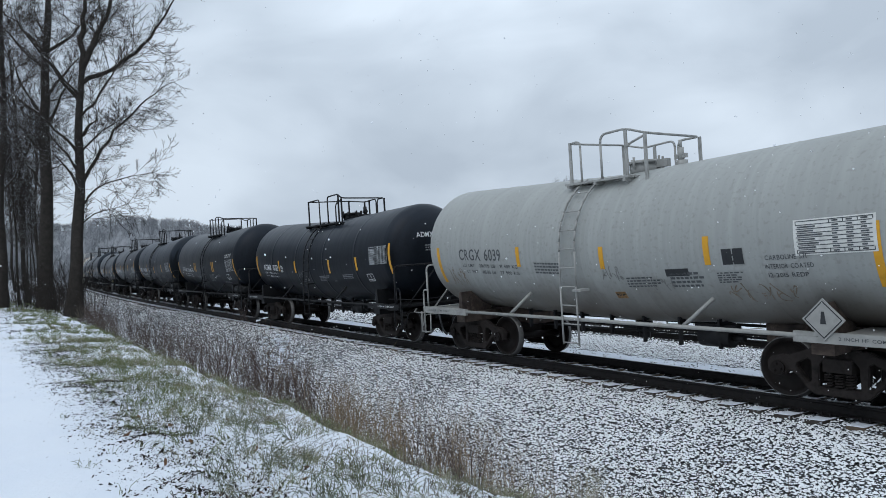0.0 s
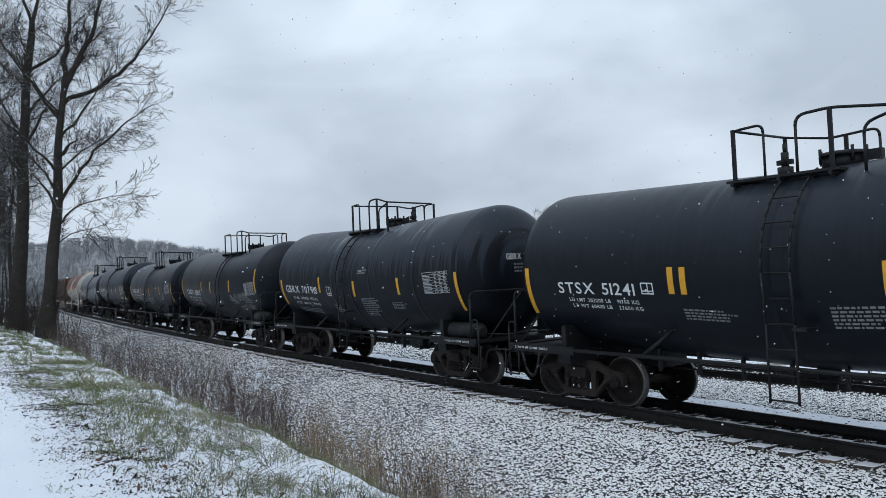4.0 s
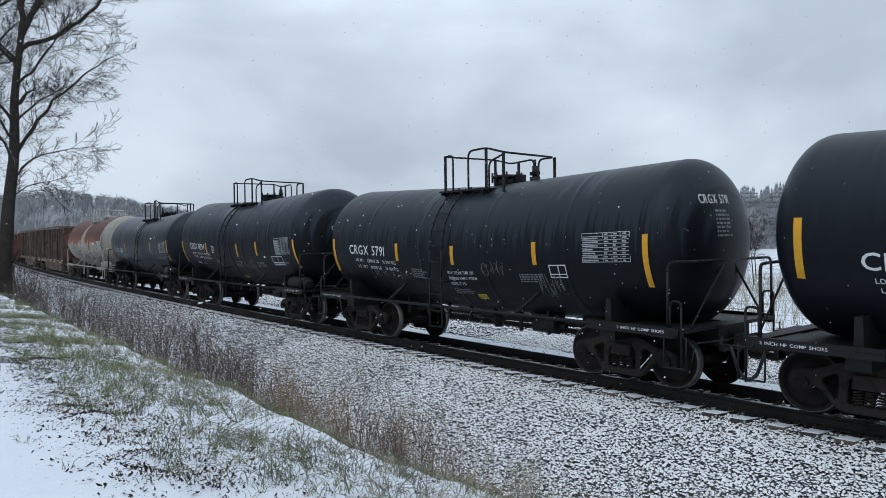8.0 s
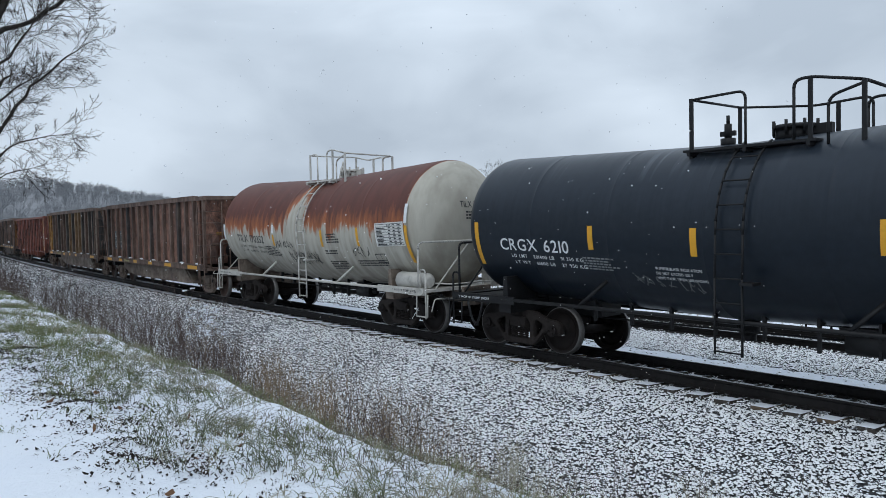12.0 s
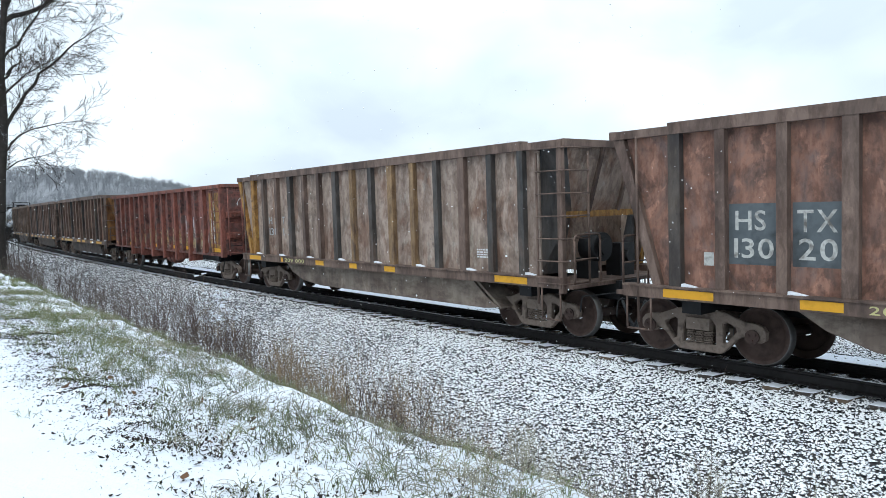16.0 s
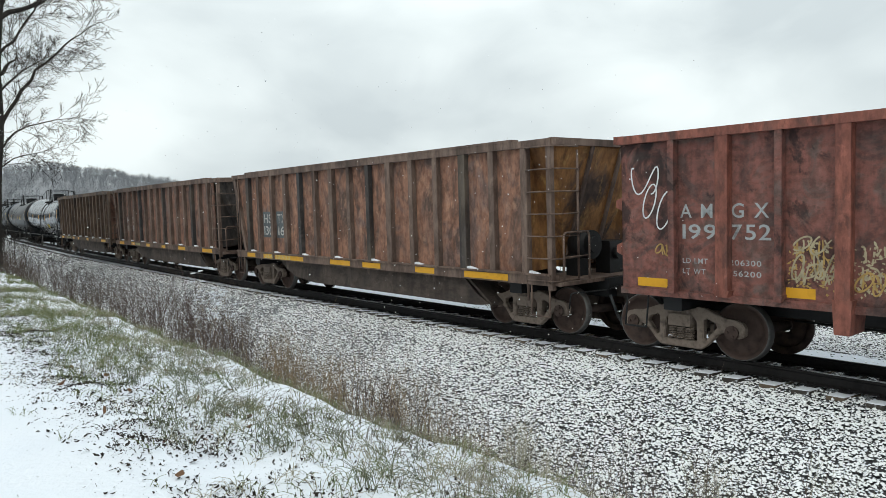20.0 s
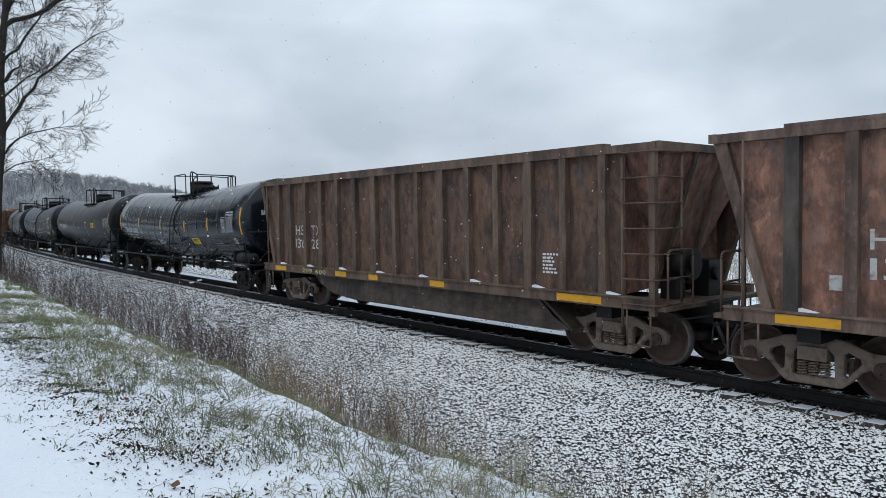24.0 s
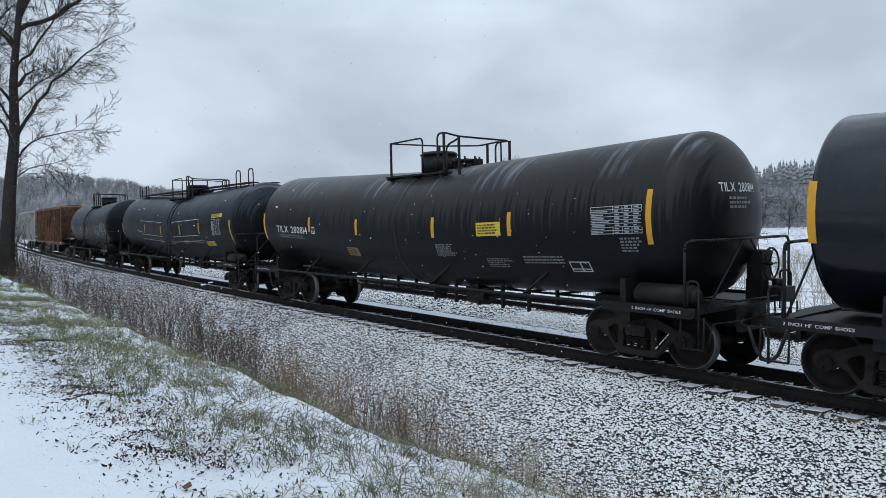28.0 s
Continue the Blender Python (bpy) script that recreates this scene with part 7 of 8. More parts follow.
couple(hopper_car("grey covered hopper at the end of the train", dict(trucks=11.5, paint=OLD_WHITE)), 193.0)


# ---- plants, stones, hills ----
def mesh_np(name, verts, faces, mats, label="", category="", kind="stuff", smooth=False):
    """One mesh out of big arrays: faces all of one size."""
    verts, faces = np.asarray(verts, np.float32), np.asarray(faces, np.int32)
    me = bpy.data.meshes.new(name)
    k = faces.shape[1]
    me.vertices.add(len(verts))
    me.vertices.foreach_set("co", verts.ravel())
    me.loops.add(faces.size)
    me.loops.foreach_set("vertex_index", faces.ravel())
    me.polygons.add(len(faces))
    me.polygons.foreach_set("loop_start", np.arange(0, faces.size, k, dtype=np.int32))
    me.polygons.foreach_set("loop_total", np.full(len(faces), k, dtype=np.int32))
    if smooth:
        me.polygons.foreach_set("use_smooth", np.ones(len(faces), dtype=bool))
    me.update(calc_edges=True)
    for m in (mats if isinstance(mats, (list, tuple)) else [mats]):
        me.materials.append(m)
    ob = new(name, me)
    return tagged(ob, label, category, "", kind) if label else ob


def sticks(segs, sides=3):
    """Tapered sticks from rows (ax ay az bx by bz ra rb): vertices and quads."""
    S = np.asarray(segs, float)
    a, b, ra, rb = S[:, :3], S[:, 3:6], S[:, 6], S[:, 7]
    d = b - a
    d /= np.maximum(np.linalg.norm(d, axis=1, keepdims=True), 1e-9)
    ref = np.where(np.abs(d[:, 2:3]) > 0.9, np.array([[1.0, 0, 0]]), np.array([[0, 0, 1.0]]))
    p = np.cross(d, ref)
    p /= np.linalg.norm(p, axis=1, keepdims=True)
    q = np.cross(d, p)
    n = len(S)
    V = np.zeros((n, 2 * sides, 3))
    for i in range(sides):
        c, s = math.cos(2 * math.pi * i / sides), math.sin(2 * math.pi * i / sides)
        V[:, i] = a + (p * c + q * s) * ra[:, None]
        V[:, sides + i] = b + (p * c + q * s) * rb[:, None]
    base = (np.arange(n) * 2 * sides)[:, None]
    F = [np.concatenate([base + i, base + (i + 1) % sides, base + sides + (i + 1) % sides, base + sides + i], 1) for i in range(sides)]
    return V.reshape(-1, 3), np.concatenate(F)


BARK = snow_over("bark_with_snow", (0.016, 0.014, 0.0125), 0.55, 0.95, 14, (0.055, 0.048, 0.042))
TWIG = snow_over("twigs_with_snow", (0.020, 0.017, 0.015), 0.62, 1.2, 9, (0.045, 0.039, 0.035))
# far woods: the haze of distance is put into these pale colours, besides snow
HAZED_TWIG = snow_over("hazed_snowy_woods", (0.20, 0.21, 0.228), 0.1, 1.0, 0.6, (0.235, 0.244, 0.26), (0.30, 0.318, 0.34))
CONIFER = snow_over("hazed_snowy_conifer", (0.125, 0.143, 0.155), 0.3, 1.0, 1.2, (0.16, 0.178, 0.19), (0.36, 0.39, 0.42))
WEED_DARK = plain("dark_dry_stalks", (0.070, 0.050, 0.043), 0.9, 0, 0.4, 3, 0.0)
WEED_GREY = plain("grey_brown_dead_stalks", (0.105, 0.086, 0.070), 0.9, 0, 0.5, 3, 0.0)
WEED_TAN = plain("tan_dry_grass", (0.21, 0.155, 0.10), 0.9, 0, 0.4, 3, 0.0)
GRASS = plain("wet_green_grass", (0.115, 0.140, 0.055), 0.7, 0, 0.5, 2, 0.0, (1, 1, 1), (0.19, 0.17, 0.10))
GRASS_DEEP = plain("long_wet_grass", (0.085, 0.098, 0.058), 0.7, 0, 0.5, 2, 0.0, (1, 1, 1), (0.15, 0.145, 0.10))
GRASS_DRY = plain("bleached_grass", (0.30, 0.28, 0.21), 0.8, 0, 0.4, 3, 0.0)
LEAF = plain("fallen_oak_leaf", (0.10, 0.050, 0.025), 0.8, 0, 0.5, 5, 0.0)
STONE = snow_over("ballast_stone_with_snow", (0.010, 0.0105, 0.012), 0.235, 0.40, 28, (0.034, 0.035, 0.039), (0.88, 0.90, 0.92))


def at_track(s, u, up=0.0):
    x, y, th = on_curve(s, u)
    return x, y, ground_z(u) + up


def ballast():
    """Broken stones on the shoulders, thickest where one walks past nearest."""
    rng = np.random.default_rng(5)
    cube = np.array([(x, y, z) for x in (-1, 1) for y in (-1, 1) for z in (-1, 1)], float)
    quads = np.array([(0, 1, 3, 2), (4, 6, 7, 5), (0, 4, 5, 1), (2, 3, 7, 6), (0, 2, 6, 4), (1, 5, 7, 3)])
    place = []
    for s0, s1, u0, u1, per, size in ((-6, 9, 0.52, 4.5, 690, 0.0235), (9, 15, 0.52, 4.5, 430, 0.023), (15, 26, 0.5, 4.4, 190, 0.026), (26, 44, 0.5, 4.3, 80, 0.036), (-6, 12, -5.2, -3.3, 700, 0.021), (-6, 12, -3.3, -2.3, 45, 0.018), (12, 45, -5.2, -3.3, 110, 0.04), (-9, 25, -2.1, 0.1, 150, 0.024),
                                      (-9, 16, 0.1, 0.55, 480, 0.021), (16, 40, 0.1, 0.55, 130, 0.03), (-6, 13, 0.7, 4.6, 22, 0.030), (40, 90, 0.6, 4.2, 16, 0.05), (-9, 20, -9.0, -7.7, 110, 0.03), (-9, 14, -7.5, -5.2, 90, 0.026)):
        n = int((s1 - s0) * (u1 - u0) * per)
        for s, u in zip(rng.uniform(s0, s1, n), rng.uniform(u0, u1, n)):
            if -1.72 < u < 0.18 and (abs(u) < 0.1 or abs(u + 1.505) < 0.1):
                continue
            if -2.1 < u < 0.37 and abs((s + 21.25) % 0.497 - 0.25) < 0.12 and rng.random() < 0.6:
                continue                     # ties stay clear but for a few stones
            x, y, z = at_track(s, u)
            place.append((x, y, z + rng.uniform(-0.016, 0.014) * size / 0.022, size))
    P = np.array(place)
    n = len(P)
    sc = P[:, 3:4] * rng.uniform(0.65, 1.35, (n, 3)) * np.array([[1, 1, 0.75]])
    ax = rng.normal(size=(n, 4))
    ax /= np.linalg.norm(ax, axis=1, keepdims=True)
    w, x, y, z = ax.T
    R = np.stack([np.stack([1 - 2 * (y * y + z * z), 2 * (x * y - z * w), 2 * (x * z + y * w)], 1), np.stack([2 * (x * y + z * w), 1 - 2 * (x * x + z * z), 2 * (y * z - x * w)], 1), np.stack([2 * (x * z - y * w), 2 * (y * z + x * w), 1 - 2 * (x * x + y * y)], 1)], 1)
    V = cube[None] * rng.uniform(0.5, 1.12, (n, 8, 1)) * rng.uniform(0.75, 1.1, (n, 8, 3)) * sc[:, None]
    V = np.einsum("nij,nkj->nki", R, V) + P[:, None, :3]
    F = (quads[None] + (np.arange(n) * 8)[:, None, None]).reshape(-1, 4)
    mesh_np("ballast", V.reshape(-1, 3), F, STONE, "crushed grey stone ballast dusted with snow beside the rails", "ballast")


ballast()


def twigs(rng, out, p, d, length, r, level):
    """A thin shoot that bends up towards its tip, with smaller shoots along it."""
    n = 5 if level < 2 else 3
    for i in range(n):
        f = (i + 1) / n
        d = (d + Vector(rng.normal(size=3)) * 0.07 + Vector((0, 0, 0.022))).normalized()
        q = p + d * (length / n)
        out.append((*p, *q, max(0.0075, r * (1 - 0.7 * i / n)), max(0.006, r * (1 - 0.7 * f))))
        if level < 2:
            for _ in range(2 if level == 0 else 1):
                if rng.random() < 0.85:
                    a = Vector(rng.normal(size=3))
                    a = (a - d * a.dot(d)).normalized()
                    turn = rng.uniform(0.4, 0.95)
                    twigs(rng, out, q, (d * math.cos(turn) + a * math.sin(turn)).normalized(), length * rng.uniform(0.30, 0.60) * (1.15 - 0.5 * f), r * 0.55, level + 1)
        p = q


def limb(rng, wood, thin, p0, way, rise, r, shoots=4.6, size=1.0):
    """A limb from p0 that runs out along way (a plan vector) and climbs; rise > 0.5 climbs early, < 0.5 late."""
    p2 = p0 + way
    p1 = p0 + Vector((way.x * (1 - rise), way.y * (1 - rise), way.z * rise))
    n = max(5, int(way.length * 2.2))
    prev, d = p0, (p1 - p0).normalized()
    for i in range(1, n + 1):
        f = i / n
        q = p0 * (1 - f) ** 2 + p1 * 2 * f * (1 - f) + p2 * f * f + Vector(rng.normal(size=3)) * 0.05
        d = (q - prev).normalized()
        wood.append((*prev, *q, max(0.010, r * (1 - 0.86 * (i - 1) / n)), max(0.008, r * (1 - 0.86 * f))))
        for _ in range(int((q - prev).length * shoots + rng.random())):
            if f > 0.18:
                a = Vector(rng.normal(size=3))
                a = (a - d * a.dot(d)).normalized()
                turn = rng.uniform(0.5, 1.25)
                twigs(rng, thin, prev + (q - prev) * rng.random(), (d * math.cos(turn) + a * math.sin(turn)).normalized(), size * rng.uniform(0.7, 2.5) * (1.15 - 0.45 * f), max(0.012, r * 0.20 * (1.1 - 0.6 * f)), 0)
        prev = q


def tree(x, y, z, height, r, seed, label, lean=0.02, face=0.0, limbs=(), more=10, reach=2.4, size=1.0):
    """limbs: height on the trunk, run to the side, run in depth, climb, early or late climb, thickness."""
    rng = np.random.default_rng(seed)
    wood, thin = [], []
    line, p = [], Vector((0, 0, -0.15))
    n = max(6, int(height * 1.3))
    d = Vector((lean, 0, 1)).normalized()
    for i in range(n):
        f0, f1 = i / n, (i + 1) / n
        d = (d + Vector(rng.normal(size=3)) * 0.035 + (Vector((lean, 0, 1)).normalized() - d) * 0.35).normalized()
        q = p + d * (height / n)
        flare = 1 + 0.45 * max(0.0, 1 - i / 2)
        wood.append((*p, *q, r * flare * (1 - 0.62 * f0), r * (1 + 0.45 * max(0.0, 1 - (i + 1) / 2)) * (1 - 0.62 * f1)))
        line.append((q.z, q.copy()))
        p = q

    def at(h):
        return min(line, key=lambda e: abs(e[0] - h))[1]
    for h, side, deep, climb, rise, thick in limbs:
        limb(rng, wood, thin, at(h), Vector((side, deep, climb)), rise, thick, 5.0, size)
    for k in range(more):
        h = height * (0.3 + 0.7 * (k + rng.random()) / more)
        a, run_out = rng.uniform(0, 2 * math.pi), reach * rng.uniform(0.6, 1.2) * (1.15 - 0.5 * h / height)
        limb(rng, wood, thin, at(h), Vector((math.cos(a) * run_out, math.sin(a) * run_out, run_out * rng.uniform(0.8, 1.9))), rng.uniform(0.3, 0.7), r * 0.30 * (1.2 - 0.6 * h / height), 2.6, size)
    ob = thing("tree", label, "tree", "bare trees by the trail")
    V, F = sticks(wood, 7)
    mesh_np("trunk", V, F, BARK, smooth=True).parent = ob
    V, F = sticks(thin, 3)
    mesh_np("crown", V, F, TWIG).parent = ob
    ob.matrix_basis = pose(x, y, z, 0, 0, face)
    return ob


tree(-16.1, 30.4, 0.75, 11.0, 0.30, 11, "tall bare maple with snow on its branches by the trail", 0.115, 28, (
    (10.9, 0.5, 0.3, 5.6, 0.6, 0.13), (10.9, 2.0, -0.6, 5.8, 0.35, 0.14), (9.7, 4.6, 0.4, 5.4, 0.28, 0.115), (7.4, 0.85, 0.2, 0.95, 0.4, 0.10), (5.1, 4.0, -0.7, 4.8, 0.66, 0.085), (4.4, 3.4, 0.9, 1.7, 0.8, 0.055),
    (9.0, -2.4, 0.6, 3.6, 0.5, 0.09), (6.2, -1.8, -0.9, 2.6, 0.5, 0.06), (10.2, 1.2, 2.2, 4.2, 0.5, 0.08), (8.2, 2.4, -1.2, 3.4, 0.45, 0.06), (3.4, 2.2, 0.6, 1.0, 0.7, 0.035), (6.6, 2.6, 0.5, 2.2, 0.6, 0.05)), 3)
tree(-19.2, 33.7, 0.75, 15.0, 0.36, 23, "thick bare tree forking above the trail edge", 0.075, 30, (
    (11.4, -1.8, 0.4, 2.1, 0.45, 0.11), (9.1, -1.9, 0.5, 1.6, 0.5, 0.10), (7.9, -1.5, -0.6, 1.5, 0.6, 0.09), (10.2, 1.5, 0.2, 0.5, 0.3, 0.05), (12.2, 2.4, -0.3, 2.4, 0.4, 0.09), (7.0, 0.9, 0.3, 0.1, 0.3, 0.05), (14.6, 1.0, 0.4, 3.6, 0.5, 0.10), (14.6, -1.2, 0.4, 3.8, 0.5, 0.09), (12.8, -2.4, 0.8, 3.0, 0.5, 0.07)), 8, 2.2)
tree(-22.0, 35.0, 0.75, 17.0, 0.20, 29, "slender tall bare tree behind the trail edge", 0.06, 30, (), 16, 2.4)
def undergrowth():
    rng = np.random.default_rng(41)
    spots = [(-16.2, 30.4), (-19.2, 33.7), (-17.6, 31.8), (-20.6, 35.5), (-22.5, 38.0), (-23.5, 35.0), (-25.0, 41.0)]
    def place():
        x, y = spots[rng.integers(len(spots))]
        return x + rng.normal(0, 0.75), y + rng.normal(0, 0.75), 0.62
    V, F = sticks(brush(rng, 420, place, 2.3, 0.35, (5, 10), 0.011))
    mesh_np("undergrowth", V, F, TWIG, "dark bare undergrowth round the foot of the trees", "undergrowth")


YOUNG = tree(-22.8, 38.5, 0.7, 14, 0.13, 8, "young bare tree beside the trail", more=15, reach=2.2)
SAPLING = tree(-21.8, 36.0, 0.7, 9.5, 0.06, 5, "slim bare sapling among the trail trees", more=11, reach=1.3, size=0.7)
SHRUB = tree(33.0, 43.0, -1.55, 4.6, 0.05, 6, "small bare tree in the snowy field", more=12, reach=1.3, size=0.6)
rng_t = np.random.default_rng(77)
n_t = 0
while n_t < 46:
    s, u = rng_t.uniform(26, 90), rng_t.uniform(5.2, 30)
    x, y, z = at_track(s, u)
    if 9.3 < u < 13 or math.degrees(math.atan2(x, y)) > -28.6:
        continue
    n_t += 1
    copy_thing(YOUNG if n_t % 2 else SAPLING, pose(x, y, z, 0, 0, rng_t.uniform(0, 360)))
# small trees across the field, and the taller one whose top shows over the cars
for k, (x, y) in enumerate(((30.0, 45.5), (37.0, 47.0), (28.0, 53.0), (41.0, 56.0), (46.0, 61.0), (24.0, 58.0), (34.0, 64.0), (51.0, 70.0), (20.0, 66.0), (43.0, 75.0), (14.0, 70.0), (30.0, 80.0))):
    copy_thing(SHRUB, pose(x, y, -1.6, 0, 0, k * 67))
copy_thing(YOUNG, pose(22.0, 134.0, -2.0, 0, 0, 50))


def brush(rng, n, place, height, spread, forks, thick):
    """Many dry stems with side shoots."""
    segs = []
    for i in range(n):
        x, y, z = place()
        h = height * rng.uniform(0.55, 1.15)
        a, t = rng.uniform(0, 6.283), rng.uniform(0.02, spread)
        d = np.array([math.cos(a) * t, math.sin(a) * t, 1.0])
        p = np.array([x, y, z - 0.05])
        m = p + d * h * 0.55
        e = m + (d + rng.normal(size=3) * 0.12) * h * 0.45
        segs += [(*p, *m, thick, thick * 0.7), (*m, *e, thick * 0.7, thick * 0.25)]
        for k in range(rng.integers(forks[0], forks[1] + 1)):
            w = rng.uniform(0.3, 0.95)
            q = p + (m - p) * (w / 0.55) if w < 0.55 else m + (e - m) * ((w - 0.55) / 0.45)
            b = rng.uniform(0, 6.283)
            ln = h * rng.uniform(0.10, 0.28)
            f = q + np.array([math.cos(b) * 0.6, math.sin(b) * 0.6, 0.8]) * ln
            segs.append((*q, *f, thick * 0.5, thick * 0.25))
    return segs


undergrowth()


def weeds():
    rng = np.random.default_rng(31)

    def clumps(n, lo, hi, mean, width, power=1.0):
        return [(lo + (hi - lo) * rng.random() ** power, float(np.clip(rng.normal(mean, width), 4.9, 7.0)), rng.uniform(0.08, 0.36)) for _ in range(n)]

    def among(cl, lo=4.6, hi=7.1):
        def place():
            c = cl[rng.integers(len(cl))]
            return at_track(c[0] + rng.normal(0, c[2]), float(np.clip(c[1] + rng.normal(0, c[2] * 0.55), lo, hi)))
        return place

    def sown(name, n, place, height, spread, forks, thick, m_stalk, label):
        V, F = sticks(brush(rng, n, place, height, spread, forks, thick))
        mesh_np(name, V, F, m_stalk, label, "weeds")
    sown("dry_weeds", 1050, among(clumps(170, 7.2, 72, 5.9, 0.4, 1.3)), 1.40, 0.42, (5, 11), 0.0044, WEED_DARK, "dark reddish dry weed stalks in the ditch beside the track")
    sown("low_weeds", 620, among(clumps(120, 5.5, 72, 6.2, 0.4, 1.2)), 0.85, 0.6, (4, 8), 0.0042, WEED_GREY, "low tangle of dry weeds along the ditch")
    sown("leaning_stalks", 60, among(clumps(16, 7.5, 20, 5.6, 0.4)), 1.75, 0.5, (6, 12), 0.0060, WEED_DARK, "tall dark stalks leaning out over the stones")
    sown("dry_grass", 380, among(clumps(18, 3.6, 7.2, 5.7, 0.4)), 0.95, 0.36, (2, 5), 0.0034, WEED_TAN, "tan dry grass standing in the ditch")
    sown("tall_grass", 200, among(clumps(11, 2.0, 4.6, 5.8, 0.4)), 1.05, 0.34, (3, 7), 0.0030, WEED_TAN, "tall grey-tan grass in the ditch")
    sown("ditch_stalks", 150, among(clumps(24, 1.2, 9.5, 5.8, 0.5)), 1.15, 0.36, (5, 9), 0.0038, WEED_DARK, "dark stalks among the dry grass in the ditch")
    sown("short_stalks", 560, among(clumps(80, -5.0, 9, 6.3, 0.35), 5.2, 7.1), 0.42, 0.6, (2, 5), 0.0028, WEED_GREY, "short dry stalks along the foot of the bank")
    sown("thin_stalks", 95, lambda: at_track(rng.uniform(-4.5, 3.4), rng.uniform(3.9, 6.2)), 1.25, 0.24, (6, 12), 0.0036, WEED_DARK, "sparse thin stalks growing through the ballast edge")
    sown("stray_stalks", 300, among(clumps(40, -5, 9, 4.8, 0.5), 2.7, 5.6), 0.55, 0.5, (4, 8), 0.0028, WEED_DARK, "stray weed stalks in the snowy stones")
    sown("pale_weeds", 150, among([(2.6, 4.3, 0.16), (2.9, 4.0, 0.14), (0.4, 3.6, 0.16), (-0.9, 3.4, 0.15), (1.5, 4.9, 0.2)], 2.9, 5.6), 0.85, 0.4, (7, 12), 0.0028, GRASS_DRY, "pale feathery weeds at the edge of the stones")

    def lay(s, u):
        """A spot on the uneven bank."""
        x, y, z = at_track(s, u)
        return x, y, z + 0.09 * noise.noise((x * 0.7, y * 0.7, 0)) + 0.05 * noise.noise((x * 2.6, y * 2.6, 5)) * (0.4 if u > 9.8 else 1.0)

    def blades(tufts, each, size, thick, flat):
        """Tufts of bent blades; flat: how far they lie over."""
        out = []
        for s, u, k in tufts:
            x, y, z = lay(s, u)
            comb = rng.uniform(0, 6.283)
            for _ in range(max(1, int(each * k * rng.uniform(0.5, 1.4)))):
                h = size * rng.uniform(0.45, 1.25) * (0.7 + 0.3 * k)
                a, t = comb + rng.normal(0, 1.3), flat * rng.uniform(0.15, 1.4)
                p = np.array([x + rng.normal(0, 0.035 * k), y + rng.normal(0, 0.035 * k), z - 0.02])
                m = p + np.array([math.cos(a) * t * 0.45, math.sin(a) * t * 0.45, 1.0]) * h * 0.45
                m2 = m + np.array([math.cos(a) * t, math.sin(a) * t, 0.55]) * h * 0.33
                e = m2 + np.array([math.cos(a + 0.3) * t * 1.2, math.sin(a + 0.3) * t * 1.2, 0.05]) * h * 0.25
                out += [(*p, *m, thick, thick), (*m, *m2, thick, thick * 0.8), (*m2, *e, thick * 0.8, thick * 0.3)]
        return sticks(out)

    def strewn(n, lo, hi, mean, width, cover, seed, least=6.7, most=9.75):
        """Spots on the bank that gather where a slow noise is high; cover: the share that stays."""
        got = []
        while len(got) < n:
            s, u = rng.uniform(lo, hi), rng.normal(mean, width)
            x, y, z = at_track(s, u)
            w = 0.5 + 0.75 * noise.noise((x * 0.8, y * 0.8, seed)) + 0.55 * noise.noise((x * 2.7, y * 2.7, seed + 3))
            if least < u < most - 0.35 * abs(noise.noise((s * 0.8, seed, 2))) and w > 1.0 - cover * rng.uniform(0.7, 1.3):
                got.append((s, u, rng.uniform(0.5, 1.5)))
        return got

    def about(n, s, u, ds, du):
        return [(rng.normal(s, ds), float(np.clip(rng.normal(u, du), 6.9, 9.3)), rng.uniform(0.6, 1.7)) for _ in range(n)]
    long_tufts = about(18, 1.9, 8.5, 0.7, 0.3) + about(14, 1.2, 8.2, 0.6, 0.3) + about(10, 3.2, 8.4, 0.7, 0.3) + about(10, 0.0, 8.0, 0.8, 0.35) + about(10, 6.2, 8.4, 0.9, 0.3)
    for name, tufts, each, size, thick, flat, mt, label in (
            ("grass_tufts", long_tufts, 12, 0.26, 0.0022, 1.3, GRASS_DEEP, "long dark green grass tufts bent over the snow"),
            ("green_grass", about(230, 10.5, 8.3, 3.2, 0.42) + about(60, 5.8, 8.5, 1.1, 0.34), 9, 0.18, 0.0024, 0.9, GRASS, "patch of green grass beside the snowy trail"),
            ("bank_grass", strewn(1350, -6, 17, 8.0, 0.65, 0.8, 1.0), 6, 0.115, 0.0022, 1.1, GRASS, "short green grass sticking out of the snow on the bank"),
            ("bleached_grass", strewn(1100, -6, 17, 7.75, 0.6, 0.5, 4.0), 7, 0.15, 0.0021, 1.2, GRASS_DRY, "bleached grass blades lying on the snowy bank"),
            ("dead_grass", strewn(520, -6, 17, 7.7, 0.7, 0.5, 9.0), 6, 0.14, 0.0022, 1.1, WEED_GREY, "dead grey-brown grass blades in the snow"),
            ("crest_grass", strewn(420, -6, 22, 7.15, 0.22, 0.85, 2.0, 6.5), 8, 0.15, 0.0024, 0.9, GRASS, "green and brown grass along the edge of the bank"),
            ("far_grass", strewn(800, 15, 46, 8.0, 0.75, 0.55, 6.0), 7, 0.17, 0.005, 0.9, GRASS, "thin grass on the bank further along the trail")):
        V, F = blades(tufts, each, size, thick, flat)
        mesh_np(name, V, F, mt, label, "grass")

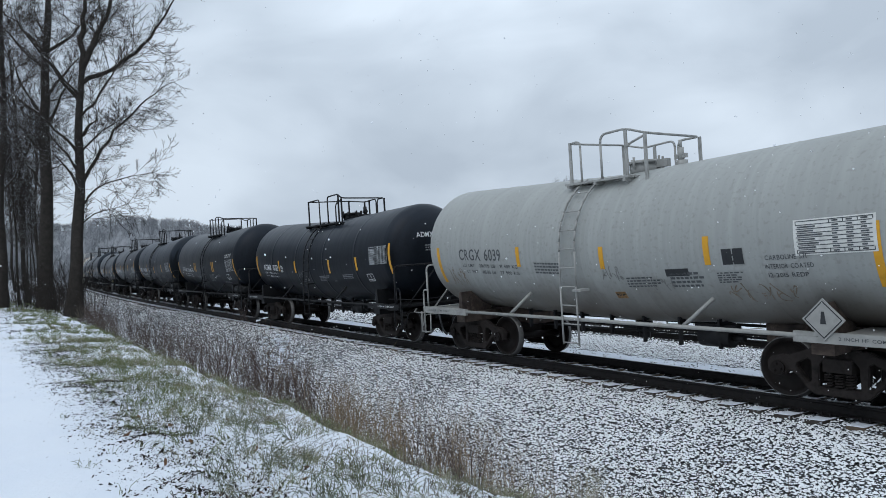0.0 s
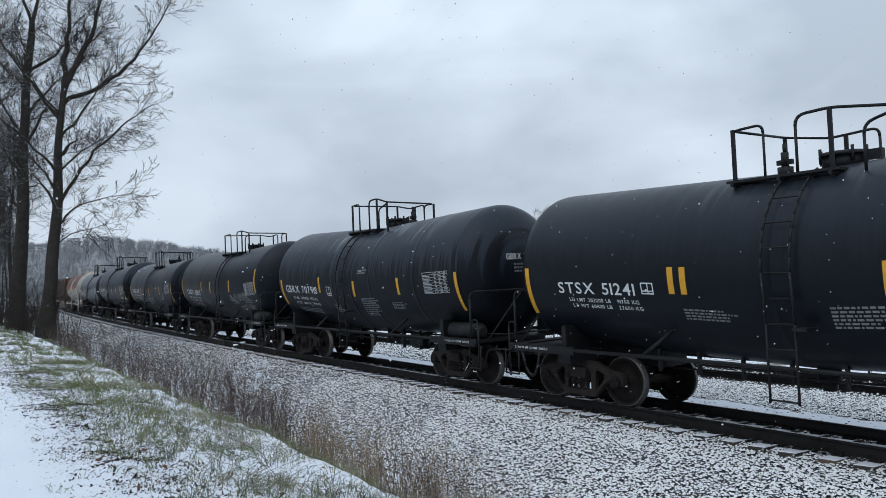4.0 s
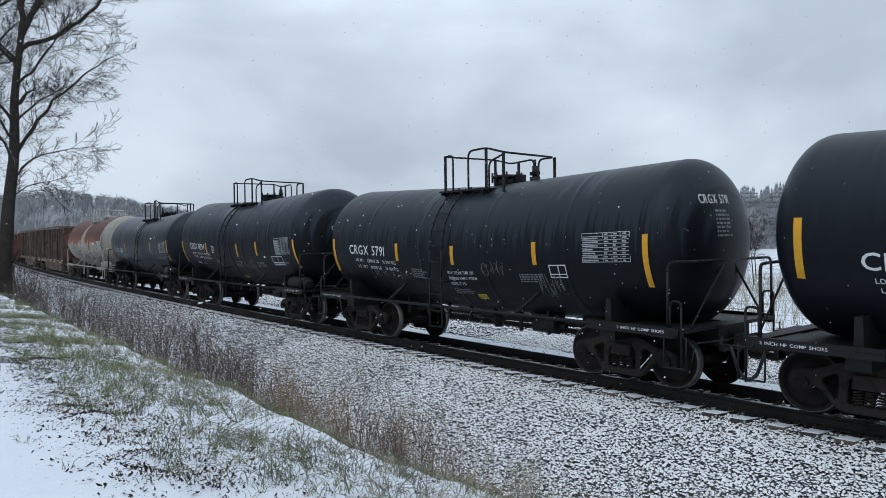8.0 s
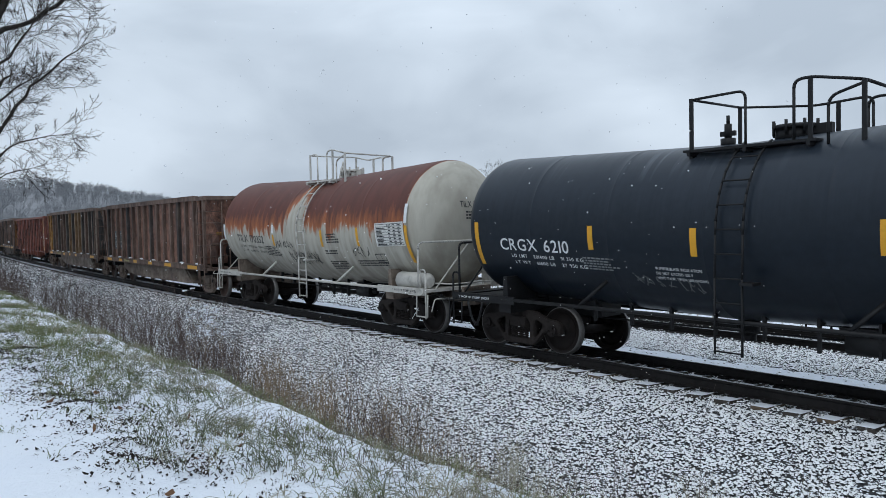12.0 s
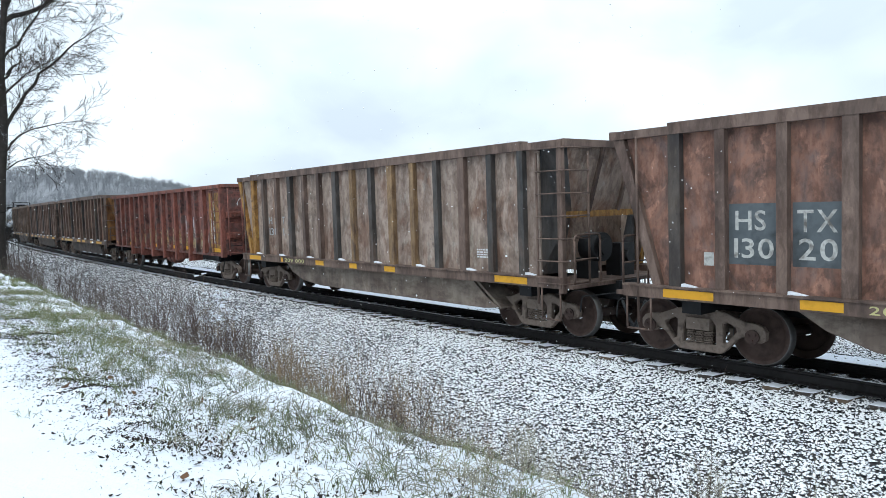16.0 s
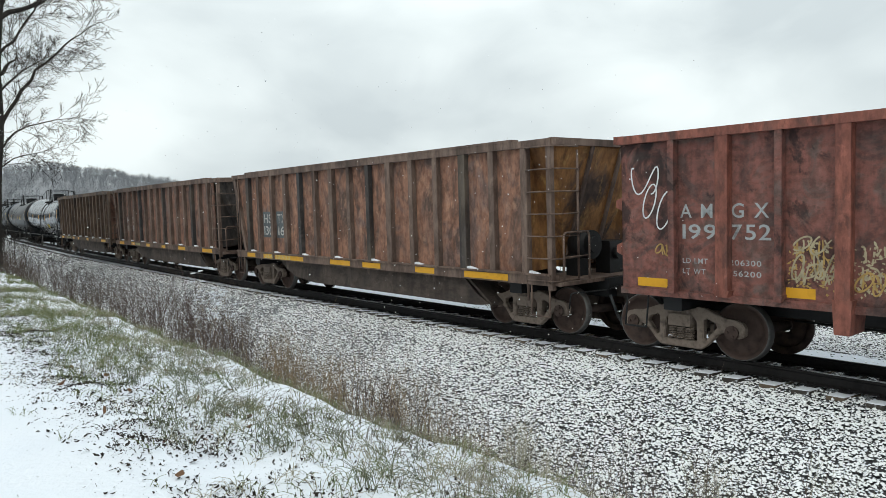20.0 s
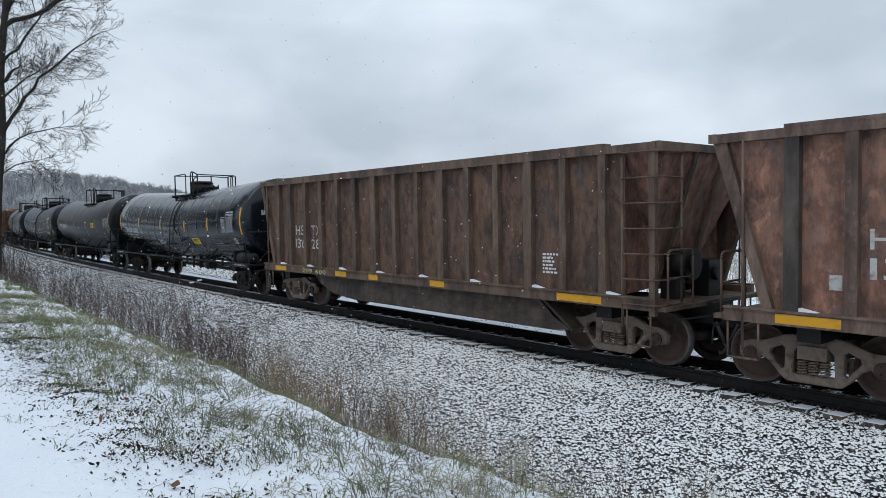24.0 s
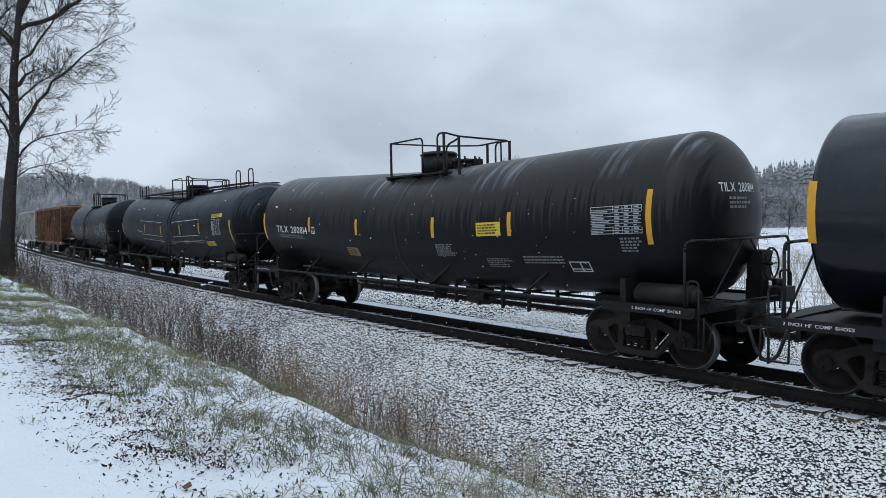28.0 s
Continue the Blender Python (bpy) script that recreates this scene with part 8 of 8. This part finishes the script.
    # leaf litter: curled scraps gathered in drifts, and a few whole leaves
    def litter(spots, small, big, name, label, m_leaf, lift=0.008):
        lv, lf = [], []
        for s, u, k in spots:
            x, y, z = lay(s, u)
            m = pose(x, y, z + lift, rng.normal(0, 28), rng.normal(0, 28), rng.uniform(0, 360))
            h = small + (big - small) * rng.random() ** 1.8
            w, curl = h * rng.uniform(0.25, 0.7), rng.uniform(0.1, 0.9) * h
            n = len(lv)
            for a in range(6):
                g = a * 1.0472 + rng.uniform(-0.3, 0.3)
                q = rng.uniform(0.3, 1.2)
                px, py = math.cos(g) * h * q, math.sin(g) * w * q
                lv.append(tuple(m @ Vector((px, py, curl * (px / h) ** 2 * rng.uniform(0.3, 1.2)))))
            lf += [(n, n + 1, n + 2, n + 3), (n, n + 3, n + 4, n + 5)]
        mesh_np(name, lv, lf, m_leaf, label, "leaves")
    scraps = plain("wet_leaf_scraps", (0.024, 0.019, 0.016), 0.9, 0, 0.5, 6, 0.0, spec=0.1)
    litter(strewn(24000, -4, 15, 8.92, 0.30, 0.95, 21.0, 7.9, 9.7), 0.004, 0.025, "leaf_litter", "dark scraps of leaves gathered on the snow beside the trail", scraps)
    litter(strewn(7000, -6, 18, 7.9, 0.6, 0.7, 33.0), 0.004, 0.024, "bank_litter", "dark scraps of leaves scattered over the snowy bank", scraps)
    litter(strewn(2200, -6, 18, 9.2, 0.35, 0.8, 27.0, 8, 10.3), 0.003, 0.013, "stray_litter", "stray leaf crumbs on the snow of the trail", scraps)
    litter(strewn(2500, 18, 46, 8.6, 0.6, 0.5, 40.0), 0.02, 0.05, "far_litter", "dark leaves along the trail further on", scraps)
    litter(strewn(70, -2, 14, 8.5, 0.5, 0.9, 15.0), 0.025, 0.055, "fallen_leaves", "a few whole brown leaves on the snow", LEAF, 0.02)


weeds()


def snowy_plant():
    """The pale, snow-headed plant that stands before the rails."""
    rng = np.random.default_rng(9)
    segs = brush(rng, 16, lambda: (rng.normal(-3.75, 0.28), rng.normal(15.6, 0.2), -0.75), 1.75, 0.22, (6, 10), 0.007)
    heads = []
    for sgm in segs:
        if sgm[5] > 0.35:
            q = np.array(sgm[3:6])
            heads.append((*(q - np.array([0.05, 0, 0.01])), *(q + np.array([0.05, 0.02, 0.0])), 0.022, 0.012))
    ob = thing("tall_weed", "tall dry weed with snow on its seed heads", "weed")
    V, F = sticks(segs)
    mesh_np("stem", V, F, WEED_TAN).parent = ob
    V, F = sticks(heads, 5)
    cap = mesh_np("snow_cap", V, F, SNOW)
    tagged(cap, kind="stuff")
    cap.parent = ob


snowy_plant()


# ---- hills and woods ----
RIDGE = ((-180, 2.4), (-60, 2.4), (-45, 2.5), (-35, 2.9), (-30, 3.3), (-24, 3.75), (-20, 3.3), (-14, 1.9), (-10, 1.2), (0, 1.2), (10, 1.8), (17, 2.4), (24, 2.8), (30, 2.6), (40, 2.8), (60, 2.6), (90, 2.4), (180, 2.4))


def ridge(az):
    return float(np.interp(az, [r[0] for r in RIDGE], [r[1] for r in RIDGE]))


def hill_z(az, f):
    """Height on the hill at a fraction f of the way from its foot to its crest."""
    top = 400 * math.tan(radians(ridge(az))) + 2.7 - 5
    k = f * f * (3 - 2 * f)
    return -2.0 + (top + 2) * k + 2.5 * noise.noise((az * 0.35, f * 3, 1)) * k


def hills():
    bm = bmesh.new()
    rows = []
    azs = [a * 1.2 - 180 for a in range(301)]
    for az in azs:
        row = []
        for f in (0, 0.1, 0.2, 0.35, 0.5, 0.65, 0.8, 0.9, 1.0, 1.15):
            dist = 190 + 210 * f
            z = hill_z(az, min(1, f)) - (8 if f > 1 else 0)
            row.append(bm.verts.new((dist * math.sin(radians(az)), dist * math.cos(radians(az)), z)))
        rows.append(row)
    for a, b in zip(rows, rows[1:]):
        for i in range(len(a) - 1):
            bm.faces.new((a[i], b[i], b[i + 1], a[i + 1])).smooth = True
    bmesh.ops.recalc_face_normals(bm, faces=bm.faces)
    # the floor's even grey also carries the haze of distance
    tagged(part("hills", bm, plain("hazed_snowy_forest_floor", (0.21, 0.218, 0.232), 0.95, 0, 0.35, 0.5, 0.0)), "wooded winter hills round the valley", "hills", kind="structure")
    # bare woods: a few tree forms set thousands of times into one mesh
    rng = np.random.default_rng(3)
    forms = []
    for k in range(6):
        segs = []
        h = 4.6
        segs.append((0, 0, 0, 0.2, 0, h * 0.9, 0.08, 0.03))
        for j in range(7):
            zz = h * rng.uniform(0.25, 0.85)
            a, ln = rng.uniform(0, 6.283), rng.uniform(1.2, 2.4) * (1.15 - zz / h * 0.6)
            q = (math.cos(a) * ln * 0.75, math.sin(a) * ln * 0.75, zz + ln * 0.75)
            segs.append((0, 0, zz, *q, 0.055, 0.03))
            for w in range(1):
                b = a + rng.uniform(-0.9, 0.9)
                segs.append((q[0] * 0.6, q[1] * 0.6, zz + ln * 0.45, q[0] * 0.6 + math.cos(b) * ln * 0.5, q[1] * 0.6 + math.sin(b) * ln * 0.5, zz + ln * 0.95, 0.045, 0.02))
        forms.append(sticks(segs, 3))
    vs, fs, k = [], [], 0
    for i in range(13500):
        az = rng.uniform(-42, -8) if i % 2 else rng.uniform(4, 40)
        f = min(1.0, rng.uniform(0.02, 1.1))
        dist = 190 + 210 * f + rng.uniform(-4, 4)
        V, F = forms[i % 6]
        sc, a = rng.uniform(0.55, 1.1), rng.uniform(0, 6.283)
        ca, sa = math.cos(a) * sc, math.sin(a) * sc
        X = np.stack([V[:, 0] * ca - V[:, 1] * sa + dist * math.sin(radians(az)), V[:, 0] * sa + V[:, 1] * ca + dist * math.cos(radians(az)), V[:, 2] * sc + hill_z(az, f) - 0.5], 1)
        vs.append(X)
        fs.append(F + k)
        k += len(V)
    mesh_np("bare_woods", np.concatenate(vs), np.concatenate(fs), HAZED_TWIG, "bare snow-dusted woods on the far hills, paled by haze", "woods")
    # conifers on the skyline to the side where the train runs out
    cv, cf, k = [], [], 0
    for i in range(420):
        az, f = rng.uniform(22, 40), min(1.0, rng.uniform(0.75, 1.1))
        dist = 190 + 210 * f
        h, r = rng.uniform(7, 11), rng.uniform(1.3, 2.0)
        cx, cy, cz = dist * math.sin(radians(az)), dist * math.cos(radians(az)), hill_z(az, f)
        for t in range(5):
            z0, z1 = cz + h * (0.08 + 0.18 * t), cz + h * (0.34 + 0.165 * t)
            rr = r * (1 - t * 0.18)
            cv += [(cx + rr * math.cos(j * 0.8976 + t) * rng.uniform(0.7, 1.2), cy + rr * math.sin(j * 0.8976 + t) * rng.uniform(0.7, 1.2), z0) for j in range(7)] + [(cx, cy, z1)]
            cf += [(k + j, k + (j + 1) % 7, k + 7) for j in range(7)]
            k += 8
    mesh_np("conifers", cv, cf, CONIFER, "snow-dusted conifers along the skyline, paled by haze", "conifers")
    # brush across the field behind the train
    segs = brush(rng, 4600, lambda: (lambda s, u: at_track(s, u))(rng.uniform(-25, 50), rng.uniform(-44, -11)), 1.35, 0.6, (4, 9), 0.012)
    V, F = sticks(segs)
    mesh_np("field_brush", V, F, GRASS_DRY, "pale brush and tall grass in the snowy field", "brush")
    segs = brush(rng, 900, lambda: (lambda s, u: at_track(s, u))(rng.uniform(70, 190), rng.uniform(-40, -10) if rng.random() < 0.5 else rng.uniform(8, 40)), 4.0, 0.35, (5, 9), 0.03)
    V, F = sticks(segs)
    mesh_np("thicket", V, F, TWIG, "bare thicket beside the far end of the track", "thicket")


hills()


# ---- ties under the rails ----
TIE_SNOW = snow_over("old_tie_with_snow", (0.030, 0.026, 0.024), 0.25, 0.55, 30, (0.085, 0.075, 0.066))

TIE_TAN = snow_over("newer_brown_tie_with_snow", (0.075, 0.055, 0.042), 0.25, 0.55, 30, (0.17, 0.135, 0.10))


def ties():
    rng = random.Random(4)
    meshes = []
    for k in range(4):
        bm = bmesh.new()
        vs = box(bm, -0.115, 0.115, -1.19, 1.3, -0.38, -0.214)
        for v in vs:
            v.co += Vector((rng.uniform(-0.012, 0.012), rng.uniform(-0.03, 0.03), rng.uniform(-0.006, 0.006)))
        bmesh.ops.bevel(bm, geom=list(bm.edges), offset=0.008, segments=1, affect="EDGES")
        me = bpy.data.meshes.new("tie")
        bm.to_mesh(me)
        bm.free()
        me.materials.append(TIE_TAN if k == 2 else TIE_SNOW)
        meshes.append(me)
    bed = thing("tie_bed", "timber ties under the rails with snow on top", "ties", kind="structure")
    plates, far = [], []
    for i in range(380):
        s = -21 + i * 0.497 + rng.uniform(-0.02, 0.02)
        m = track_pose(s) @ pose(0, rng.uniform(-0.04, 0.04), 0, 0, 0, rng.uniform(-1.2, 1.2))
        if i < 300:
            ob = new("tie", meshes[rng.randrange(4)])
            ob.parent = bed
            ob.matrix_basis = m
        else:
            far.append((m, meshes[i % 4]))
        if i < 110:
            plates.append(m)
    bm = bmesh.new()
    for m, me in far:
        box(bm, -0.115, 0.115, -1.19, 1.3, -0.38, -0.214, m)
    part("far_ties", bm, TIE_SNOW, bed)["kind"] = "stuff"
    bm = bmesh.new()
    for m in plates:
        for y in (-GAUGE / 2, GAUGE / 2):
            box(bm, -0.08, 0.08, y - 0.13, y + 0.13, -0.215, -0.190, m)
            for dx, dy in ((-0.06, -0.1), (0.06, -0.1), (-0.06, 0.1), (0.06, 0.1)):
                box(bm, dx - 0.012, dx + 0.012, y + dy - 0.014, y + dy + 0.014, -0.19, -0.15, m)
            box(bm, 0.125, 0.155, y - 0.085, y + 0.085, -0.20, -0.165, m)
    part("tie_plates", bm, RAIL_SIDE, bed)["kind"] = "stuff"
    second = thing("second_tie_bed", "old timber ties of the second track under snow", "ties", kind="structure")
    for i in range(150):
        ob = new("tie", meshes[rng.randrange(4)])
        ob.parent = second
        ob.matrix_basis = level_pose(-12 + i * 0.52 + rng.uniform(-0.03, 0.03), BEYOND) @ pose(0, -0.09, 0, 0, 0, rng.uniform(-1.5, 1.5))


ties()


# ---- thin falling snow ----
def flake_material():
    m, n, l, b = nodes_of("snowflake")
    b.inputs["Base Color"].default_value = (0.93, 0.94, 0.95, 1)
    thin, mixed = n.new("ShaderNodeBsdfTranslucent"), n.new("ShaderNodeMixShader")
    thin.inputs["Color"].default_value = (0.93, 0.94, 0.95, 1)
    mixed.inputs["Fac"].default_value = 0.6
    l.new(b.outputs["BSDF"], mixed.inputs[1])
    l.new(thin.outputs["BSDF"], mixed.inputs[2])
    l.new(mixed.outputs["Shader"], n["Material Output"].inputs["Surface"])
    return m



def snowfall():
    """Small flakes in a tall block of air before the cars, which sinks slowly as one."""
    rng = np.random.default_rng(12)
    n = 6500
    dist, az = 3.0 + 8.5 * np.sqrt(rng.random(n)), np.radians(rng.uniform(-36, 40, n))
    c = np.stack([dist * np.sin(az), dist * np.cos(az), rng.uniform(0.2, 43, n)], 1)
    octa = np.array([(1, 0, 0), (0, 1, 0), (-1, 0, 0), (0, -1, 0), (0, 0, 1), (0, 0, -1)], float)
    size = rng.uniform(0.0025, 0.0085, (n, 1, 1)) * rng.uniform(0.7, 1.4, (n, 1, 3))
    V = (c[:, None] + octa[None] * size).reshape(-1, 3)
    tri = np.array([(0, 1, 4), (1, 2, 4), (2, 3, 4), (3, 0, 4), (1, 0, 5), (2, 1, 5), (3, 2, 5), (0, 3, 5)])
    return mesh_np("falling_snow", V, (tri[None] + (np.arange(n) * 6)[:, None, None]).reshape(-1, 3), flake_material(), "fine white snowflakes drifting down before the train", "snowfall")


FLAKES = snowfall()


def motions():
    times = [i * 0.5 for i in range(57)]
    for car, mid in MOVERS:
        walk(car, [(t, car_pose(mid - run(t))) for t in times])
    walk(FLAKES, [(t, pose(-0.12 * t, 0.05 * t, -1.25 * t)) for t in times])
    spin = [i / 15 for i in range(421)]
    for w, dx in WHEELS:
        walk(w, [(t, pose(dx, 0, 0.457) @ Matrix.Rotation(run(t) / 0.457, 4, "Y")) for t in spin])


motions()
